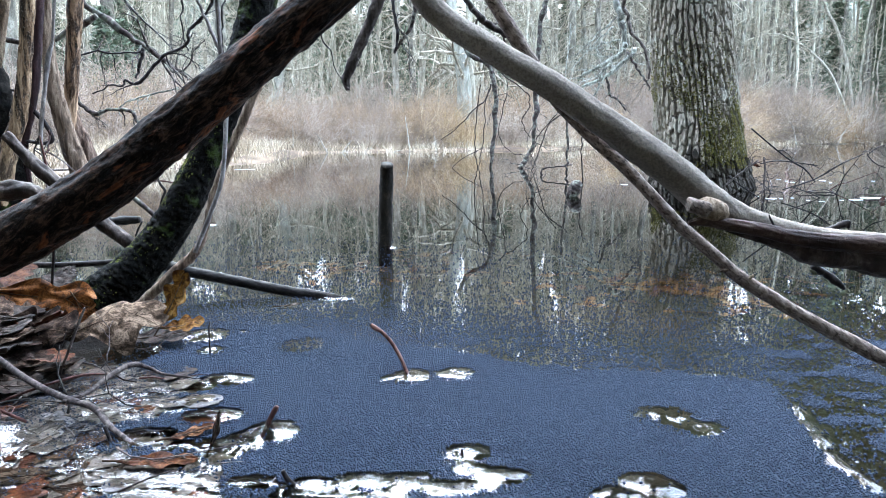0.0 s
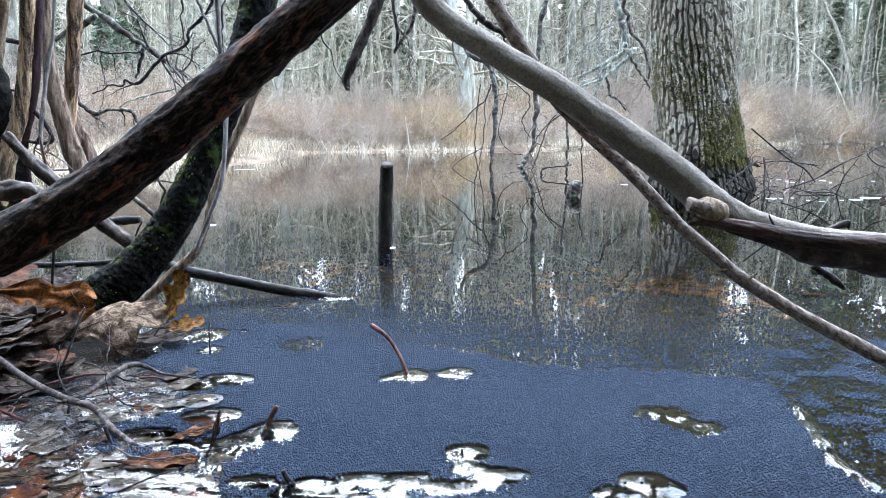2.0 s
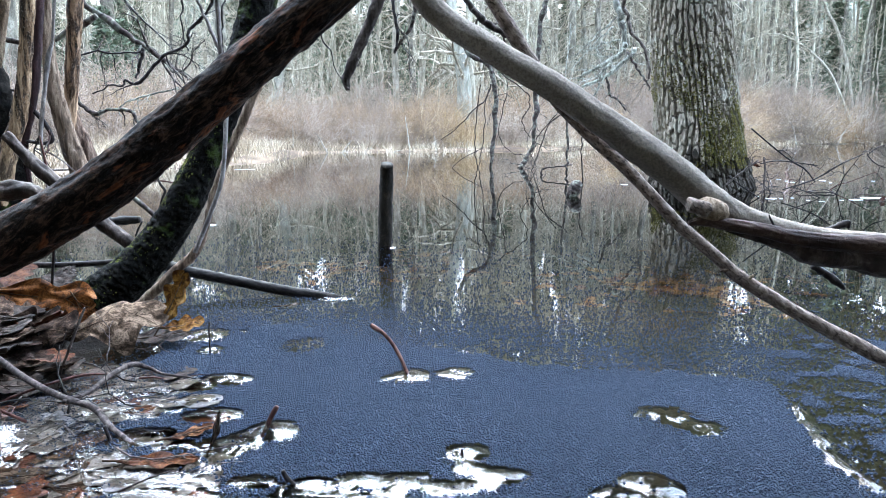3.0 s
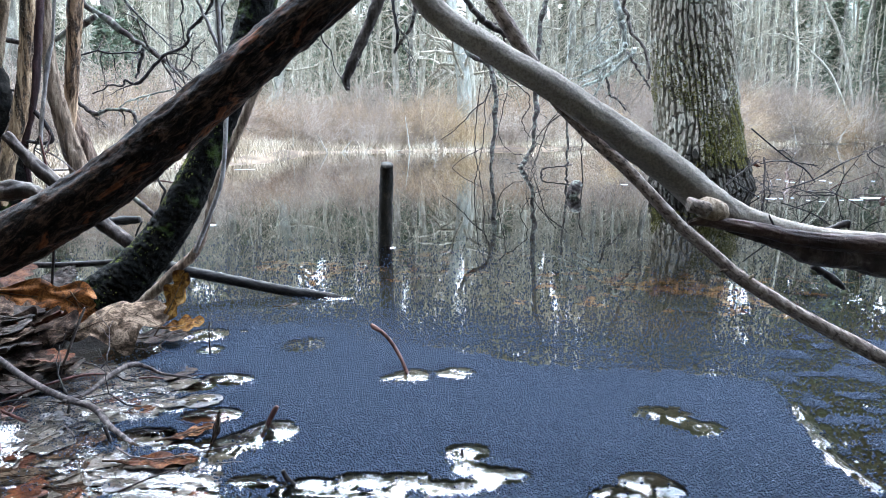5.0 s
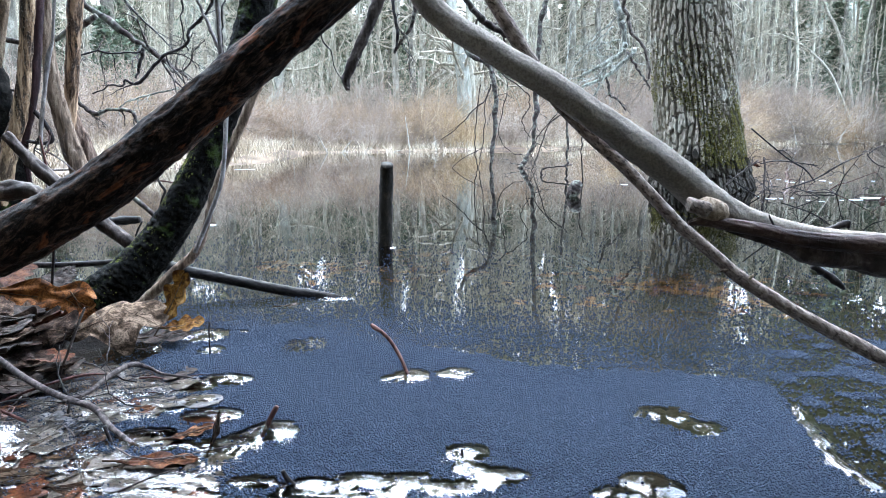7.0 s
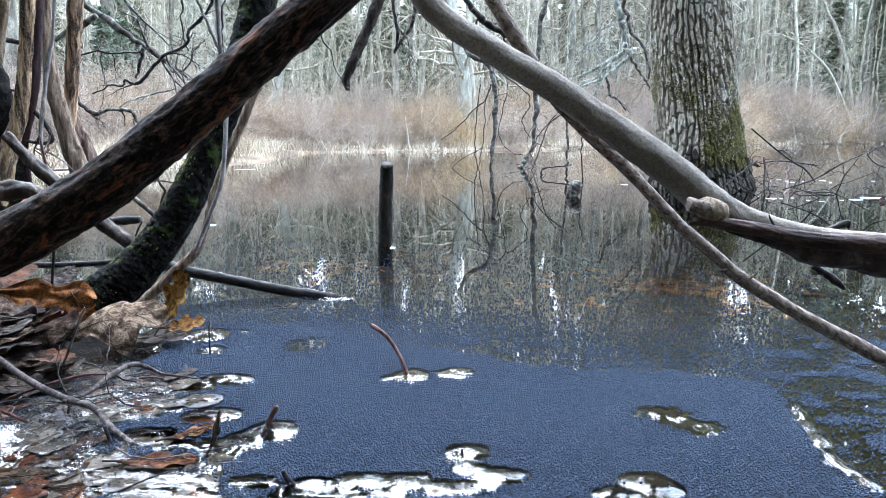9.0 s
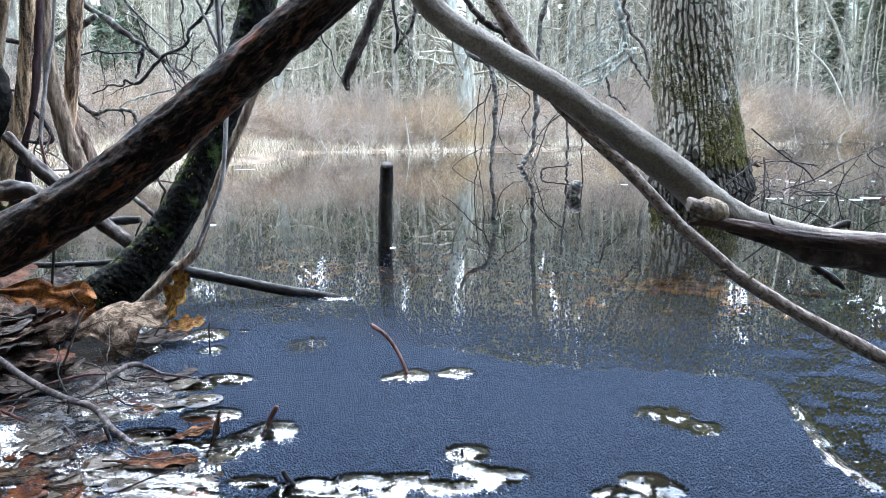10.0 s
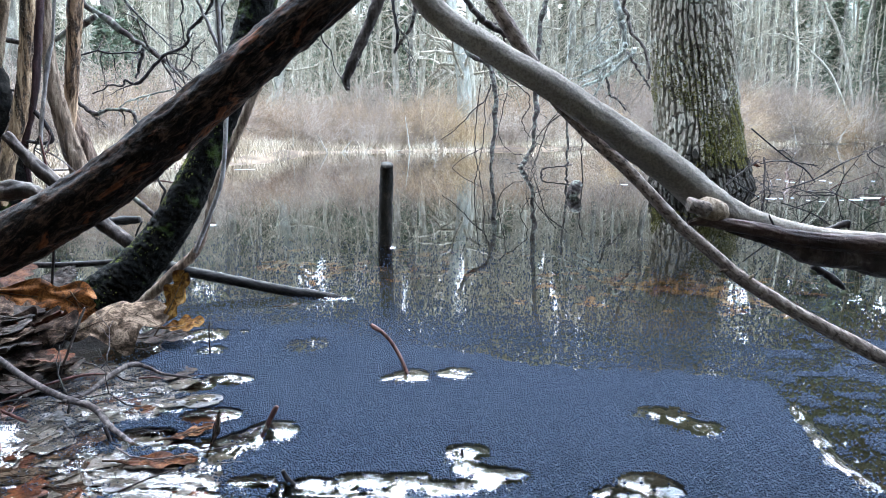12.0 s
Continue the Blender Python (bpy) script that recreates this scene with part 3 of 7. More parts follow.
def water_height(x, y):
    h = np.zeros(np.shape(x))
    for bx, by, w, d, t in BULGES:
        q = ((x - bx) / w) ** 2 + ((y - by) / d) ** 2
        h = np.maximum(h, t * np.clip(1 - q, 0, 1) ** 1.3)
    near = np.exp(-np.maximum(np.hypot(x, y) - 1.0, 0) * 2)
    leafy = np.clip(0.5 + signed(x, y, LEAFY) / 0.05, 0, 1)
    return h * (1 + 0.40 * lattice(x, y, 0.009, 8) + 0.55 * lattice(x, y, 0.020, 18)) + 0.0001 * near * lattice(x, y, 0.03, 9) + leafy * (0.0007 * lattice(x, y, 0.028, 10) + 0.0005 * lattice(x, y * 1.6, 0.012, 11))


STAKE = (-0.163, 1.887)
bulge(STAKE, 0.037, 0.037, 0.0085)
bulge((-0.2083, 1.265), 0.045, 0.014, 0.0030)
XS = np.union1d(grid_axis(-60, 90, -0.72, 0.62, 0.004, 1.2), np.arange(STAKE[0] - 0.04, STAKE[0] + 0.04, 0.003))
YS = np.union1d(grid_axis(0.2, 70, 0.48, 1.3, 0.004, 1.2), np.arange(STAKE[1] - 0.04, STAKE[1] + 0.04, 0.003))
water = sheet("water", XS, YS, water_height, (WATER, WATER_SHALLOW), lambda c: signed(c[:, 0], c[:, 1], LEAFY) > 0.004)
tagged(water, "still dark pond water reflecting the bare woods", "water", kind="structure")


# ---------------------------------------------------------------- large oak in the pond
CHANCE = np.random.RandomState(12).uniform(0, 1, (64, 64))


def ridged_bark(a, z, columns=46):
    """Height of old bark, 0 in the furrows to about 1: upright ridges that wander, broken into flaking plates."""
    c, s = math.cos(a), math.sin(a)
    u = a * columns / (2 * math.pi) + 1.1 * noise.noise(Vector((c * 2.5, s * 2.5, z * 2.4))) + 0.40 * noise.noise(Vector((c * 8, s * 8, z * 9))) + 0.16 * noise.noise(Vector((c * 24, s * 24, z * 30)))
    k = math.floor(u)
    f = u - k
    w = z * 11.5 + CHANCE[k % columns, 0] * 9 + 0.5 * noise.noise(Vector((c * 7, s * 7, z * 5 + 4))) + 0.25 * noise.noise(Vector((c * 26, s * 26, z * 26)))
    j = math.floor(w)
    g = w - j
    furrow = min(1.0, max(0.0, min(f, 1 - f) - 0.08) / 0.09)
    split = min(1.0, min(g, 1 - g) / 0.10)
    return furrow * (0.50 + 0.50 * split) * (0.75 + 0.34 * CHANCE[k % columns, j % 60 + 2] + 0.16 * (0.5 - g))


def big_tree():
    base = (*(1.608, 4.273), 0)
    t = thing("tree", (base[0], base[1], -0.25), "large tree with thick ridged bark, moss and lichen, standing in water", "tree")
    rng = random.Random(4)
    g = Geo()
    n_a, n_z, top = 520, 480, 1.75
    verts = []
    for i in range(n_z + 1):
        z = top * i / n_z
        flare = 0.242 + 0.17 * math.exp(-z / 0.22) + 0.035 * math.exp(-z / 0.9) - 0.012 * z
        for j in range(n_a):
            a = 2 * math.pi * j / n_a
            lobes = 1 + 0.10 * math.exp(-z / 0.25) * math.cos(5 * a + 0.7) + 0.03 * math.sin(3 * a + 1 + z)
            fine = noise.noise(Vector((a * 60, z * 45, 3))) * 0.004 + noise.noise(Vector((a * 14, z * 9, 7))) * 0.006
            r = flare * lobes + 0.040 * (ridged_bark(a, z) - 1) + fine
            verts.append((r * math.cos(a) - 0.125 * max(z - 0.25, 0), r * math.sin(a), z))
    faces = [(i * n_a + j, i * n_a + (j + 1) % n_a, (i + 1) * n_a + (j + 1) % n_a, (i + 1) * n_a + j) for i in range(n_z) for j in range(n_a)]
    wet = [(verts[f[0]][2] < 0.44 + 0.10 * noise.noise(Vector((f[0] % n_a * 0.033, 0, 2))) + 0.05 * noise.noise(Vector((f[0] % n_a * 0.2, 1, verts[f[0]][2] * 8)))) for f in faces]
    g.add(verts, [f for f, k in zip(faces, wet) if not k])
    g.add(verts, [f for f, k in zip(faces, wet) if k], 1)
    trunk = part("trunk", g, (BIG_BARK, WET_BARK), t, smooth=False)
    # moss cushions near the foot
    m = Geo()
    for _ in range(26000):
        a, z = rng.uniform(0, 2 * math.pi), 0.38 + abs(rng.gauss(0, 0.30))
        dens = noise.noise(Vector((math.cos(a) * 1.5, math.sin(a) * 1.5, z * 2.5)))
        if dens + 0.07 * math.cos(a + 0.9) + 0.05 < -0.06 + 0.30 * max(0, z - 0.7) + 0.25 * rng.random():
            continue
        i, j = int(z / top * n_z), int(a / (2 * math.pi) * n_a) % n_a
        p = Vector(verts[i * n_a + j])
        o = Vector((math.cos(a), math.sin(a), 0.2))
        s = rng.uniform(0.0025, 0.007)
        u, w = Vector((-math.sin(a), math.cos(a), 0)), Vector((0, 0, 1))
        m.add([p + u * s, p + w * s, p - u * s, p - w * s, p + o * s * 1.1], [(0, 1, 4), (1, 2, 4), (2, 3, 4), (3, 0, 4)])
    part("moss", m, MOSS, trunk, "olive-green moss cushions")
    # upper trunk and limbs over the water
    u = Geo()
    tube(u, [(-0.18, 0, 1.7, 0.24), (-0.3, 0, 3.3, 0.225), (-0.35, 0.1, 5, 0.2), (-0.1, 0.2, 8, 0.15), (0, 0.1, 11, 0.08), (0.1, 0.1, 14, 0.02)], 14, 4, 0.06, 6)
    for k in range(34):
        z = rng.uniform(2.6, 11)
        a = rng.uniform(0, 2 * math.pi)
        L = rng.uniform(1.5, 4.2)
        rows = [(0, 0, z, 0.07)]
        for s in range(1, 6):
            rows.append((math.cos(a) * L * s / 5 + rng.gauss(0, .1), math.sin(a) * L * s / 5 + rng.gauss(0, .1), z + 0.25 * s + rng.gauss(0, .1), 0.07 * (1 - s / 5.5)))
        tube(u, rows, 6, 3)
        side_twigs(u, rows, 14, 1.1, 0.022, rng, 0.1, 3, 2)
    part("crown", u, FAR_BARK_DARK, t)
    return t


big_tree()


# ---------------------------------------------------------------- limbs close to the camera
def limb_thing(name, label, category, rows, material, sides=14, per=8, rough=0.07, freq=45, seed=0, twigs=None, part_name="limb", twig_mat=None, bark=None):
    if name == "drooping_bough":  # crooked, as dead wood is
        jit = random.Random(seed + 9)
        fine = spline(rows, 4)
        step = float(np.linalg.norm(np.diff(fine[:, :3], axis=0), axis=1).mean())
        rows = [(p[0] + jit.gauss(0, 0.09) * step, p[1] + jit.gauss(0, 0.4) * step, p[2] + jit.gauss(0, 0.07) * step, p[3] * jit.uniform(0.8, 1.15)) for p in fine]
        per = 2
    at = min(rows, key=lambda p: p[2])[:3]
    t = thing(name, at, label, category)
    g = Geo()
    tube(g, shifted(rows, at), sides, per, rough, freq, seed, bark=bark)
    part(part_name, g, material, t)
    if twigs:
        rng = random.Random(seed + 50)
        for n, length, r, droop, lo in twigs:
            for _ in range(n):
                g2 = Geo()
                side_twigs(g2, shifted(rows, at), 1, length, r, rng, droop, 5, 3, 1.0, lo)
                part("side_twig", g2, twig_mat or material, t)
    return t


limb_thing("leaning_log", "dark wet leaning log with flaking bark and orange wood showing", "log",
           [(-0.6188, 0.8, 0.1269, 0.03724), (-0.5606, 0.8, 0.1633, 0.0363), (-0.4907, 0.8, 0.1918, 0.03276), (-0.4206, 0.8, 0.2306, 0.02985), (-0.3681, 0.8, 0.2668, 0.02832), (-0.3162, 0.8, 0.3064, 0.02679), (-0.2482, 0.8, 0.36, 0.02585), (-0.1815, 0.8, 0.4136, 0.02493), (-0.1163, 0.8, 0.466, 0.02403), (-0.03996, 0.8, 0.5256, 0.02248), (0.04675, 0.8, 0.5952, 0.0203)],
           WET_LOG, 64, 40, 0.07, 18, 1, bark=(0.0022, 2.2, 22))
limb_thing("mossy_stem", "black soaked leaning stem with patches of moss", "tree stem",
           [(-0.6125, 1.060, -0.01758, 0.04725), (-0.5688, 1.080, 0.02874, 0.04227), (-0.5166, 1.100, 0.07621, 0.0353), (-0.4679, 1.120, 0.1343, 0.03095), (-0.4238, 1.140, 0.2124, 0.02831), (-0.3916, 1.160, 0.285, 0.02662), (-0.3626, 1.180, 0.3623, 0.02679), (-0.3347, 1.200, 0.4481, 0.02789), (-0.3151, 1.220, 0.5347, 0.029), (-0.2966, 1.250, 0.6525, 0.02927)],
           BLACK_MOSSY, 56, 40, 0.10, 22, 2, bark=(0.0022, 3.4, 75))
def moss_on(owner, rows, count, seed, lo, hi, side):
    """Small moss cushions on one flank of a limb."""
    rng = random.Random(seed)
    at = owner.location
    s = spline(shifted(rows, at), 30)
    m = Geo()
    for _ in range(count):
        i = int(rng.uniform(lo, hi) * (len(s) - 2))
        if noise.noise(Vector(s[i, :3]) * 14 + Vector((seed, 0, 0))) < -0.12:
            continue
        t = Vector(s[i + 1, :3] - s[i, :3]).normalized()
        u = t.cross(Vector((0, 1, 0))).normalized()
        w = t.cross(u)
        a = side + rng.gauss(0, 0.7)
        o = u * math.cos(a) + w * math.sin(a)
        p = Vector(s[i, :3]) + o * (s[i, 3] * 0.97)
        z = rng.uniform(0.0008, 0.0022)
        e, f = t * z, o.cross(t) * z
        m.add([p + e, p + f, p - e, p - f, p + o * z * rng.uniform(0.8, 1.8)], [(0, 1, 4), (1, 2, 4), (2, 3, 4), (3, 0, 4)])
    part("moss", m, MOSS_DARK, owner.children[0], "dark olive-green moss tufts")


STEM_ROWS = [(-0.5688, 1.080, 0.02874, 0.04227), (-0.5166, 1.100, 0.07621, 0.0353), (-0.4679, 1.120, 0.1343, 0.03095), (-0.4238, 1.140, 0.2124, 0.02831), (-0.3916, 1.160, 0.285, 0.02662), (-0.3626, 1.180, 0.3623, 0.02679)]
moss_on(bpy.data.objects["mossy_stem"], STEM_ROWS, 5200, 3, 0.05, 0.95, 0.2)
moss_on(bpy.data.objects["mossy_stem"], STEM_ROWS, 1200, 5, 0.1, 0.8, 5.2)
limb_thing("vine_stem", "thin grey-brown stem climbing beside the black stem", "stem",
           [(-0.4814, 1.040, 0.03879, 0.00708), (-0.4486, 1.040, 0.06595, 0.007051), (-0.4158, 1.040, 0.09736, 0.007018), (-0.3834, 1.040, 0.1267, 0.006113), (-0.3636, 1.040, 0.1681, 0.005207), (-0.3498, 1.040, 0.2158, 0.005169), (-0.3302, 1.040, 0.2628, 0.005132), (-0.3045, 1.040, 0.3176, 0.005937), (-0.2811, 1.040, 0.3673, 0.005891), (-0.2557, 1.040, 0.4122, 0.006685), (-0.2181, 1.040, 0.4843, 0.006609), (-0.1832, 1.040, 0.547, 0.006542)],
           STEM_GREY, 18, 20, 0.14, 60, 3, bark=(0.0012, 2.0, 40))
limb_thing("vine_stem", "very thin grey stem beside the black stem", "stem",
           [(-0.376, 1.020, 0.13, 0.003426), (-0.3498, 1.020, 0.1877, 0.003396), (-0.3301, 1.020, 0.2385, 0.003369), (-0.3225, 1.020, 0.2885, 0.003342), (-0.3182, 1.020, 0.3417, 0.003314), (-0.3204, 1.020, 0.3781, 0.003295), (-0.3221, 1.020, 0.4259, 0.00327), (-0.3233, 1.020, 0.4808, 0.003241), (-0.3249, 1.020, 0.527, 0.003216)],
           TWIG_PALE, 10, 10, 0.12, 60, 4)
limb_thing("overhanging_limb", "smooth grey-brown limb bending over the pond", "branch",
           [(-0.0381, 0.52, 0.4505, 0.007702), (-0.02617, 0.52, 0.4235, 0.008178), (-0.01318, 0.52, 0.4001, 0.008652), (0.006629, 0.52, 0.3826, 0.0087), (0.02746, 0.52, 0.3698, 0.009152), (0.04845, 0.52, 0.3569, 0.009607), (0.08023, 0.52, 0.339, 0.01008), (0.1125, 0.52, 0.3179, 0.01057), (0.1342, 0.52, 0.3034, 0.01147), (0.1562, 0.52, 0.2882, 0.01238), (0.1784, 0.52, 0.2721, 0.01287), (0.1987, 0.52, 0.2557, 0.01293), (0.2189, 0.52, 0.2436, 0.01125), (0.2455, 0.52, 0.2358, 0.007807), (0.2853, 0.52, 0.227, 0.006523), (0.3292, 0.52, 0.2226, 0.006096), (0.3729, 0.52, 0.2209, 0.006535)],
           GREY_LIMB, 44, 18, 0.045, 25, 5, bark=(0.0006, 2.0, 60))
limb_thing("thin_limb", "long thin brown limb slanting down across the water", "branch",
           [(0.02642, 0.6, 0.4425, 0.005662), (0.04183, 0.6, 0.4154, 0.005705), (0.05792, 0.6, 0.3903, 0.006223), (0.07521, 0.6, 0.3647, 0.006267), (0.09771, 0.6, 0.3341, 0.00632), (0.1254, 0.6, 0.3068, 0.006856), (0.1508, 0.6, 0.2835, 0.005914), (0.1766, 0.6, 0.2579, 0.005458), (0.2082, 0.6, 0.2259, 0.005505), (0.2399, 0.6, 0.1995, 0.005543), (0.2666, 0.6, 0.1769, 0.006083), (0.2986, 0.6, 0.1572, 0.006114), (0.3307, 0.6, 0.1388, 0.006143), (0.3684, 0.6, 0.1192, 0.006689), (0.4053, 0.6, 0.1004, 0.006721), (0.4666, 0.6, 0.07173, 0.007291)],
           THIN_BARK, 20, 14, 0.09, 30, 7)
THIN = bpy.data.objects["thin_limb"]
for rows in ([(0.2529, 0.595, 0.1851, 0.001254), (0.2494, 0.595, 0.1846, 0.001505), (0.2464, 0.595, 0.1836, 0.0007529)], [(0.2725, 0.595, 0.1769, 0.001257), (0.2749, 0.595, 0.1795, 0.001256), (0.2762, 0.595, 0.181, 0.0005023)]):
    g = Geo()
    tube(g, shifted(rows, THIN.location), 8, 4, 0.2, 120, 2)
    part("spur", g, KNOT, THIN, "pale lichen-grown spur")
LIMB = bpy.data.objects["overhanging_limb"]
g = Geo()
tube(g, shifted([(0.1817, 0.503, 0.2375, 0.0006294), (0.1858, 0.503, 0.2387, 0.002307), (0.1933, 0.503, 0.2396, 0.003564), (0.206, 0.503, 0.2383, 0.004404), (0.2208, 0.503, 0.2358, 0.004828), (0.2378, 0.503, 0.2328, 0.005042), (0.2592, 0.503, 0.2281, 0.005471), (0.2806, 0.503, 0.2247, 0.005898), (0.306, 0.503, 0.223, 0.006322), (0.3314, 0.503, 0.2217, 0.006746), (0.3612, 0.503, 0.2196, 0.006962)], LIMB.location), 36, 16, 0.10, 40, 6, bark=(0.0006, 2.4, 40))
part("broken_fork", g, FORK_WOOD, LIMB, "split red-brown dead wood")
g = Geo()
tube(g, shifted([(0.2217, 0.53, 0.2305, 0.00177), (0.2375, 0.53, 0.2265, 0.003988), (0.2556, 0.53, 0.222, 0.006212), (0.2738, 0.53, 0.2166, 0.008444), (0.2852, 0.53, 0.2121, 0.01157), (0.301, 0.53, 0.2099, 0.01247), (0.319, 0.53, 0.2076, 0.01203), (0.3372, 0.53, 0.204, 0.01338), (0.353, 0.53, 0.2022, 0.01428), (0.3824, 0.53, 0.1995, 0.01474)], LIMB.location), 40, 16, 0.10, 45, 16, squash=0.7, bark=(0.0013, 2.4, 40))
part("broken_fork", g, BROKEN, LIMB, "dark split dead wood")
g = Geo()
tube(g, shifted([(0.2489, 0.505, 0.2325, 0.0009281), (0.2465, 0.505, 0.2368, 0.0008426), (0.244, 0.505, 0.241, 0.0007573), (0.2425, 0.505, 0.2444, 0.0004203)], LIMB.location), 10, 4, 0.1, 90, 3)
part("spur", g, TWIG_DARK, LIMB, "short dark spur")
g = Geo()
tube(g, shifted([(0.2982, 0.56, 0.2171, 0.0020), (0.3141, 0.56, 0.2233, 0.0025), (0.3253, 0.56, 0.228, 0.0024), (0.3335, 0.56, 0.2308, 0.0030), (0.3357, 0.56, 0.2271, 0.0012)], LIMB.location), 16, 8, 0.35, 220, 4)
part("spur", g, TWIG_DARK, LIMB)
g = Geo()
tube(g, shifted([(0.3094, 0.56, 0.1957, 0.0032), (0.3205, 0.56, 0.188, 0.0030), (0.3306, 0.56, 0.1812, 0.0031), (0.3368, 0.56, 0.1754, 0.0015)], LIMB.location), 16, 8, 0.4, 220, 5)
part("spur", g, TWIG_DARK, LIMB)
STUB = Vector((0.1958, 0.5, 0.2483)) - LIMB.location
g = Geo()
tube(g, [(STUB.x + a, STUB.y + b, STUB.z + c, r) for a, b, c, r in ((-0.0172, -0.003, 0.0042, 0.0026), (-0.0168, -0.003, 0.0042, 0.0052), (-0.0145, -0.003, 0.0040, 0.0056), (-0.010, -0.003, 0.0028, 0.0050), (-0.004, -0.002, 0.0012, 0.0060), (0.002, 0.002, 0.0, 0.006))], 24, 6, 0.14, 260, 9)
part("stub", g, THIN_BARK, LIMB, "short grey broken stub")
g = Geo()
tube(g, [(STUB.x + a, STUB.y + b, STUB.z + c, r) for a, b, c, r in ((-0.0075, -0.001, 0.002, 0.003), (-0.0055, 0, 0.002, 0.0066), (-0.001, 0.002, 0.001, 0.0086), (0.005, 0.005, -0.001, 0.0092), (0.011, 0.009, -0.003, 0.0078), (0.018, 0.014, -0.006, 0.004))], 40, 10, 0.13, 170, 9)
part("knot", g, KNOT, LIMB, "pale swollen bark collar")
limb_thing("fallen_stick", "dark wet stick half sunk in the pond", "stick",
           [(-0.6382, 1.360, 0.0757, 0.01028), (-0.5464, 1.340, 0.0481, 0.01129), (-0.4982, 1.330, 0.03857, 0.0101), (-0.3922, 1.310, 0.02219, 0.009971), (-0.3104, 1.290, 0.01081, 0.009838), (-0.2432, 1.280, 0.003051, 0.009773), (-0.1992, 1.275, -0.001332, 0.005412), (-0.1715, 1.270, -0.003467, 0.003236)],
           STICK_BARK, 24, 16, 0.10, 40, 8, bark=(0.0008, 2.0, 60))
limb_thing("sunken_stake", "short black waterlogged stake standing upright in the pond", "stake",
           [(-0.1653, 1.887, -0.05149, 0.01907), (-0.163, 1.887, 1.458e-05, 0.01899), (-0.1606, 1.887, 0.0606, 0.0189), (-0.158, 1.887, 0.1394, 0.01799), (-0.1557, 1.887, 0.1939, 0.01791), (-0.1554, 1.887, 0.2141, 0.0171)],
           POST_WOOD, 32, 16, 0.08, 30, 10, bark=(0.0014, 2.4, 50))
POST = bpy.data.objects["sunken_stake"]
TOP = Vector((-0.1554, 1.887, 0.2156)) - POST.location
g = Geo()
tube(g, [(TOP.x + a, TOP.y + b, TOP.z + c, r) for a, b, c, r in ((0.0, 0.0, -0.03, 0.0172), (0.0, 0.0, -0.012, 0.0176), (0.001, -0.004, 0.006, 0.0174), (0.002, -0.008, 0.0145, 0.0166))], 22, 5, 0.09, 70, 4, bark=(0.0012, 2.4, 60))
part("cut_top", g, POST_WOOD, POST, "slanted weathered cut end")
limb_thing("hanging_branch", "dark broken branch hanging over the water", "branch",
           [(-0.08834, 1.1, 0.5531, 0.009527), (-0.09755, 1.1, 0.5158, 0.00871), (-0.1058, 1.1, 0.4933, 0.008303), (-0.1166, 1.1, 0.4714, 0.007453), (-0.1267, 1.1, 0.4485, 0.007479), (-0.1368, 1.1, 0.4272, 0.007062), (-0.147, 1.1, 0.4058, 0.006641), (-0.1526, 1.1, 0.3929, 0.005767), (-0.1502, 1.1, 0.3799, 0.004), (-0.1494, 1.1, 0.3755, 0.001779)],
           BROKEN, 24, 16, 0.22, 60, 11, [(3, 0.03, 0.002, 0.2, 0.1)], bark=(0.0012, 2.2, 45))


# ---- boughs of the tree and nearby shrubs that hang into the view
limb_thing("drooping_bough", "lichen-crusted dead bough drooping into the water", "branch", [(1.066, 7.1, 1.987, 0.02412), (1.029, 7.1, 1.666, 0.0243), (0.9832, 7.1, 1.477, 0.02645), (0.9566, 7.1, 1.149, 0.0246), (0.9365, 7.1, 0.7595, 0.02482), (0.9569, 7.1, 0.613, 0.02698), (0.9323, 7.1, 0.4144, 0.02293), (0.9249, 7.1, 0.2139, 0.02303), (0.8518, 7.1, 0.08695, 0.0252), (0.8123, 7.1, 0.01159, 0.02314), (0.8309, 7.1, -0.04656, 0.01896)], LICHEN_BOUGH, 12, 5, 0.2, 14, 13, [(13, 0.5, 0.005, 0.9, 0.2), (12, 0.25, 0.003, 0.4, 0.3)])
limb_thing("drooping_bough", "grey dead branch hanging straight down to the water", "branch", [(0.1831, 7.4, 1.385, 0.01914), (0.261, 7.4, 1.196, 0.02563), (0.3624, 7.4, 1.133, 0.02781), (0.4819, 7.4, 1.069, 0.0257), (0.5311, 7.4, 0.9304, 0.02578), (0.5582, 7.4, 0.6733, 0.02593), (0.5553, 7.4, 0.4192, 0.0239), (0.522, 7.4, 0.1562, 0.02185), (0.5177, 7.4, -0.0005999, 0.01535)], LICHEN_BOUGH, 12, 5, 0.15, 14, 12, [(10, 0.35, 0.004, 0.8, 0.3)])
limb_thing("drooping_bough", "slender dark twig arching over the pond", "branch", [(0.5011, 7.3, 0.8588, 0.008228), (0.4496, 7.3, 0.7088, 0.007567), (0.3143, 7.3, 0.5928, 0.006896), (0.1548, 7.3, 0.4176, 0.005538), (-0.02388, 7.3, 0.2883, 0.003471)], TWIG_DULL, 7, 5, 0.15, 30, 60, [(4, 0.2, 0.0025, 0.6, 0.2)])
limb_thing("drooping_bough", "thin dark twig hanging into the water", "branch", [(0.3838, 7.2, 0.8511, 0.005408), (0.3566, 7.2, 0.6174, 0.005436), (0.3355, 7.2, 0.3175, 0.005473), (0.3491, 7.2, 0.08395, 0.005501), (0.3676, 7.2, -0.01604, 0.004827)], TWIG_DULL, 7, 5, 0.15, 30, 61)
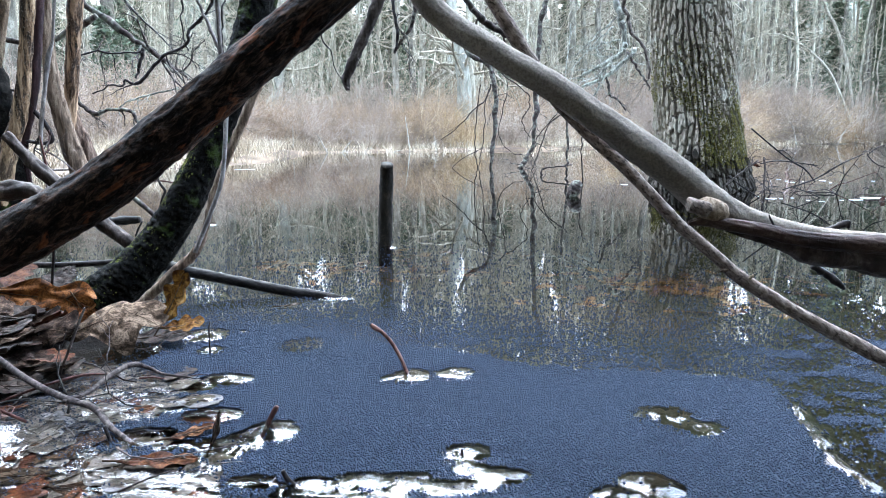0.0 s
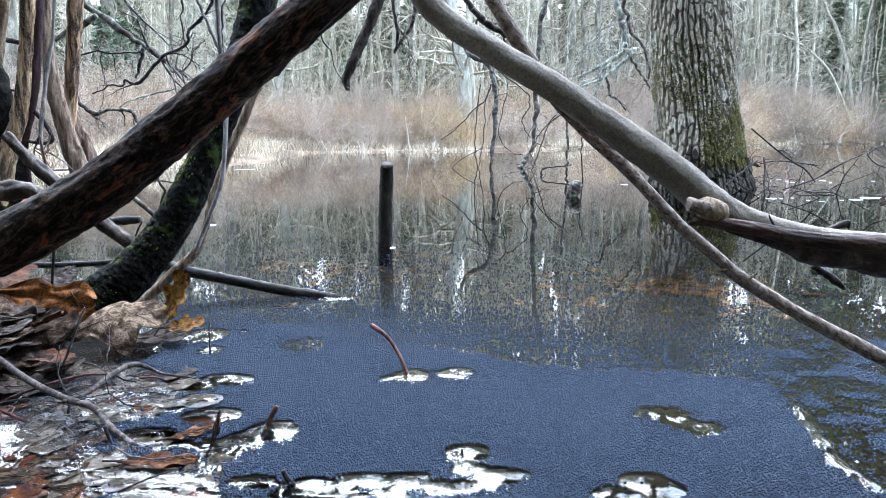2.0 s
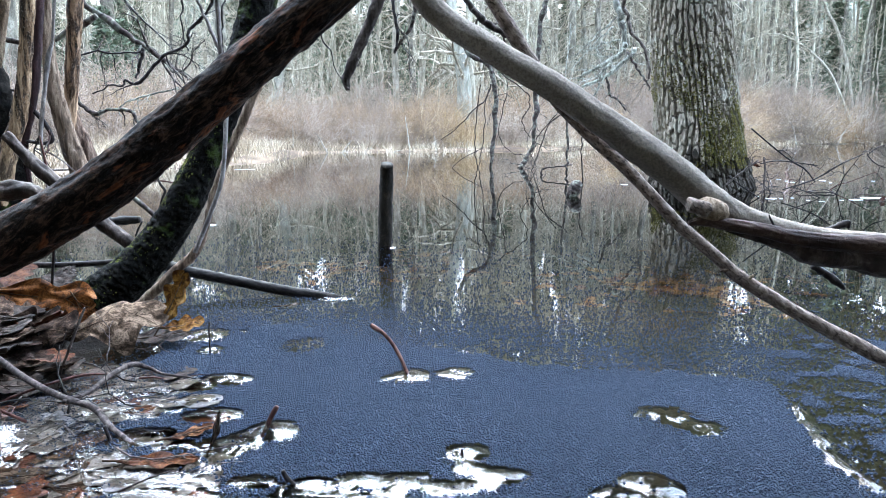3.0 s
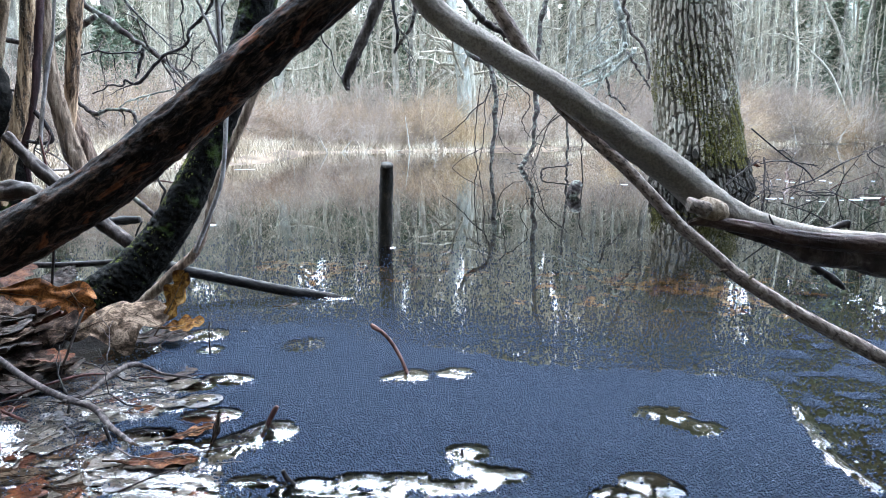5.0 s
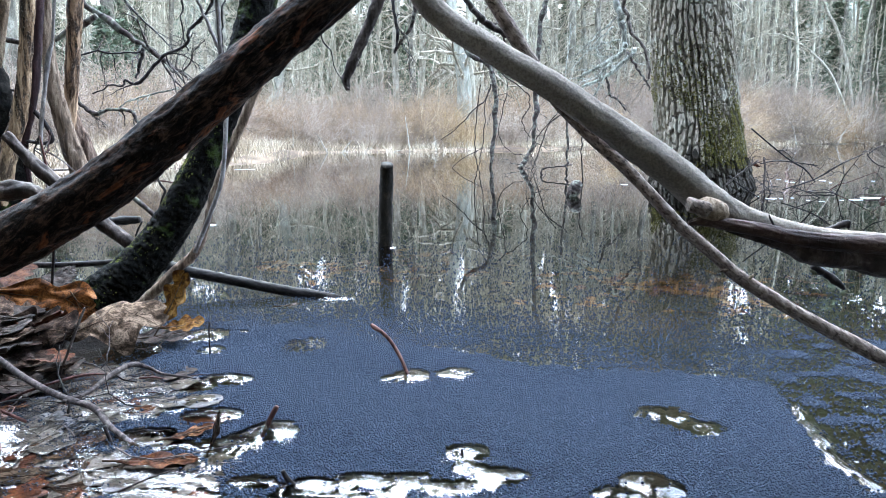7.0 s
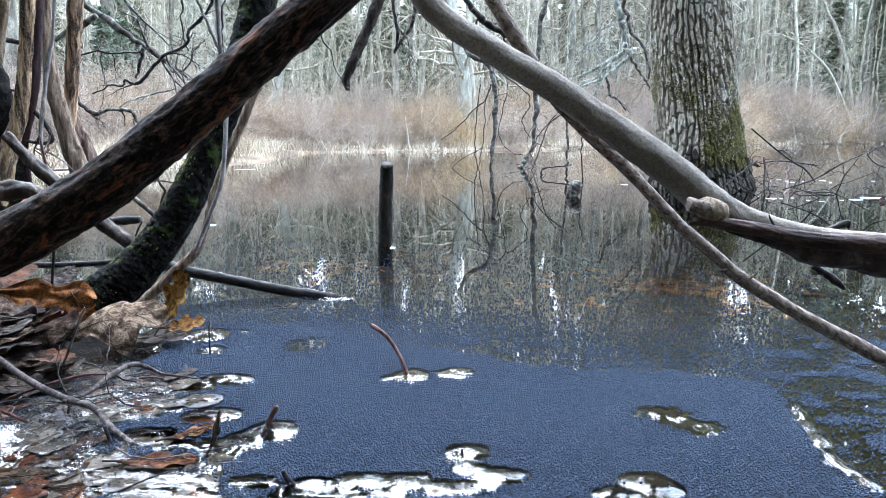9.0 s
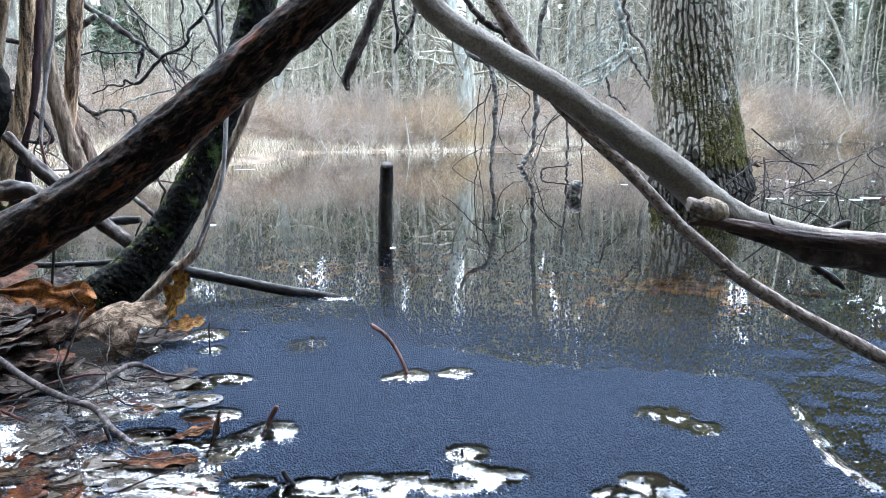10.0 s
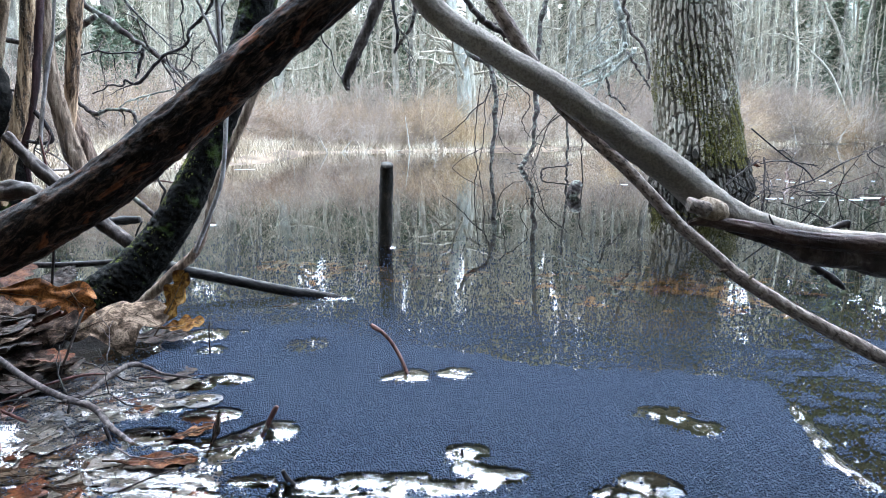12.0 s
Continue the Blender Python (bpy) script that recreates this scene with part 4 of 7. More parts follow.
limb_thing("drooping_bough", "thin dark twig dipping into the pond", "branch", [(0.4716, 7.2, 0.7944, 0.005413), (0.4324, 7.2, 0.6404, 0.005436), (0.4237, 7.2, 0.3175, 0.005473), (0.3903, 7.2, 0.1015, 0.005501), (0.3617, 7.2, -0.01604, 0.004136)], TWIG_DULL, 7, 5, 0.15, 30, 62)
limb_thing("drooping_bough", "thin twig trailing on the pond", "branch", [(0.4248, 7.2, 0.2069, 0.004115), (0.3248, 7.2, 0.1601, 0.004394), (0.1716, 7.2, 0.07221, 0.004128), (0.07708, 7.2, -0.01604, 0.003446)], TWIG_DULL, 7, 5, 0.15, 30, 63)
limb_thing("drooping_bough", "thin drooping twig over the pond", "branch", [(0.6643, 7.1, 0.8993, 0.005324), (0.6381, 7.1, 0.7314, 0.004678), (0.5683, 7.1, 0.3516, 0.004314), (0.7105, 7.1, 0.1621, 0.004062), (0.8509, 7.1, 0.1332, 0.003252)], TWIG_DULL, 7, 5, 0.15, 30, 64, [(4, 0.2, 0.0025, 0.6, 0.2)])
limb_thing("drooping_bough", "forked dark twig hanging beside the bough", "branch", [(0.5808, 7.0, 0.9458, 0.006556), (0.8152, 7.0, 0.7751, 0.005924), (0.8691, 7.0, 0.6309, 0.005282), (0.7927, 7.0, 0.4633, 0.00464), (0.8754, 7.0, 0.317, 0.003991)], TWIG_DULL, 7, 5, 0.15, 30, 65, [(4, 0.2, 0.0025, 0.6, 0.2)])
limb_thing("drooping_bough", "dark twig slanting down to the water", "branch", [(1.211, 6.6, 0.5962, 0.006227), (1.143, 6.6, 0.5437, 0.006859), (1.006, 6.6, 0.4275, 0.006254), (0.9506, 6.6, 0.2681, 0.00565), (0.874, 6.6, 0.05887, 0.00505), (0.8483, 6.6, -0.01133, 0.003793)], TWIG_DULL, 7, 5, 0.15, 30, 66, [(4, 0.2, 0.0025, 0.6, 0.2)])
limb_thing("drooping_bough", "short dark twig crossing the bough", "branch", [(1.105, 6.6, 0.5647, 0.004985), (1.074, 6.6, 0.5226, 0.004994), (0.9167, 6.6, 0.3373, 0.004387), (0.887, 6.6, 0.2146, 0.003143)], TWIG_DULL, 7, 5, 0.15, 30, 67)
limb_thing("drooping_bough", "lichen-spotted twig standing in the water", "branch", [(1.072, 6.2, 0.7746, 0.01081), (1.099, 6.2, 0.5289, 0.01089), (1.118, 6.2, 0.2248, 0.01097), (1.117, 6.2, 0.08361, 0.01009), (1.119, 6.2, -0.0128, 0.009202)], LICHEN_BOUGH, 7, 5, 0.15, 30, 68)
limb_thing("drooping_bough", "dark knobbly twig standing in the water", "branch", [(1.021, 4.9, 0.4418, 0.003709), (0.9925, 4.9, 0.3356, 0.004654), (0.9836, 4.9, 0.2406, 0.004669), (0.9914, 4.9, 0.125, 0.004682), (1.001, 4.9, -0.03592, 0.004711)], TWIG_DULL, 7, 5, 0.15, 30, 69)
limb_thing("drooping_bough", "bent black twig rising out of the water", "branch", [(1.079, 5.75, 0.08523, 0.005501), (0.9466, 5.75, 0.06643, 0.006603), (0.8569, 5.75, 0.05702, 0.007156), (0.8245, 5.75, 0.02405, 0.00771), (0.8447, 5.75, -0.02788, 0.006622)], TWIG_DULL, 7, 5, 0.15, 30, 70)
limb_thing("drooping_bough", "pale lichen-covered forked bough of the tree", "branch", [(1.491, 6.3, 1.797, 0.02676), (1.532, 6.3, 1.512, 0.02696), (1.584, 6.3, 1.344, 0.02707), (1.621, 6.3, 1.199, 0.02355), (1.615, 6.3, 1.092, 0.02362), (1.552, 6.3, 1.019, 0.02184), (1.453, 6.3, 0.9649, 0.02005), (1.324, 6.3, 0.9009, 0.01644), (1.214, 6.3, 0.8367, 0.01097)], LICHEN_PALE, 12, 5, 0.2, 16, 15, [(10, 0.45, 0.005, 0.1, 0.45), (12, 0.25, 0.003, 0.2, 0.4)])
limb_thing("drooping_bough", "lichen-covered fork of the bough beside the trunk", "branch", [(1.684, 6.2, 1.075, 0.02146), (1.656, 6.2, 1.027, 0.02328), (1.584, 6.2, 0.964, 0.02152), (1.478, 6.2, 0.872, 0.01798), (1.371, 6.2, 0.8087, 0.01441), (1.232, 6.2, 0.7599, 0.009014)], LICHEN_PALE, 12, 5, 0.2, 16, 16, [(10, 0.4, 0.004, 0.2, 0.2)])
limb_thing("drooping_bough", "short lichen-covered spray of the bough", "branch", [(1.485, 6.2, 0.9689, 0.01256), (1.403, 6.2, 0.872, 0.01259), (1.373, 6.2, 0.7404, 0.01083), (1.336, 6.2, 0.6669, 0.007229)], LICHEN_PALE, 9, 5, 0.2, 16, 17, [(6, 0.25, 0.003, 0.3, 0.2)])
limb_thing("drooping_bough", "crooked lichen twigs below the bough", "branch", [(1.439, 6.2, 0.8477, 0.01079), (1.462, 6.2, 0.7746, 0.01081), (1.486, 6.2, 0.6767, 0.01084), (1.552, 6.2, 0.6472, 0.009043), (1.632, 6.2, 0.5487, 0.00544)], LICHEN_BOUGH, 9, 5, 0.2, 16, 28, [(6, 0.22, 0.0025, 0.5, 0.2)])
limb_thing("drooping_bough", "dark bough hanging close to the trunk", "branch", [(1.481, 6.0, 1.725, 0.01529), (1.521, 6.0, 1.455, 0.0154), (1.571, 6.0, 1.295, 0.01547), (1.595, 6.0, 1.193, 0.01379), (1.695, 6.0, 1.087, 0.0121), (1.751, 6.0, 0.9333, 0.01042), (1.771, 6.0, 0.8065, 0.006969)], BROKEN, 10, 5, 0.15, 16, 18, [(6, 0.4, 0.0035, 0.3, 0.3)])
limb_thing("drooping_bough", "thin bough fanning out beside the trunk", "branch", [(1.604, 6.1, 1.043, 0.01056), (1.689, 6.1, 0.9009, 0.01061), (1.752, 6.1, 0.8149, 0.008856), (1.805, 6.1, 0.7188, 0.005327)], LICHEN_BOUGH, 8, 5, 0.15, 16, 27, [(6, 0.3, 0.0025, 0.3, 0.2)])
limb_thing("drooping_bough", "fine pale twig of the lichen-covered bough", "branch", [(1.568, 6.4, 1.385, 0.00733), (1.4, 6.4, 1.233, 0.006623), (1.202, 6.4, 1.04, 0.004437)], LICHEN_PALE, 6, 5, 0.15, 16, 70, [(6, 0.3, 0.0025, 0.3, 0.15)])
limb_thing("drooping_bough", "fine pale twig of the lichen-covered bough", "branch", [(1.545, 6.4, 1.307, 0.007344), (1.375, 6.4, 1.144, 0.006638), (1.174, 6.4, 0.9405, 0.004449)], LICHEN_PALE, 6, 5, 0.15, 16, 71, [(6, 0.3, 0.0025, 0.3, 0.15)])
limb_thing("drooping_bough", "fine pale twig of the lichen-covered bough", "branch", [(1.617, 6.4, 1.189, 0.007366), (1.455, 6.4, 1.147, 0.006638), (1.263, 6.4, 1.065, 0.004434)], LICHEN_PALE, 6, 5, 0.15, 16, 72, [(6, 0.3, 0.0025, 0.3, 0.15)])
limb_thing("drooping_bough", "fine pale twig of the lichen-covered bough", "branch", [(1.152, 6.4, 1.337, 0.007337), (1.148, 6.4, 1.135, 0.00664), (1.114, 6.4, 0.8904, 0.004455)], LICHEN_PALE, 6, 5, 0.15, 16, 73, [(6, 0.3, 0.0025, 0.3, 0.15)])
limb_thing("drooping_bough", "brown dead branch end with peeling bark", "branch", [(0.0246, 1.2, 0.5671, 0.005042), (0.03993, 1.2, 0.5309, 0.005068), (0.05819, 1.2, 0.5072, 0.005475), (0.07264, 1.2, 0.4934, 0.005486), (0.09573, 1.2, 0.4815, 0.005102), (0.1074, 1.2, 0.4704, 0.003145)], BROKEN, 16, 8, 0.15, 40, 19, [(3, 0.06, 0.002, 0.3, 0.4)])
limb_thing("drooping_bough", "thin crooked twig hanging over the pond", "branch", [(-0.1484, 2.0, 0.7301, 0.005178), (-0.1382, 2.0, 0.6545, 0.004559), (-0.1277, 2.0, 0.5932, 0.004583), (-0.1347, 2.0, 0.5438, 0.00263)], TWIG_DARK, 8, 5, 0.1, 40, 20, [(3, 0.08, 0.002, 0.3, 0.3)])
limb_thing("drooping_bough", "thin crooked lichen-spotted twig over the pond", "branch", [(-0.07262, 2.0, 0.7301, 0.005178), (-0.07616, 2.0, 0.6697, 0.005205), (-0.0909, 2.0, 0.6086, 0.005231), (-0.1151, 2.0, 0.5778, 0.004589), (-0.1379, 2.0, 0.5391, 0.002631)], LICHEN_BOUGH, 8, 5, 0.1, 40, 21, [(4, 0.12, 0.003, 0.3, 0.2)])
limb_thing("drooping_bough", "thin dark twig hanging beside the leaning log", "branch", [(-0.2714, 1.6, 0.5591, 0.001567), (-0.2737, 1.6, 0.5222, 0.001835), (-0.2552, 1.6, 0.4975, 0.001314), (-0.2471, 1.6, 0.4626, 0.001161), (-0.2336, 1.6, 0.4363, 0.001058)], TWIG_DARK, 7, 5, 0.1, 40, 22)
limb_thing("drooping_bough", "thick lichen-covered bough above the far water", "branch", [(-1.26, 2.4, 0.7945, 0.01011), (-1.22, 2.4, 0.7545, 0.01092), (-1.135, 2.4, 0.696, 0.01175), (-1.048, 2.4, 0.6315, 0.01023), (-0.9741, 2.4, 0.5832, 0.009471), (-0.9025, 2.4, 0.527, 0.006339), (-0.8656, 2.4, 0.4969, 0.003176)], LICHEN_BOUGH, 16, 8, 0.12, 30, 23, [(7, 0.3, 0.006, 0.2, 0.3)])
limb_thing("drooping_bough", "dark crooked branch above the far water", "branch", [(-0.7055, 2.2, 0.7649, 0.004987), (-0.7133, 2.2, 0.7167, 0.005363), (-0.7436, 2.2, 0.6731, 0.005022), (-0.7878, 2.2, 0.6361, 0.005755), (-0.7974, 2.2, 0.5937, 0.005052), (-0.8647, 2.2, 0.5596, 0.005065), (-0.9021, 2.2, 0.5288, 0.005077), (-0.9404, 2.2, 0.4874, 0.005092), (-0.97, 2.2, 0.4701, 0.004371), (-0.9976, 2.2, 0.4805, 0.003639), (-1.01, 2.2, 0.4632, 0.003644), (-1.048, 2.2, 0.4667, 0.002914), (-1.102, 2.2, 0.4389, 0.00219)], TWIG_DARK, 10, 5, 0.14, 30, 24, [(8, 0.14, 0.003, 0.1, 0.2)])
limb_thing("drooping_bough", "short dark stub branch pointing down", "branch", [(-0.9979, 2.35, 0.5937, 0.005404), (-1.003, 2.35, 0.5773, 0.006183), (-1.017, 2.35, 0.5389, 0.005424), (-1.027, 2.35, 0.5002, 0.003885)], TWIG_DARK, 9, 5, 0.14, 30, 25)
limb_thing("drooping_bough", "long thin dark branch reaching across", "branch", [(-1.194, 2.3, 0.5642, 0.003027), (-1.187, 2.3, 0.5678, 0.003027), (-1.13, 2.3, 0.5821, 0.003023), (-1.066, 2.3, 0.575, 0.003025), (-0.9847, 2.3, 0.5785, 0.00378)], TWIG_DARK, 8, 5, 0.1, 30, 26, [(5, 0.12, 0.0025, 0.2, 0.2)])
limb_thing("drooping_bough", "thin straight dark twig above the water", "branch", [(-0.8023, 2.2, 0.7732, 0.00356), (-0.8101, 2.2, 0.6731, 0.002869), (-0.8055, 2.2, 0.6056, 0.002524), (-0.7936, 2.2, 0.5681, 0.002169)], TWIG_DARK, 7, 5, 0.1, 30, 29)
limb_thing("drooping_bough", "thin branch with fine twigs above the water", "branch", [(-1.189, 2.6, 0.8494, 0.005052), (-1.143, 2.6, 0.7806, 0.004229), (-1.081, 2.6, 0.7111, 0.003398), (-1.027, 2.6, 0.6611, 0.002557), (-0.9879, 2.6, 0.6169, 0.001709)], TWIG_DARK, 7, 5, 0.1, 30, 46, [(8, 0.2, 0.003, 0.2, 0.1)])
limb_thing("drooping_bough", "grey smooth branch slanting behind the leaning log", "branch", [(-0.5198, 1.5, 0.6226, 0.002913), (-0.5137, 1.5, 0.5829, 0.003413), (-0.4972, 1.5, 0.5372, 0.00392), (-0.479, 1.5, 0.4968, 0.00443), (-0.4664, 1.5, 0.4618, 0.004447)], TWIG_PALE, 8, 5, 0.1, 30, 47)
limb_thing("drooping_bough", "thin dark twig beside the grey branch", "branch", [(-0.483, 1.6, 0.6321, 0.002074), (-0.4947, 1.6, 0.5775, 0.002085), (-0.5011, 1.6, 0.5284, 0.002096), (-0.4978, 1.6, 0.4913, 0.001579)], TWIG_DARK, 7, 5, 0.1, 30, 48)
limb_thing("drooping_bough", "lichen-covered branch hooked at its tip", "branch", [(-1.111, 2.1, 0.4773, 0.004861), (-1.101, 2.1, 0.4193, 0.005581), (-1.083, 2.1, 0.3943, 0.006291), (-1.047, 2.1, 0.3742, 0.0063), (-1.013, 2.1, 0.3859, 0.005596), (-0.9654, 2.1, 0.3876, 0.005595), (-0.9386, 2.1, 0.3809, 0.005597), (-0.9298, 2.1, 0.3608, 0.004905), (-0.9207, 2.1, 0.3439, 0.002807)], LICHEN_BOUGH, 12, 5, 0.15, 30, 49, [(4, 0.10, 0.003, 0.0, 0.3)])
limb_thing("drooping_bough", "pale thin lichen twig behind the log", "branch", [(-1.21, 2.6, 0.3835, 0.002602), (-1.203, 2.6, 0.4208, 0.003028), (-1.146, 2.6, 0.4456, 0.003455), (-1.082, 2.6, 0.4641, 0.003451), (-0.9793, 2.6, 0.4867, 0.002585)], LICHEN_PALE, 7, 5, 0.1, 30, 50, [(4, 0.15, 0.002, 0.0, 0.2)])


# ---- shrub stems rising from the bank
limb_thing("sapling", "peeling ochre-brown shrub stem on the bank", "sapling", [(-0.8174, 1.42, 0.6373, 0.01228), (-0.8258, 1.42, 0.5732, 0.01238), (-0.8387, 1.42, 0.4874, 0.01136), (-0.8497, 1.42, 0.421, 0.01202), (-0.8587, 1.42, 0.3761, 0.01324), (-0.8728, 1.42, 0.3274, 0.01447), (-0.8909, 1.42, 0.2862, 0.01628), (-0.9075, 1.42, 0.2377, 0.01754), (-0.9312, 1.42, 0.1674, 0.01886)], STEM_BROWN, 30, 24, 0.10, 30, 30, bark=(0.0022, 2.0, 16))
limb_thing("sapling", "purple-brown wet shrub stem on the bank", "stem", [(-0.8422, 1.5, 0.6563, 0.01062), (-0.8509, 1.5, 0.5886, 0.0107), (-0.861, 1.5, 0.5199, 0.01078), (-0.8781, 1.5, 0.4042, 0.009096), (-0.8975, 1.5, 0.329, 0.007337), (-0.9116, 1.5, 0.2855, 0.007371), (-0.9092, 1.5, 0.2464, 0.005552), (-0.9078, 1.5, 0.1972, 0.004961)], STEM_PURPLE, 24, 20, 0.08, 30, 31, bark=(0.0014, 2.0, 16))
limb_thing("sapling", "grey-brown peeling shrub stem leaning on the bank", "stem", [(-0.8581, 1.55, 0.6682, 0.009141), (-0.8633, 1.55, 0.5983, 0.009211), (-0.8653, 1.55, 0.551, 0.009875), (-0.8672, 1.55, 0.4901, 0.0118), (-0.8626, 1.55, 0.4174, 0.01502), (-0.8511, 1.55, 0.3498, 0.01639), (-0.8345, 1.55, 0.2799, 0.01778), (-0.8208, 1.55, 0.232, 0.01915), (-0.8077, 1.55, 0.1745, 0.02054)], STEM_GREY, 30, 24, 0.10, 28, 32, bark=(0.0026, 2.0, 16))
limb_thing("sapling", "upright brown shrub stem with flaking bark", "stem", [(-0.828, 1.62, 0.6848, 0.01592), (-0.8356, 1.62, 0.6117, 0.0154), (-0.8446, 1.62, 0.5375, 0.01423), (-0.8549, 1.62, 0.4634, 0.01368), (-0.8628, 1.62, 0.4023, 0.01311), (-0.8697, 1.62, 0.3533, 0.01186), (-0.8787, 1.62, 0.2948, 0.0106)], STEM_BROWN, 30, 24, 0.10, 30, 33, bark=(0.0024, 2.0, 16))
limb_thing("sapling", "grey rough-barked stem at the foot of a shrub", "stem", [(-0.8956, 1.66, 0.4271, 0.008044), (-0.8929, 1.66, 0.3811, 0.01077), (-0.8809, 1.66, 0.3321, 0.01624), (-0.8669, 1.66, 0.2893, 0.01902), (-0.8569, 1.66, 0.2461, 0.01979), (-0.8482, 1.66, 0.1862, 0.02059)], STEM_GREY, 30, 24, 0.10, 30, 43, bark=(0.0030, 2.0, 16))
limb_thing("sapling", "thin pale grey shrub stem on the bank", "stem", [(-0.7293, 1.35, 0.6207, 0.003185), (-0.7359, 1.35, 0.5598, 0.003209), (-0.7458, 1.35, 0.4865, 0.002698), (-0.7561, 1.35, 0.4572, 0.004874), (-0.7695, 1.35, 0.3938, 0.00382), (-0.7824, 1.35, 0.3261, 0.003852), (-0.7857, 1.35, 0.2913, 0.003315), (-0.7816, 1.35, 0.2407, 0.002779), (-0.7823, 1.35, 0.1963, 0.002794)], TWIG_PALE, 10, 8, 0.1, 40, 34)
limb_thing("sapling", "weathered grey stem beside the black stem", "stem", [(-0.8871, 1.45, 0.6445, 0.01482), (-0.895, 1.45, 0.579, 0.01264), (-0.9053, 1.45, 0.5126, 0.008103), (-0.9192, 1.45, 0.4451, 0.005833)], STEM_GREY, 24, 20, 0.1, 30, 44, bark=(0.002, 2.0, 16))
limb_thing("sapling", "thick black rotten stem on the bank", "stem", [(-0.9939, 1.500, 0.1097, 0.0726), (-0.9723, 1.500, 0.1972, 0.06201), (-0.9672, 1.500, 0.2464, 0.05181), (-0.9591, 1.500, 0.3012, 0.04415), (-0.9559, 1.500, 0.3554, 0.03902), (-0.9631, 1.500, 0.403, 0.03154), (-0.981, 1.500, 0.4618, 0.02651), (-1.008, 1.500, 0.5429, 0.02389)], BLACK_MOSSY, 20, 10, 0.14, 25, 35, bark=(0.0034, 2.0, 16))
limb_thing("sapling", "crooked dark shrub branch on the bank", "stem", [(-0.9606, 1.5, 0.4266, 0.004839), (-0.9494, 1.5, 0.4184, 0.004844), (-0.9237, 1.5, 0.3852, 0.004861), (-0.8869, 1.5, 0.3626, 0.004873), (-0.8616, 1.5, 0.3338, 0.004889), (-0.8476, 1.5, 0.3, 0.004293), (-0.8656, 1.5, 0.2903, 0.004298), (-0.9032, 1.5, 0.2952, 0.003068)], TWIG_DARK, 10, 8, 0.1, 40, 36, [(5, 0.12, 0.003, 0.3, 0.2)])
limb_thing("sapling", "lichen-crusted branch crossing behind the stems", "branch", [(-1.11, 1.75, 0.5485, 0.006292), (-1.088, 1.75, 0.5444, 0.006994), (-1.047, 1.75, 0.5363, 0.006999), (-0.9996, 1.75, 0.535, 0.0056), (-0.9553, 1.75, 0.5444, 0.006294), (-0.9287, 1.75, 0.5606, 0.007681), (-0.8882, 1.75, 0.5781, 0.008366), (-0.853, 1.75, 0.5995, 0.006957)], LICHEN_BOUGH, 12, 8, 0.15, 30, 45)
limb_thing("dead_limb", "weathered grey limb lying against the black stems", "branch", [(-0.6405, 0.95, 0.2239, 0.01338), (-0.6166, 0.95, 0.227, 0.01258), (-0.5928, 0.95, 0.2294, 0.01179), (-0.5756, 0.95, 0.2286, 0.01061), (-0.5649, 0.95, 0.2247, 0.008655), (-0.5576, 0.95, 0.2192, 0.004725)], BROKEN, 30, 20, 0.14, 30, 37, bark=(0.002, 1.8, 26))
limb_thing("dead_limb", "brown dead limb behind the leaning log", "branch", [(-0.7903, 1.25, 0.3081, 0.007148), (-0.7647, 1.25, 0.2777, 0.009226), (-0.7425, 1.25, 0.2533, 0.0108), (-0.7064, 1.25, 0.2195, 0.01136), (-0.6682, 1.25, 0.1832, 0.01141), (-0.6247, 1.25, 0.1435, 0.01147), (-0.5783, 1.25, 0.1077, 0.01048), (-0.5489, 1.25, 0.07787, 0.008412)], BROKEN, 26, 20, 0.14, 30, 38, bark=(0.002, 1.8, 18))
limb_thing("fallen_stick", "thin dark stick lying flat on the water", "stick", [(-0.9148, 1.500, 0.0206, 0.006317), (-0.8388, 1.500, 0.02188, 0.006317), (-0.7373, 1.500, 0.0283, 0.006312)], TWIG_DARK, 10, 8, 0.1, 40, 39)
limb_thing("fallen_stick", "short dark stick lying on the water", "stick", [(-1.007, 1.95, 0.06081, 0.009757), (-0.9493, 1.95, 0.06572, 0.01138), (-0.9084, 1.95, 0.069, 0.01138), (-0.8709, 1.95, 0.07063, 0.009749)], STICK_BARK, 16, 12, 0.16, 40, 40, bark=(0.0012, 2.0, 40))
limb_thing("fallen_stick", "pale grey stick slanting down to the water", "stick", [(-0.6391, 1.35, 0.1985, 0.003352), (-0.6144, 1.35, 0.1851, 0.004476), (-0.5901, 1.35, 0.1649, 0.004487), (-0.5637, 1.35, 0.1401, 0.0045)], LICHEN_BOUGH, 12, 10, 0.16, 40, 41)


limb_thing("dead_twig", "thin dark forked twig behind the leaning log", "branch", [(-0.588, 1.4, 0.2385, 0.001729), (-0.5795, 1.4, 0.2098, 0.002313), (-0.5701, 1.4, 0.1948, 0.002897), (-0.5769, 1.4, 0.1785, 0.002322), (-0.5843, 1.4, 0.1552, 0.001746)], TWIG_DARK, 8, 6, 0.12, 40, 101, [(4, 0.05, 0.0015, 0.4, 0.2)])
limb_thing("dead_twig", "thin brown twig arching behind the log", "branch", [(-0.6226, 1.4, 0.2063, 0.001446), (-0.5966, 1.4, 0.2144, 0.001734), (-0.5711, 1.4, 0.2144, 0.001734), (-0.5414, 1.4, 0.2098, 0.001157)], TWIG_RED, 8, 6, 0.12, 40, 102)
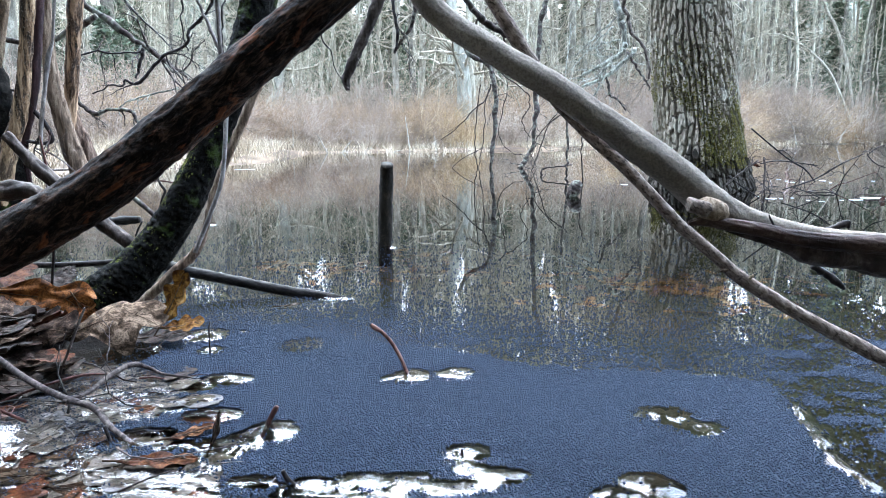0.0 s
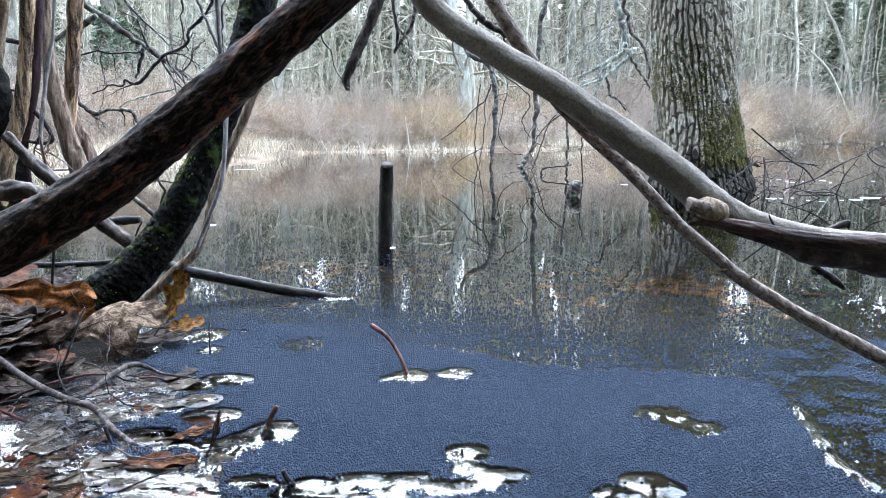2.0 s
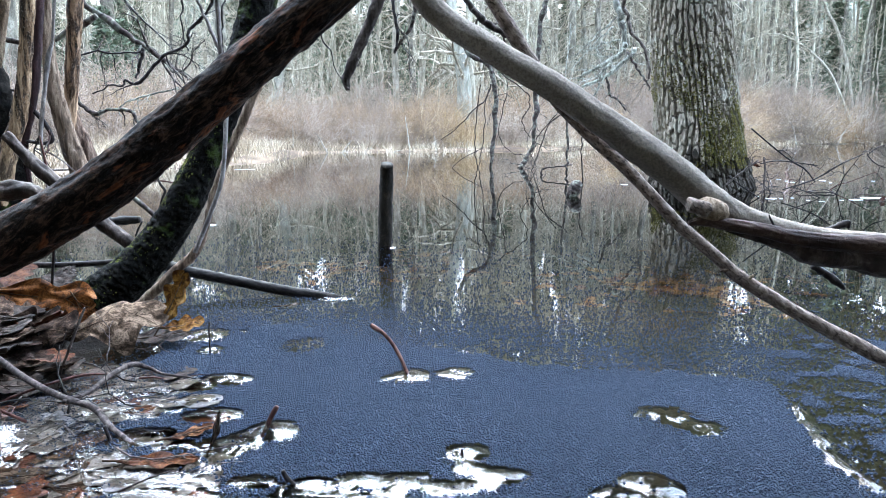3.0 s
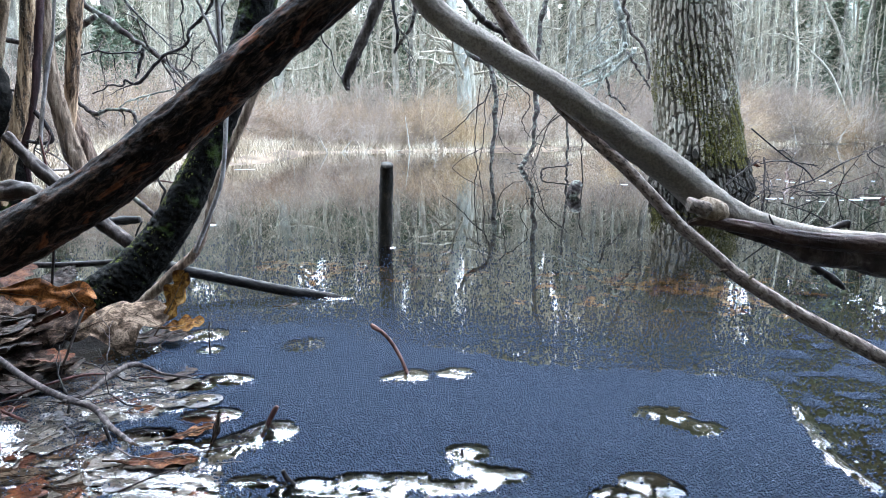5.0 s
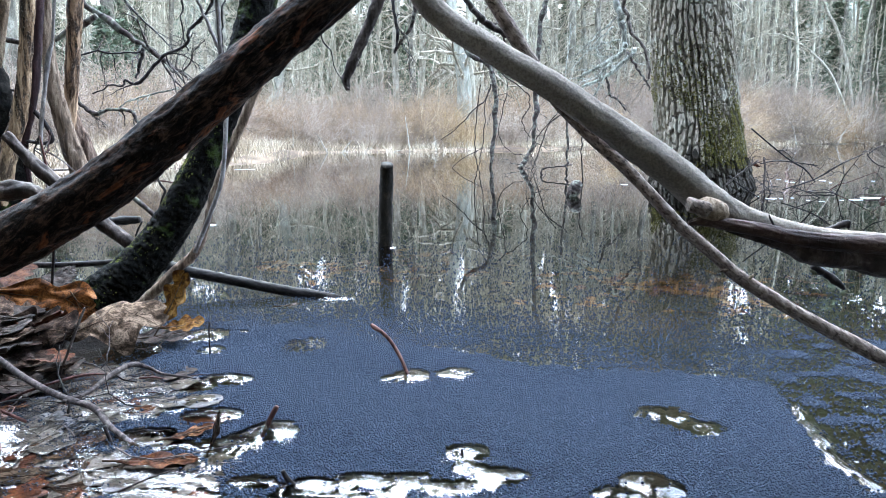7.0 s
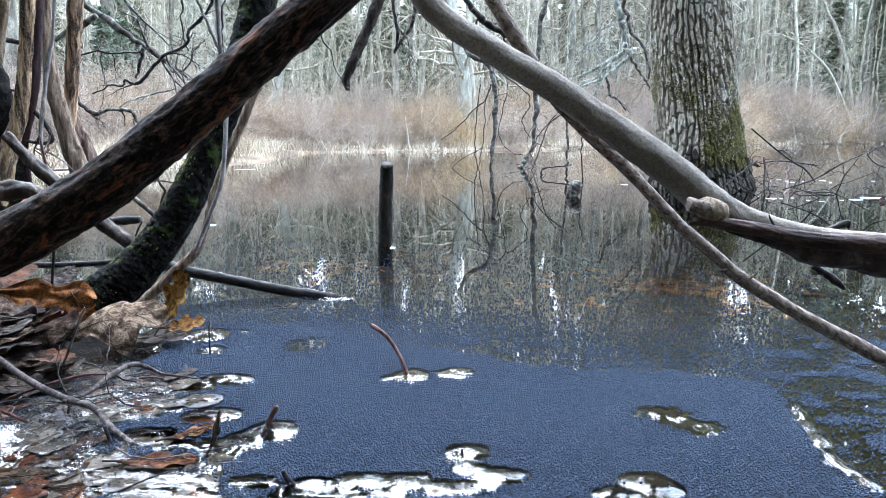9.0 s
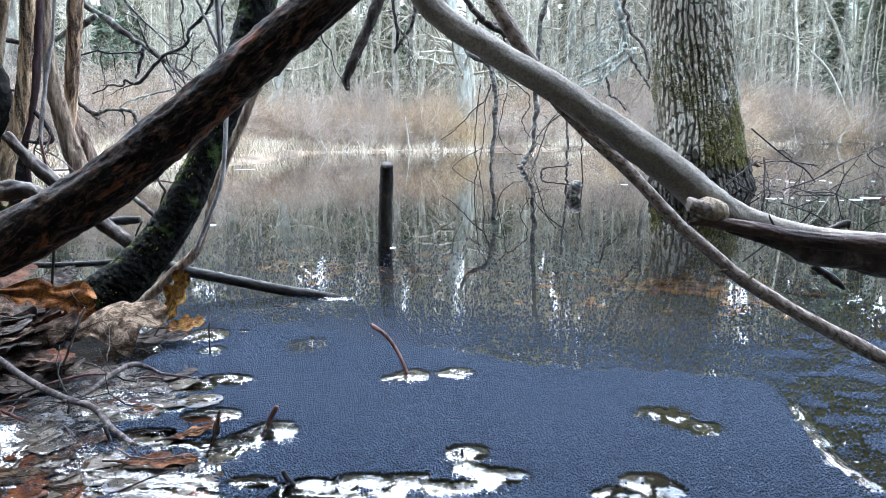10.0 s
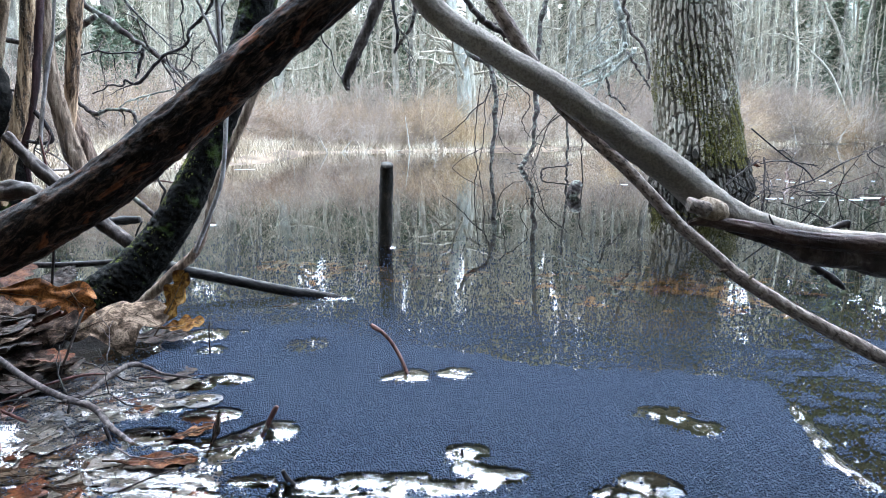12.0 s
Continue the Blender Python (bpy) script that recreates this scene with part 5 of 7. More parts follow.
limb_thing("dead_twig", "thin dark upright twig under the leaning log", "branch", [(-0.5856, 1.0, 0.08362, 0.002116), (-0.5812, 1.0, 0.1137, 0.002106), (-0.578, 1.0, 0.1393, 0.002097), (-0.5774, 1.0, 0.1647, 0.001671)], TWIG_DARK, 8, 6, 0.12, 40, 103)
limb_thing("dead_twig", "thin red-brown twig beside the stems", "branch", [(-0.742, 1.3, 0.1948, 0.002154), (-0.7484, 1.3, 0.2301, 0.002145), (-0.7534, 1.3, 0.2695, 0.002134), (-0.7584, 1.3, 0.3063, 0.001593)], TWIG_RED, 8, 6, 0.12, 40, 104, [(4, 0.06, 0.0015, 0.2, 0.2)])
limb_thing("dead_twig", "pale thin twig lying behind the stems", "branch", [(-0.9929, 1.7, 0.2226, 0.002801), (-0.9577, 1.7, 0.224, 0.0028), (-0.9156, 1.7, 0.2254, 0.0028)], TWIG_PALE, 8, 6, 0.1, 40, 105)
limb_thing("dead_twig", "thin grey dead twig among the stems", "branch", [(-0.8899, 1.5, 0.2806, 0.001844), (-0.8541, 1.5, 0.2684, 0.001846), (-0.8286, 1.5, 0.2513, 0.001541), (-0.8103, 1.5, 0.2342, 0.001235)], TWIG_PALE, 8, 6, 0.1, 40, 106, [(4, 0.07, 0.0015, 0.2, 0.1)])
limb_thing("dead_twig", "short dark twig leaning on the stick", "branch", [(-0.6652, 1.5, 0.1198, 0.001876), (-0.6751, 1.5, 0.1034, 0.002192), (-0.6826, 1.5, 0.08696, 0.001882)], TWIG_DARK, 8, 6, 0.1, 40, 107)


# ---------------------------------------------------------------- far shore: bare trees, conifers, thicket, grass
def bare_tree(label, seed, height, r, bark, spread=1.0, count=26):
    rng = random.Random(seed)
    young = "sapling" in label
    t = thing("sapling" if young else "tree", (0, 0, 0), label, "sapling" if young else "tree", "understorey saplings" if young else "bare trees of the far shore")
    g = Geo()
    bx, by = rng.gauss(0, 0.03) * height, rng.gauss(0, 0.03) * height
    rows = [(0, 0, -0.3, r * 1.35)] + [(bx * (s / 8) ** 2 + rng.gauss(0, 0.06), by * (s / 8) ** 2 + rng.gauss(0, 0.06), height * s / 8 + 0.2, r * (1.08 - s / 8)) for s in range(9)]
    rows = [(a + rng.gauss(0, 0.05), b + rng.gauss(0, 0.05), c, d) for a, b, c, d in spline(rows, 3)]
    tube(g, rows, 8, 2, 0.10, 2, seed)
    part("trunk", g, bark, t)
    c = Geo()
    sp = spline(rows, 2)
    for _ in range(count):
        i = rng.randrange(int(len(sp) * 0.07), len(sp) - 2)
        z = i / len(sp)
        a = rng.uniform(0, 2 * math.pi)
        d = Vector((math.cos(a), math.sin(a), rng.uniform(0.2, 0.9))).normalized()
        L = height * rng.uniform(0.12, 0.30) * (1.15 - 0.6 * z) * spread * min(1.0, 0.4 + 1.7 * z)
        crooked(c, Vector(sp[i, :3]), d, L, max(0.009, sp[i, 3] * 0.27), rng, -0.15, 3, 2, 0, 5)
    part("crown", c, FAR_TWIG, t)
    return t


def conifer(label, seed, height):
    rng = random.Random(seed)
    t = thing("conifer", (0, 0, 0), label, "conifer", "conifers of the far shore")
    g = Geo()
    tube(g, [(0, 0, -0.3, 0.13), (0.1, 0, height * 0.2, 0.11), (-0.05, 0.1, height * 0.5, 0.08), (0, 0, height, 0.02)], 7, 4, 0.1, 2)
    part("trunk", g, FAR_BARK_DARK, t)
    c = Geo()
    for _ in range(330):
        z = height * (0.42 + 0.58 * rng.random() ** 0.9) if height > 15 else height * (0.1 + 0.9 * rng.random())
        a, reach = rng.uniform(0, 2 * math.pi), (height - z) * 0.20 + 0.5
        for s in range(5):
            q = reach * (s + rng.random()) / 5
            p = Vector((math.cos(a) * q, math.sin(a) * q, z - 0.12 * q + rng.gauss(0, 0.12)))
            for _ in range(2):
                w = rng.uniform(0.16, 0.42)
                e = Vector((rng.gauss(0, 1), rng.gauss(0, 1), rng.gauss(0, 0.5))).normalized() * w
                f = Vector((rng.gauss(0, 1), rng.gauss(0, 1), rng.gauss(0, 0.5))).normalized() * w * 0.4
                c.add([p - e, p + f, p + e, p - f - Vector((0, 0, w * 0.3))], [(0, 1, 2), (0, 2, 3)])
    part("crown", c, NEEDLES, t, smooth=False)
    return t


def shrub(seed, height, material, label):
    """A rounded mass of fine bare twigs that arch out from the root."""
    rng = random.Random(seed)
    t = Geo()
    for _ in range(150):
        a, s = rng.uniform(0, 2 * math.pi), math.acos(rng.uniform(0.12, 1.0))
        top = Vector((math.cos(a) * math.sin(s) * 0.75, math.sin(a) * math.sin(s) * 0.75, math.cos(s))) * height * rng.uniform(0.8, 1.03)
        p = Vector((rng.gauss(0, 0.16) + top.x * 0.35, rng.gauss(0, 0.16) + top.y * 0.35, -0.05))
        d = (top - p) + Vector((0, 0, 0.35 * height))
        crooked(t, p, d.normalized(), (top - p).length, 0.006, rng, 0.15, 3, 2, 0, 5)
    return tagged(part("shrub", t, material), label, "shrub", "shrubs of the far shore")


def land(x, y):
    return float(ground_height(np.array([x]), np.array([y]))[0])


def far_shore():
    rng = random.Random(11)
    kinds = [bare_tree("tall bare tree with pale grey bark", 100 + s, h, r, b, 1.0, 54) for s, (h, r, b) in enumerate(
        [(20, 0.09, FAR_BARK), (17, 0.065, FAR_BARK), (22, 0.12, FAR_BARK_DARK), (15, 0.05, FAR_BARK), (19, 0.085, FAR_BARK_DARK), (13, 0.05, BIRCH)])]
    used = set()

    def put(src, x, y, turn, size=1.0):
        m = pose(x, y, land(x, y), 0, 0, turn)
        if src not in used:
            used.add(src)
            src.matrix_basis = m
            return src
        ob = copy_thing(src, m)
        ob.scale = (size, size, size)
        return ob

    spots = []
    while len(spots) < 235:
        y = rng.uniform(19, 62)
        x = rng.uniform(-0.85, 0.95) * (y + 6)
        d = float(signed(np.array([x]), np.array([y]), SHORE)[0])
        if d > -3.5 or any((x - a) ** 2 + (y - b) ** 2 < 1.0 for a, b in spots):
            continue
        spots.append((x, y))
    for i, (x, y) in enumerate(spots):
        put(kinds[rng.choice((0, 0, 1, 1, 2, 3, 3, 4, 5))] if i >= 6 else kinds[i], x, y, rng.uniform(0, 360))
    # unseen trees added on the pond's other sides, which water and wet leaves mirror
    for i in range(46):
        a = rng.uniform(100, 440)
        x, y = 14 * math.cos(radians(a)) * rng.uniform(0.9, 2.0), 14 * math.sin(radians(a)) * rng.uniform(0.9, 2.0)
        if float(signed(np.array([x]), np.array([y]), SHORE)[0]) < -1.5 and not (y > 0 and abs(x) < 0.8 * y + 2):
            put(kinds[rng.randrange(6)], x, y, rng.uniform(0, 360))
    young = [bare_tree("slender bare sapling of the understorey", 150 + s, h, 0.035, FAR_BARK, 1.5, 30) for s, h in enumerate((5, 6.5, 8))]
    n = 0
    while n < 270:
        y = rng.uniform(17, 52)
        x = rng.uniform(-0.85, 0.95) * (y + 4)
        if float(signed(np.array([x]), np.array([y]), SHORE)[0]) < -3:
            put(young[n % 3], x, y, rng.uniform(0, 360))
            n += 1
    firs = [conifer("dull green conifer among bare trees, many added to block sky", 300 + s, h) for s, h in enumerate((24, 21, 12))]
    n = 0
    while n < 34:
        y = rng.uniform(40, 76)
        x = rng.uniform(-0.5, 0.9) * y
        if float(signed(np.array([x]), np.array([y]), SHORE)[0]) > -8:
            continue
        put(firs[rng.choice((0, 0, 0, 1, 1, 1, 2)) if n > 2 else n], x, y, rng.uniform(0, 360), rng.uniform(0.9, 1.25))
        n += 1
    # unseen conifers added behind and beside the viewer to block skylight
    for i in range(24):
        a, r = radians(rng.uniform(150, 390)), rng.uniform(12, 30)
        x, y = r * math.cos(a), r * math.sin(a)
        if float(signed(np.array([x]), np.array([y]), SHORE)[0]) < -2 and not (y > 0 and abs(x) < 0.9 * y + 2):
            put(firs[i % 3], x, y, rng.uniform(0, 360))
    # added screen of conifers close behind the viewer, shading the near bank
    for x, y, q in ((-3.2, -2.2, 0.8), (-1.4, -3.4, 0.9), (0.6, -2.9, 0.75), (2.4, -3.0, 0.85), (4.2, -1.9, 0.9), (-5.0, -0.8, 0.9), (-4.6, -4.5, 1.1), (0.0, -5.5, 1.1), (3.6, -5.0, 1.0), (6.4, -3.5, 1.1), (-2.2, -6.5, 1.2), (-7.5, 0.5, 1.1)):
        put(firs[2], x, y, rng.uniform(0, 360), q)
    # taller trees along the eastern shore, added so crowns break up mirrored sky
    n = 0
    while n < 85:
        a, r = radians(rng.uniform(50, 88)), rng.uniform(30, 62)
        x, y = r * math.cos(a), r * math.sin(a)
        if -16 < float(signed(np.array([x]), np.array([y]), SHORE)[0]) < -4:
            put(kinds[rng.choice((0, 1, 2, 4))], x, y, rng.uniform(0, 360), rng.uniform(1.05, 1.4))
            n += 1
    n = 0
    # firs added with crowns out of view, to darken the mirrored sky
    for i in range(0, 10, 2):
        a, r = radians(53.0 + 1.5 * i), 30.0
        while not -13 < float(signed(np.array([r * math.cos(a)]), np.array([r * math.sin(a)]), SHORE)[0]) < -5 - i % 3 and r < 75:
            r += 0.5
        put(firs[i // 2 % 2], r * math.cos(a), r * math.sin(a), 67 * i, 1.12 + 0.07 * (i * 5 % 6))
    n = 0
    # more added firs to right and left, dimming the sky the water mirrors
    while n < 13:
        a, r = radians(rng.uniform(44, 62) if n < 8 else rng.uniform(104, 128)), rng.uniform(34 if n < 8 else 20, 60)
        x, y = r * math.cos(a), r * math.sin(a)
        if -13 < float(signed(np.array([x]), np.array([y]), SHORE)[0]) < -4:
            put(firs[n % 2], x, y, rng.uniform(0, 360), rng.uniform(1.2, 1.45))
            n += 1
    # young pines in the gaps of the woods
    for x, y, q in ((-7.27, 16.0, 0.24), (-8.93, 15.5, 0.26), (-8.62, 18.0, 0.28), (-8.25, 19.0, 0.26), (-12.03, 26.0, 0.42), (-13.46, 31.0, 0.50), (-13.44, 24.0, 0.45), (-2.52, 33.0, 0.62), (-3.98, 38.0, 0.80), (-1.43, 36.0, 0.70), (-5.98, 40.0, 0.80), (27.88, 50.0, 0.80), (31.95, 52.0, 0.90), (28.04, 56.0, 0.95), (2.81, 36.0, 0.60), (7.02, 40.0, 0.70), (10.28, 42.0, 0.75)):
        put(firs[2], x, y, rng.uniform(0, 360), q)
    bushes = [shrub(400 + s, h, m, w) for s, (h, m, w) in enumerate(((1.5, SHRUB_TWIG, "leafless russet-brown shrub of the shore thicket"), (1.25, SHRUB_MAUVE, "leafless mauve-grey shrub of the shore thicket"),
                                                                     (1.65, SHRUB_MAUVE, "tall leafless mauve-grey shrub of the shore"), (1.0, SHRUB_TAN, "low leafless tan shrub of the shore thicket")))]
    n = 0
    while n < 290:
        y = rng.uniform(9, 46)
        x = rng.uniform(-0.75, 0.85) * (y + 2)
        d = float(signed(np.array([x]), np.array([y]), SHORE)[0])
        if not -6.5 < d < -1.3:
            continue
        put(bushes[n % 4], x, y, rng.uniform(0, 360), min(2.6, max(1.0, 0.9 + (y - 16) / 13)) * rng.uniform(0.72, 1.18))
        n += 1


far_shore()


def pale_tree(rows, seed, label, bark):
    """A pale trunk that stands out of the woods behind the thicket."""
    rng = random.Random(seed)
    at = (rows[0][0], rows[0][1], land(rows[0][0], rows[0][1]))
    t = thing("tree", at, label, "tree", "bare trees of the far shore")
    rel = shifted(rows, at)
    g = Geo()
    tube(g, rel, 12, 8, 0.07, 3, seed)
    part("trunk", g, bark, t)
    c = Geo()
    sp = spline(rel, 6)
    for _ in range(26):
        i = rng.randrange(len(sp) // 3, len(sp) - 1)
        a = rng.uniform(0, 2 * math.pi)
        crooked(c, Vector(sp[i, :3]), Vector((math.cos(a), math.sin(a), rng.uniform(0.1, 0.8))).normalized(), rng.uniform(1.0, 3.0), sp[i, 3] * 0.3, rng, 0.0, 4, 2, 0, 4)
    part("crown", c, FAR_TWIG, t)


pale_tree([(0.4704, 20.500, 0.03466, 0.3528), (0.535, 20.500, 0.6466, 0.2842), (0.6316, 20.500, 1.383, 0.2161), (0.578, 20.500, 2.191, 0.1982), (0.4597, 20.500, 2.910, 0.1806), (0.2605, 20.500, 3.933, 0.1628), (0.09648, 20.500, 5.475, 0.1286), (-0.06298, 20.500, 8.010, 0.07873), (-0.09277, 20.500, 10.160, 0.03092)], 701, "pale leaning birch with a flared foot among the woods", BIRCH)
pale_tree([(0.9292, 21.000, 0.02819, 0.1721), (0.8865, 21.000, 1.242, 0.1364), (0.8109, 21.000, 2.401, 0.1183), (0.7693, 21.000, 3.701, 0.1003), (0.8401, 21.000, 5.601, 0.08236), (0.9298, 21.000, 8.941, 0.03206)], 702, "slim grey tree beside the leaning birch", FAR_BARK)
pale_tree([(-5.025, 21.000, 0.02819, 0.2065), (-5.006, 21.000, 1.409, 0.1532), (-4.859, 21.000, 2.565, 0.1519), (-4.749, 21.000, 3.701, 0.1338), (-4.629, 21.000, 5.601, 0.09883), (-4.382, 21.000, 9.236, 0.03198)], 703, "pale straight birch among the woods", BIRCH)
pale_tree([(27.939, 47.000, -0.07991, 0.167), (27.476, 47.000, 3.155, 0.118), (26.963, 47.000, 5.370, 0.1171), (26.083, 47.000, 7.551, 0.1045), (25.296, 47.000, 8.808, 0.0925), (24.245, 47.000, 11.465, 0.06876), (22.485, 47.000, 14.930, 0.04526)], 704, "slim grey tree leaning over the thicket", FAR_BARK)
pale_tree([(21.459, 42.000, -0.03949, 0.1066), (21.180, 42.000, 2.519, 0.08444), (21.165, 42.000, 5.158, 0.08358), (20.818, 42.000, 7.743, 0.08271), (20.520, 42.000, 12.144, 0.06097), (19.910, 42.000, 17.582, 0.03975)], 705, "slim grey tree among the woods", FAR_BARK)
pale_tree([(18.692, 44.000, 3.668, 0.03305), (18.604, 44.000, 5.935, 0.04369), (19.546, 44.000, 6.547, 0.04359), (20.761, 44.000, 6.750, 0.05009), (22.029, 44.000, 6.275, 0.05455), (23.150, 44.000, 5.526, 0.06126), (24.315, 44.000, 4.359, 0.06591), (25.608, 44.000, 1.924, 0.07762), (26.516, 44.000, -0.05566, 0.08934)][::-1], 706, "bent grey sapling arching over the thicket", FAR_BARK)
pale_tree([(-1.514, 22.000, 0.01525, 0.1082), (-1.463, 22.000, 1.462, 0.08918), (-1.518, 22.000, 2.844, 0.08827), (-1.398, 22.000, 4.199, 0.0699), (-1.446, 22.000, 6.180, 0.05164), (-1.327, 22.000, 9.352, 0.03359)], 707, "slim pale tree among the woods", FAR_BARK)
pale_tree([(-0.7031, 22.000, 0.01525, 0.1262), (-0.7135, 22.000, 1.462, 0.107), (-0.6355, 22.000, 2.844, 0.1059), (-0.6641, 22.000, 4.199, 0.08738), (-0.5853, 22.000, 6.180, 0.06885), (-0.5374, 22.000, 9.352, 0.03359)], 708, "slim pale tree among the woods", FAR_BARK)


def wooded_ridge():
    """Far wooded rise that closes the view behind the trees."""
    rng = random.Random(8)
    g = Geo()
    n = 1100
    low, high = [], []
    for i in range(n):
        a = 2 * math.pi * i / n
        r = 125 + 8 * noise.noise(Vector((math.cos(a) * 4, math.sin(a) * 4, 0)))
        x, y = r * math.cos(a), r * math.sin(a)
        low.append((x, y, -2))
        # two unseen rises added to the ridge to close gaps of mirrored sky
        sky_block = 4 * math.exp(-((math.degrees(a) - 58) / 7) ** 2) + 3.5 * math.exp(-((math.degrees(a) - 107) / 5) ** 2)
        high.append((x * 1.06, y * 1.06, 23 + sky_block + 3 * noise.noise(Vector((math.cos(a) * 9, math.sin(a) * 9, 1))) + rng.uniform(-2.2, 2.2)))
    g.add(low + high, [(i, (i + 1) % n, (i + 1) % n + n, i + n) for i in range(n)])
    tagged(part("backdrop", g, RIDGE), "distant grey-green wooded rise", "backdrop", kind="structure")


wooded_ridge()


def far_woods():
    """Thin trunks and bare twigs deep in the woods, too many to count."""
    rng = random.Random(66)
    g = Geo()
    for _ in range(620):
        y = rng.uniform(45, 105)
        x = rng.uniform(-0.8, 0.9) * y
        if y < 60 and float(signed(np.array([x]), np.array([y]), SHORE)[0]) > -14:
            continue
        h, r, z = rng.uniform(8, 22), rng.uniform(0.05, 0.16), land(x, y)
        lx, ly = rng.gauss(0, 0.05) * h, rng.gauss(0, 0.05) * h
        tube(g, [(x, y, z - 0.3, r), (x + lx * 0.2, y + ly * 0.2, z + h * 0.4, r * 0.7), (x + lx, y + ly, z + h, 0.02)], 4, 2)
        for _ in range(9):
            t = rng.uniform(0.08, 0.9)
            a = rng.uniform(0, 2 * math.pi)
            crooked(g, Vector((x + lx * t * t, y + ly * t * t, z + h * t)), Vector((math.cos(a), math.sin(a), rng.uniform(0.1, 0.9))).normalized(), rng.uniform(1.2, 3.2), 0.035, rng, -0.1, 3, 1, 0, 3)
    tagged(part("far_woods", g, DEEP_TWIG), "pale grey bare woods deep behind the shore", "woods", kind="stuff")


far_woods()


def grass_band():
    rng = np.random.RandomState(5)
    n = 190000
    y = rng.uniform(5, 45, n)
    x = rng.uniform(-0.8, 0.85, n) * (y + 1)
    d = signed(x, y, SHORE)
    clump = lattice(x, y, 0.8, 21) + 0.6 * lattice(x, y, 0.25, 22)
    keep = (d < 0.15) & (d > -2.6) & (clump > -0.5 + 0.25 * np.abs(d + 0.6))
    x, y = x[keep], y[keep]
    z = np.maximum(ground_height(x, y), -0.05)
    tuft = clump[keep]
    g = Geo()
    for i in range(len(x)):
        hgt = rng.uniform(0.10, 0.38) * (0.7 + 0.4 * tuft[i])
        a, b = rng.uniform(0, 2 * math.pi), rng.normal(0, 0.3)
        w = 0.0022 + 0.00022 * y[i]
        ux, uy = math.cos(a) * w, math.sin(a) * w
        lx, ly = rng.normal(0, 0.6) * hgt, rng.normal(0, 0.5) * hgt
        p = (x[i], y[i], z[i])
        g.add([(p[0] - ux, p[1] - uy, p[2]), (p[0] + ux, p[1] + uy, p[2]),
               (p[0] + ux * .7 + lx * .4, p[1] + uy * .7 + ly * .4, p[2] + hgt * .6), (p[0] - ux * .7 + lx * .4, p[1] - uy * .7 + ly * .4, p[2] + hgt * .6),
               (p[0] + lx, p[1] + ly, p[2] + hgt)], [(0, 1, 2, 3), (3, 2, 4)])
    tagged(part("grass", g, GRASS), "dead straw-coloured grass along the far waterline", "grass", kind="stuff")


grass_band()


# ---------------------------------------------------------------- leaves
def oak_leaf(name, label, material, length, m, lobes=4, curl=0.35, seed=0, width=0.32, crumple=0.05, group="oak leaves on the bank", depth=0.54, rib=None, into=None, slot=0):
    """A lobed, crumpled leaf with a midrib, along its own x axis."""
    rng = random.Random(seed)
    g = Geo()
    n, k = 44, 6
    rows, ph = [], rng.uniform(0, 1)
    size = {(side, i): rng.uniform(0.7, 1.15) for side in (-1, 1) for i in range(-1, lobes + 3)}
    for i in range(n + 1):
        s = i / n
        env = math.sin(math.pi * (0.03 + 0.955 * s)) ** 0.7 * (0.55 + 0.6 * s)
        for j in range(-k, k + 1):
            v = j / k
            side = -1 if v < 0 else 1
            q = lobes * s + ph + (0.12 if side > 0 else 0)
            c = 0.5 + 0.5 * math.cos(2 * math.pi * q)
            lob = 1 - depth + depth * c ** 0.7 * size[(side, int(q + 0.5))]
            half = length * width * env * lob
            wob = noise.noise(Vector((s * 3.5 + seed, v * 1.6, seed * 1.7))) + 0.5 * noise.noise(Vector((s * 9 + seed, v * 4, seed)))
            fold = curl * length * ((s - 0.45) ** 2 * 0.8 + (v * half / length) ** 2 * 2.5)
            z = fold + crumple * length * wob - 0.012 * length * math.exp(-(v * 5) ** 2)
            rows.append((length * (s + 0.16 * abs(v) * lob * width - 0.0), half * v, z))
    w = 2 * k + 1
    faces = [(i * w + j, (i + 1) * w + j, (i + 1) * w + j + 1, i * w + j + 1) for i in range(n) for j in range(w - 1)]
    if into is not None:
        into.add([m @ Vector(p) for p in rows], faces, slot)
        return None
    g.add(rows, faces)
    low = [(a, b, c - 0.0006) for a, b, c in rows]
    g.add(low, [(i * w + j + 1, (i + 1) * w + j + 1, (i + 1) * w + j, i * w + j) for i in range(n) for j in range(w - 1)])
    ob = part(name, g, material)
    stem = Geo()
    tube(stem, [(-0.16 * length, 0, rows[k][2] + 0.02 * length, 0.0011), (0, 0, rows[k][2] + 0.0006, 0.0011), (length * 0.4, 0, rows[(n * 2 // 5) * w + k][2] + 0.0008, 0.0008), (length * 0.95, 0, rows[int(n * .95) * w + k][2] + 0.0008, 0.0004)], 5, 4)
    for q in range(1, lobes + 2):
        for side in (-1, 1):
            i0 = int(n * min(0.9, (q - 0.75) / (lobes + 1)))
            i1 = min(n, i0 + n // 7)
            vein = [rows[i0 * w + k], rows[(i0 + i1) // 2 * w + k + side * 2], rows[i1 * w + k + side * 5]]
            tube(stem, [(a, b, c + 0.0004, 0.0005 - 0.00012 * j) for j, (a, b, c) in enumerate(vein)], 4, 2)
    part("midrib", stem, rib or VEIN, ob, "raised veins")
    ob.matrix_world = m
    return tagged(ob, label, "leaf", group)


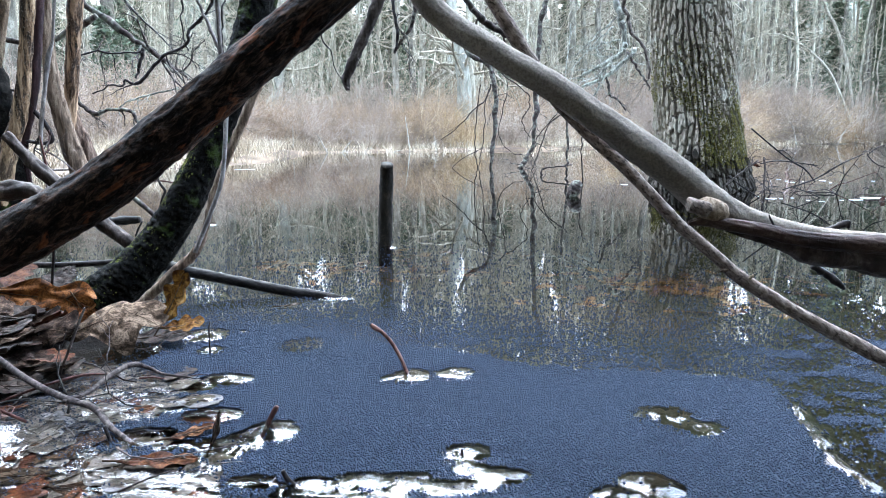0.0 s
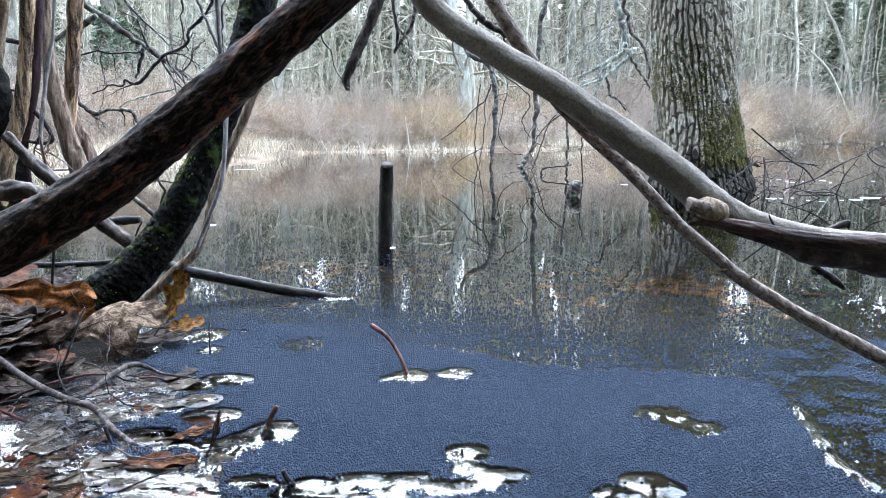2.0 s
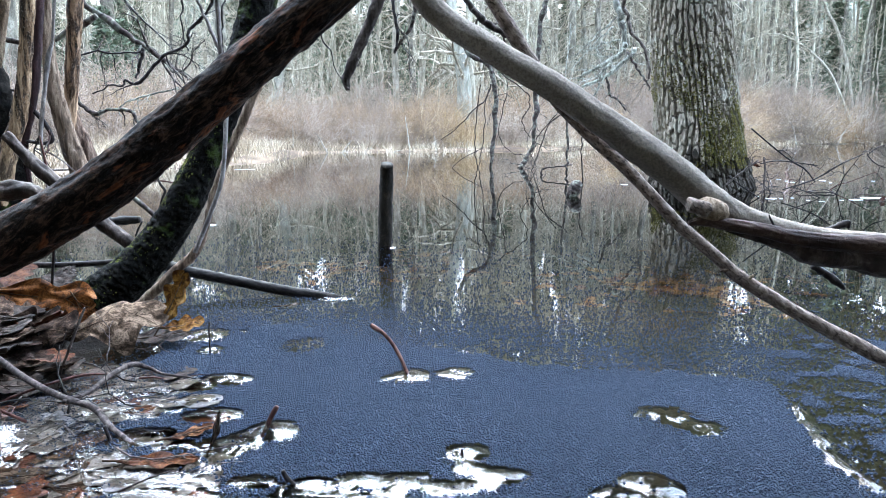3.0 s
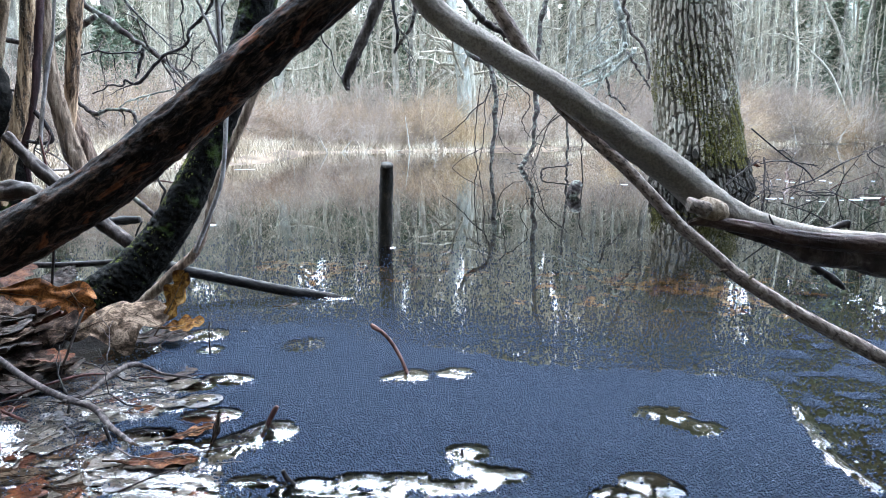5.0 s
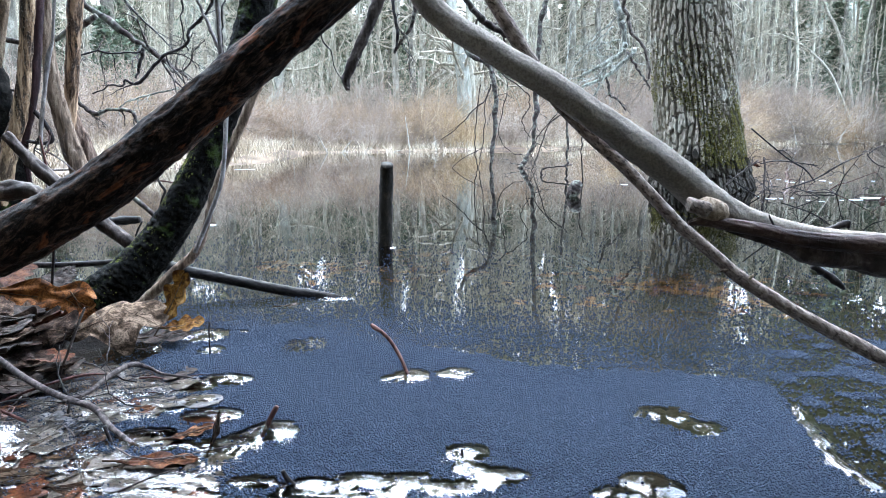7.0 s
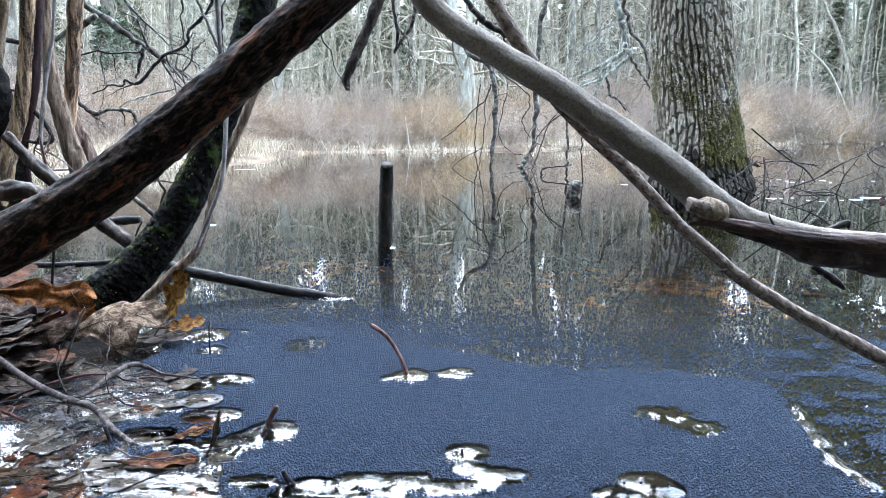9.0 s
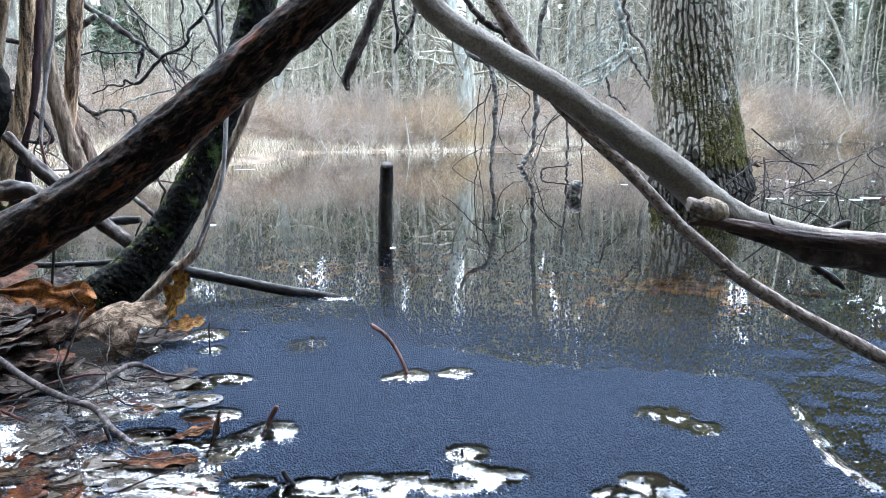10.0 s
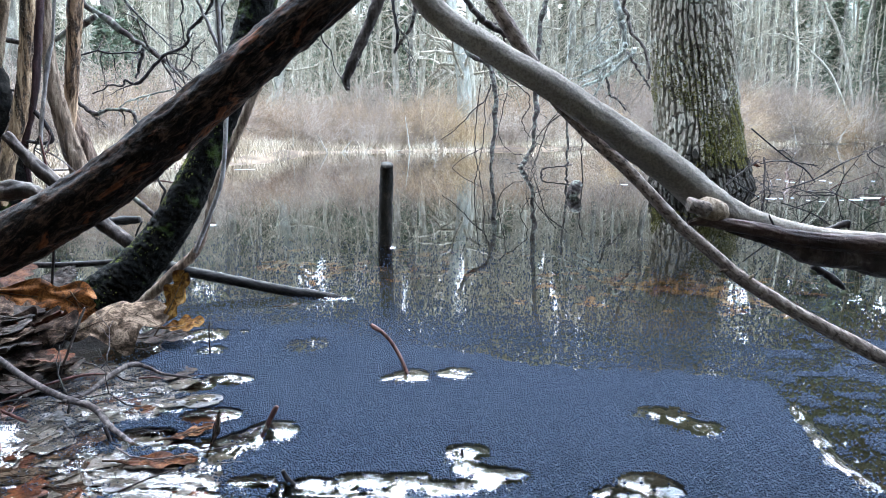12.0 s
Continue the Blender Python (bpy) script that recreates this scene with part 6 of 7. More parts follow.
oak_leaf("oak_leaf", "large curled orange-brown oak leaf leaning on the log", LEAF_ORANGE, 0.165, pose(*(-0.676, 0.98, 0.07945), 66, 6, 0), 2, 0.25, 1, 0.25)
oak_leaf("oak_leaf", "orange-brown oak leaf hanging beside the black stem", LEAF_ORANGE, 0.085, pose(*(-0.5346, 0.97, 0.06906), 70, 60, 0), 2, 0.2, 11, 0.30)
oak_leaf("oak_leaf", "pale grey-brown oak leaf tented over a dark hollow", LEAF_PALE, 0.135, pose(*(-0.530, 0.905, 0.036), 40, -14, 16), 2, -0.62, 2, 0.42, 0.035)
oak_leaf("oak_leaf", "yellow-orange oak leaf standing at the water's edge", LEAF_YELLOW, 0.09, pose(*(-0.4138, 0.97, 0.02655), 50, -62, 10), 3, 0.3, 3, 0.34)
oak_leaf("oak_leaf", "small pale tipped yellow leaf lying at the water's edge", LEAF_YELLOW, 0.062, pose(*(-0.4182, 0.98, 0.022), 38, -8, 8), 3, 0.2, 4, 0.34)
# leaf added over an inlet that mirrors the sky too brightly
oak_leaf("oak_leaf", "dark soaked leaf added to cover bright water at the edge", LEAF_DARK, 0.10, pose(-0.475, 0.957, 0.010, 8, -4, 8), 3, 0.1, 12, 0.40, 0.04)
oak_leaf("oak_leaf", "grey-brown oak leaf under the orange one", LEAF_GREY, 0.14, pose(*(-0.6384, 0.93, 0.04603), 35, 5, -10), 4, 0.3, 5, 0.36)


oak_leaf("oak_leaf", "dark pointed leaf tip standing out of the shallows", LEAF_DARK, 0.04, pose(*(-0.2312, 0.637, -0.005272), 20, -72, 20), 2, 0.2, 6, 0.24)
oak_leaf("oak_leaf", "wet russet leaf afloat in the shallows", LEAF_RUSSET, 0.075, pose(*(-0.3044, 0.5945), 0.0035, 4, -2, 2), 3, 0.05, 7, 0.22)
oak_leaf("oak_leaf", "wet russet leaf afloat beside a twig", LEAF_RUSSET, 0.05, pose(*(-0.2785, 0.641), 0.003, 8, -6, 30), 3, 0.1, 8, 0.26)
oak_leaf("oak_leaf", "small floating brown leaf near the fallen stick", LEAF_DARK, 0.04, pose(*(-0.2988, 1.194), 0.002, 4, -3, 15), 3, 0.1, 9, 0.28)


def litter():
    rng = random.Random(31)
    kinds = [(LEAF_WET, "glossy soaked grey oak leaf lying in the shallows"), (LEAF_DARK, "dark brown soaked leaf lying on the bank"),
             (LEAF_RUSSET, "wet russet leaf lying in the shallows"), (LEAF_GREY, "pale grey-brown leaf lying on the bank")]
    # (count, x range, y range, on the bank): the bank at large, the bank by the log, the shallows
    rest = Geo()
    for count, single, (x0, x1), (y0, y1), dry in ((110, 40, (-1.1, -0.4), (0.8, 1.4), True), (120, 90, (-0.72, -0.40), (0.70, 0.93), True), (320, 165, (-0.70, -0.15), (0.46, 0.90), False)):
        n = 0
        while n < count:
            x, y = rng.uniform(x0, x1), rng.uniform(y0, y1)
            p = np.array([x]), np.array([y])
            d, leafy = float(signed(*p, SHORE)[0]), float(signed(*p, LEAFY)[0])
            if (dry and not -0.35 < d < 0.02) or (not dry and (leafy < 0.03 or d < 0)) or math.hypot(x - HOLLOW[0], y - HOLLOW[1]) < 0.085:
                continue
            m, label = rng.choices(kinds, (0, 6, 2.2, 3.0) if dry else (13, 3, 2.5, 1.5))[0]
            if dry:
                z = land(x, y) + 0.003 + 0.010 * rng.random()
            else:
                z = rng.uniform(-0.010, -0.0025)
            tilt, crumple, curl = (9, rng.uniform(0.03, 0.08), rng.uniform(0.0, 0.3)) if dry else (2, rng.uniform(0.012, 0.028), rng.uniform(0.0, 0.05))
            oak_leaf("fallen_leaf", label, m, rng.uniform(0.04, 0.11), pose(x, y, z, rng.gauss(0, tilt), rng.gauss(0, tilt), rng.uniform(0, 360)), rng.choice((2, 3, 4, 4)), curl, 40 + n, rng.uniform(0.30, 0.42), crumple, "leaf litter on the bank", rng.choice((0.2, 0.35, 0.5)), m, None if n < single else rest, [k[0] for k in kinds].index(m))
            n += 1
    tagged(part("leaf_litter", rest, [k[0] for k in kinds]), "soaked brown and grey oak leaves heaped on the bank", "leaf litter", kind="stuff")


litter()


def sunken_leaves():
    rng = random.Random(61)
    spots = [((0.80, 2.12), 0.20, 0.17, 110), ((-0.21, 2.45), 0.20, 0.20, 50), ((0.25, 2.4), 0.5, 0.3, 40)]
    for (cx, cy), sx, sy, count in spots:
        for _ in range(count):
            x, y = cx + rng.gauss(0, sx), cy + rng.gauss(0, sy)
            oak_leaf("sunken_leaf", "orange-brown leaf sunk on the pond bed", rng.choice((LEAF_SUNK, LEAF_SUNK, LEAF_SUNK, LEAF_ORANGE)), rng.uniform(0.05, 0.09), pose(x, y, land(x, y) + 0.006, rng.gauss(0, 5), rng.gauss(0, 5), rng.uniform(0, 360)), 4, 0.05, 600 + rng.randrange(99), 0.36, 0.03, "leaves on the pond bed")


sunken_leaves()


def debris():
    """Short broken twigs strewn over the leaf litter."""
    rng = random.Random(62)
    n = 0
    while n < 34:
        x, y = rng.uniform(-0.85, -0.27), rng.uniform(0.5, 1.15)
        p = np.array([x]), np.array([y])
        if float(signed(*p, SHORE)[0]) > 0 and float(signed(*p, LEAFY)[0]) < 0:
            continue
        z = max(land(x, y), 0.0) + 0.009
        t = thing("twig", (x, y, z), rng.choice(("short broken dark twig on the wet leaves", "thin grey-brown twig on the wet leaves")), "twig", "twigs on the bank")
        g = Geo()
        a = rng.uniform(0, 2 * math.pi)
        crooked(g, Vector((0, 0, 0)), Vector((math.cos(a), math.sin(a), rng.uniform(-0.05, 0.12))).normalized(), rng.uniform(0.05, 0.16), rng.uniform(0.0008, 0.002), rng, 0.12, 6, 1)
        part("stalk", g, rng.choice((TWIG_DARK, TWIG_GREY, TWIG_RED, TWIG_GREY)), t)
        n += 1


debris()


# ---------------------------------------------------------------- twigs on the bank and in the swarm
def twig(label, rows, material, sides=8, seed=0):
    rows = [(*p[:3], p[3] * 0.66) for p in rows]
    return limb_thing("twig", label, "twig", rows, material, sides, 7, 0.10, 120, seed, part_name="stalk")


twig("red-brown twig poking out of the springtail mat", [(-0.03136, 0.82, -0.01944, 0.002851), (-0.04504, 0.84, 0.0002137, 0.003632), (-0.05418, 0.85, 0.01882, 0.003661), (-0.06788, 0.86, 0.03853, 0.003689), (-0.07996, 0.865, 0.05004, 0.003702), (-0.09, 0.87, 0.05474, 0.005207), (-0.0946, 0.872, 0.05879, 0.00298)], TWIG_RED, 10, 60)
twig("short red-brown twig poking out of the mat", [(-0.1992, 0.688, -0.0252, 0.002422), (-0.1907, 0.688, -0.009175, 0.003621), (-0.1841, 0.688, 0.005474, 0.00421), (-0.1782, 0.688, 0.01624, 0.004501), (-0.1757, 0.688, 0.02003, 0.002998)], TWIG_RED, 10, 61)
twig("short dark twig at the edge of the mat", [(-0.1242, 0.558, -0.007047, 0.004472), (-0.129, 0.558, -0.001714, 0.003969), (-0.1357, 0.558, 0.004666, 0.003962), (-0.1403, 0.558, 0.01367, 0.002965)], TWIG_DARK, 10, 62)
twig("tiny stub breaking the water", [(0.01895, 0.612, -0.00999, 0.002707), (0.01783, 0.612, -0.001912, 0.002702), (0.01833, 0.612, 0.007856, 0.002156)], TWIG_DARK, 8, 63)
twig("tiny upright stem in the shallows", [(-0.3298, 0.93, -0.003486, 0.001601), (-0.3295, 0.93, 0.01724, 0.001596), (-0.3292, 0.93, 0.03783, 0.00159), (-0.3271, 0.93, 0.04603, 0.001191)], TWIG_DARK, 6, 64)
twig("long grey-brown twig lying over the wet leaves", [(-0.5659, 0.8, 0.05321, 0.006181), (-0.527, 0.78, 0.03987, 0.00605), (-0.4673, 0.74, 0.02787, 0.00577), (-0.4161, 0.71, 0.02147, 0.005556), (-0.3724, 0.69, 0.01732, 0.005414), (-0.3431, 0.665, 0.007329, 0.00466), (-0.322, 0.65, 0.001857, 0.003996), (-0.3056, 0.638, -0.002764, 0.003932)], TWIG_GREY, 12, 65)
twig("grey twig forking over the wet leaves", [(-0.4108, 0.7, 0.01963, 0.003657), (-0.3934, 0.72, 0.0228, 0.003752), (-0.3872, 0.76, 0.02808, 0.004602), (-0.3741, 0.79, 0.03158, 0.00477), (-0.3585, 0.8, 0.02314, 0.003454), (-0.3417, 0.8, 0.01593, 0.002767), (-0.3131, 0.815, 0.00619, 0.002116)], TWIG_GREY, 10, 66)
twig("thin dark red twig lying on the leaves", [(-0.5254, 0.74, -0.005205, 0.002582), (-0.4783, 0.74, 0.01442, 0.002571), (-0.4385, 0.74, 0.02787, 0.002564), (-0.4058, 0.74, 0.0359, 0.00256), (-0.3801, 0.74, 0.03724, 0.00128)], TWIG_RED, 8, 67)
twig("pale speckled twig leaning on the leaves", [(-0.4797, 0.8, -0.02628, 0.002789), (-0.4709, 0.8, 0.01015, 0.00277), (-0.4587, 0.8, 0.03894, 0.002755), (-0.4432, 0.8, 0.07448, 0.002736), (-0.4316, 0.8, 0.09907, 0.002042)], TWIG_GREY, 8, 68)
twig("dark twig pointing into the shallows", [(-0.3384, 0.645, 0.01613, 0.002825), (-0.333, 0.645, -0.001865, 0.002837), (-0.3204, 0.63, -0.01079, 0.002225)], TWIG_DARK, 8, 69)
twig("thin grey twig at the water's edge", [(-0.2971, 0.62, 0.004037, 0.002184), (-0.3064, 0.62, -0.0117, 0.002193), (-0.3214, 0.62, -0.02815, 0.002201), (-0.3451, 0.62, -0.04889, 0.002212)], TWIG_GREY, 8, 70)


# ---------------------------------------------------------------- springtails
MAT_EDGE = [(-0.4108, 0.5198), (0.407, 0.4949), (0.3885, 0.5198), (0.3645, 0.549), (0.3668, 0.5825), (0.3683, 0.6081), (0.3727, 0.641), (0.3812, 0.6788), (0.3915, 0.7225), (0.3989, 0.7701), (0.4047, 0.8078), (0.3716, 0.8322), (0.3046, 0.847), (0.2336, 0.8557), (0.1613, 0.8646), (0.08947, 0.8948), (0.0291, 0.9399), (-0.01982, 0.9614), (-0.07805, 0.9669), (-0.1219, 0.9867), (-0.1704, 1.026), (-0.2584, 1.064), (-0.3292, 1.058), (-0.3468, 1.001), (-0.3739, 0.9587), (-0.3929, 0.9143), (-0.3773, 0.8492), (-0.3655, 0.7885), (-0.3667, 0.7194), (-0.3571, 0.6745), (-0.3039, 0.6223), (-0.2158, 0.6047), (-0.1932, 0.5668), (-0.1738, 0.5198)]


def tail_places():
    rng = np.random.RandomState(77)
    step = 0.0021
    gx, gy = np.meshgrid(np.arange(-1.0, 1.15, step), np.arange(0.47, 2.1, step))
    x = gx.ravel() + rng.uniform(-0.5, 0.5, gx.size) * step
    y = gy.ravel() + rng.uniform(-0.5, 0.5, gx.size) * step
    shore = signed(x, y, SHORE)
    keep = (shore > -0.05) & (np.abs(x) < 0.72 * y + 0.05)
    x, y, shore = x[keep], y[keep], shore[keep]
    ragged = 0.012 * lattice(x, y, 0.03, 31) + 0.008 * lattice(x, y, 0.009, 32)
    d = signed(x, y, MAT_EDGE) + ragged
    clump = lattice(x, y * 0.6, 0.09, 33) + 0.5 * lattice(x, y * 0.7, 0.03, 34) + 0.3 * lattice(x, y, 0.012, 35)
    out = np.clip(-d, 0, 5)
    fringe = 0.62 * np.exp(-out / 0.07) * (clump > -0.25 + out * 2.5) + 0.26 * np.exp(-out / 0.17) + 0.045 * np.exp(-out / 0.55)
    rf = np.clip((x - 0.506 * y) / 0.09 + 0.6, 0, 1) * np.clip((1.08 - y) / 0.12, 0, 1)
    patches = 0.86 * np.clip(0.5 + (lattice(x, y, 0.024, 39) + 0.3 * lattice(x, y, 0.008, 40) - 0.20 - 1.2 * np.clip(y - 0.92, 0, 1)) / 0.16, 0, 1) + 0.12
    fringe = np.where(rng.uniform(0, 1, len(x)) < rf, patches, fringe)
    dens = np.where(d > 0, 1.0, np.where((out < 0.018) & (x > 0.05), 0.35 * fringe, fringe))
    h = water_height(x, y)
    dens = np.where(h > 0.0007 + 0.0004 * lattice(x, y, 0.008, 36), 0.012, dens)
    old = (((x - OLD[0]) / 0.032) ** 2 + ((y - OLD[1]) / 0.035) ** 2) < 1 + 0.4 * lattice(x, y, 0.01, 37)
    dens = np.where(old, 0.18, dens)
    bottom = signed(x, y, LEAFY) + 0.022 * lattice(x, y, 0.024, 42) + 0.010 * lattice(x, y, 0.009, 43)
    dens = np.where(bottom > 0.008, np.where(clump > 0.3, 0.34, 0.05) * (h < 0.0012) * np.where(y < 0.62, 0.35, 1.0), dens)
    dens = np.where(shore < 0.0, dens * 0.12, dens)
    keep = rng.uniform(0, 1, len(x)) < dens
    heap = 0.0006 * (1 + lattice(x, y, 0.0070, 41)) * (d > 0.006)
    return x[keep], y[keep], (h + heap)[keep], np.where(bottom[keep] > 0.005, 0.72, np.where(dens[keep] > 0.6, 1.14, 1.28))


def lower_layer():
    """The packed springtails underneath, seen only as a dark ground between those on top."""
    step = 0.004
    gx, gy = np.meshgrid(np.arange(-0.75, 0.75, step), np.arange(0.47, 1.25, step))
    w, q = gx.shape[1], water_height(gx, gy)
    d = signed(gx, gy, MAT_EDGE) + 0.012 * lattice(gx, gy, 0.03, 31) + 0.008 * lattice(gx, gy, 0.009, 32)
    old = (((gx - OLD[0]) / 0.045) ** 2 + ((gy - OLD[1]) / 0.048) ** 2) < 1
    keep = (d > 0.008) & (q < 0.0003) & (signed(gx, gy, SHORE) > 0.012) & (signed(gx, gy, LEAFY) < -0.012) & ~old
    g = Geo()
    co = np.stack([gx, gy, q + 0.0003], -1).reshape(-1, 3)
    i = (np.arange(gx.shape[0] - 1)[:, None] * w + np.arange(w - 1)[None]).ravel()
    full = (keep[:-1, :-1] & keep[1:, :-1] & keep[:-1, 1:] & keep[1:, 1:]).ravel()
    quads = np.stack([i, i + 1, i + w + 1, i + w], -1)[full]
    used, back = np.unique(quads, return_inverse=True)
    g.add(co[used].tolist(), back.reshape(quads.shape).tolist())
    tagged(part("springtail_layer", g, INSECT), "packed lower layer of the floating springtail mat", "springtail swarm", "floating springtail mat", "stuff")


OLD = (-0.2026, 0.9669)
lower_layer()
TAIL_V = np.array([(-1.0, 0, 0.45), (-0.1, 0.72, 0.45), (-0.1, -0.72, 0.45), (-0.05, 0, 1.25), (0.95, 0, 0.5), (0, 0, -0.1)]) * 0.00145
TAIL_F = np.array([(0, 2, 3), (0, 3, 1), (4, 3, 2), (4, 1, 3), (0, 5, 2), (0, 1, 5), (4, 2, 5), (4, 5, 1)])


def tail_mesh(name, x, y, z, rng, size=1.0):
    n = len(x)
    a, s = rng.uniform(0, 2 * math.pi, n), rng.uniform(0.75, 1.25, n) * size
    v = np.empty((n, 6, 3))
    v[:, :, 0] = x[:, None] + s[:, None] * (np.cos(a)[:, None] * TAIL_V[:, 0] - np.sin(a)[:, None] * TAIL_V[:, 1])
    v[:, :, 1] = y[:, None] + s[:, None] * (np.sin(a)[:, None] * TAIL_V[:, 0] + np.cos(a)[:, None] * TAIL_V[:, 1])
    v[:, :, 2] = z[:, None] + s[:, None] * TAIL_V[:, 2] + (rng.uniform(0, 1, n) ** 2 * 0.0007)[:, None]
    f = (np.arange(n)[:, None, None] * 6 + TAIL_F[None]).reshape(-1, 3)
    me = bpy.data.meshes.new(name)
    me.vertices.add(n * 6)
    me.vertices.foreach_set("co", v.ravel())
    me.loops.add(f.size)
    me.loops.foreach_set("vertex_index", f.ravel())
    me.polygons.add(len(f))
    me.polygons.foreach_set("loop_start", np.arange(0, f.size, 3))
    me.polygons.foreach_set("loop_total", np.full(len(f), 3))
    me.polygons.foreach_set("use_smooth", np.ones(len(f), bool))
    me.materials.append(INSECT)
    me.update(calc_edges=True)
    return me


SWARMS, CRAWLERS = [], []
DRIFTS = [-0.004, 0.0, 0.0075]


def springtails():
    rng = np.random.RandomState(78)
    x, y, z, size = tail_places()
    # how far each part of the mat drifts sideways during the shot
    want = 0.0075 * np.exp(-(((x + 0.2) / 0.16) ** 2 + ((y - 0.98) / 0.10) ** 2)) - 0.004 * np.exp(-(((x - 0.42) / 0.10) ** 2 + ((y - 0.7) / 0.2) ** 2))
    want = want + rng.normal(0, 0.0012, len(x))
    klass = np.argmin(np.abs(want[:, None] - np.array(DRIFTS)[None]), 1)
    sub = rng.randint(0, 8, len(x))
    for k in range(len(DRIFTS)):
        for s in range(8):
            pick = (klass == k) & (sub == s)
            if pick.sum() < 3:
                continue
            ob = new("springtail_swarm", tail_mesh("springtail_swarm", x[pick], y[pick], z[pick], rng, size[pick]))
            tagged(ob, "slate-blue springtails crowded in a floating mat on the water", "springtail swarm", "floating springtail mat", "stuff")
            SWARMS.append((ob, DRIFTS[k]))
    one = tail_mesh("springtail", np.zeros(1), np.zeros(1), np.zeros(1), rng, 1.45)
    far = np.flatnonzero((y > 1.05) | ((x > 0.45) & (y < 0.95)))
    for i in rng.choice(far, 160, replace=False):
        ob = tagged(new("springtail", one), "single dark springtail crawling on the water", "springtail", "crawling springtails")
        CRAWLERS.append((ob, x[i], y[i], z[i]))
    print("springtails", len(x))


springtails()


# a flat white sheet laid on the water as a painted glint
def ice_patch(at, wide, deep, seed):
    rng = random.Random(seed)
    g = Geo()
    n = 22
    top, low = [], []
    for i in range(n):
        a = 2 * math.pi * i / n
        r = rng.uniform(0.55, 1.1)
        top.append((wide * r * math.cos(a), deep * r * math.sin(a), 0.0025))
        low.append((wide * r * math.cos(a), deep * r * math.sin(a), -0.002))
    g.add(top + low, [tuple(range(n))] + [(i + n, (i + 1) % n + n, (i + 1) % n, i) for i in range(n)])
    ob = part("ice_patch", g, GLINT, smooth=False)
    ob.location = (at[0], at[1], 0.0)
    tagged(ob, "thin white patch painted as a glint on the water by the tree", "ice", "ice patches")


GLINTS = [((2.507, 5.113), 0.02, 0.02), ((2.464, 4.907), 0.012, 0.02), ((2.543, 4.841), 0.02, 0.02), ((2.673, 4.716), 0.014, 0.015), ((2.826, 4.778), 0.02, 0.012), ((3.083, 4.907), 0.016, 0.02), ((1.656, 3.595), 0.014, 0.012), ((1.714, 3.457), 0.012, 0.012), ((1.789, 3.491), 0.012, 0.012), ((1.801, 3.361), 0.012, 0.012), ((1.837, 3.300), 0.02, 0.010), ((1.968, 3.361), 0.016, 0.012)]
for i, (a, w, d) in enumerate(GLINTS + [((1.204, 4.540), 0.035, 0.05), ((2.202, 3.491), 0.10, 0.05), ((2.057, 3.393), 0.05, 0.03), ((1.666, 3.457), 0.035, 0.025), ((2.756, 4.974), 0.03, 0.05), ((2.431, 4.778), 0.03, 0.03), ((-0.8124, 2.380), 0.022, 0.02), ((-1.992, 6.833), 0.16, 0.03)]):
    ice_patch(a, w * 0.75, d * 0.75, i)


limb_thing("wood_chunk", "small weathered chunk of wood standing in the pond", "wood chunk",
           [(0.6627, 3.6, -0.01235, 0.01194), (0.6741, 3.6, 0.005569, 0.02386), (0.6913, 3.6, 0.02941, 0.03278), (0.7024, 3.6, 0.0532, 0.03274), (0.7138, 3.6, 0.07101, 0.02379), (0.7193, 3.6, 0.08287, 0.008917)], LICHEN_BOUGH, 18, 8, 0.3, 60, 77)



# brush at the foot of the tree
def brush():
    rng = random.Random(90)
    cx, cy = (2.001, 4.127)
    for i in range(44):
        t = thing("brush_stick", (cx + rng.gauss(0, 0.24), cy + rng.gauss(0, 0.25), 0.0), "thin dark stick in the brush round the tree's foot", "stick", "brush by the tree")
        g = Geo()
        a, e = rng.uniform(0, 2 * math.pi), rng.uniform(0.0, 0.45)
        crooked(g, Vector((0, 0, -0.02)), Vector((math.cos(a), math.sin(a) * 0.6, e)).normalized(), rng.uniform(0.2, 0.55), 0.0038, rng, 0.5, 5, 2)
        part("stalk", g, rng.choice((TWIG_DARK, TWIG_DARK, TWIG_RED, TWIG_GREY)), t)


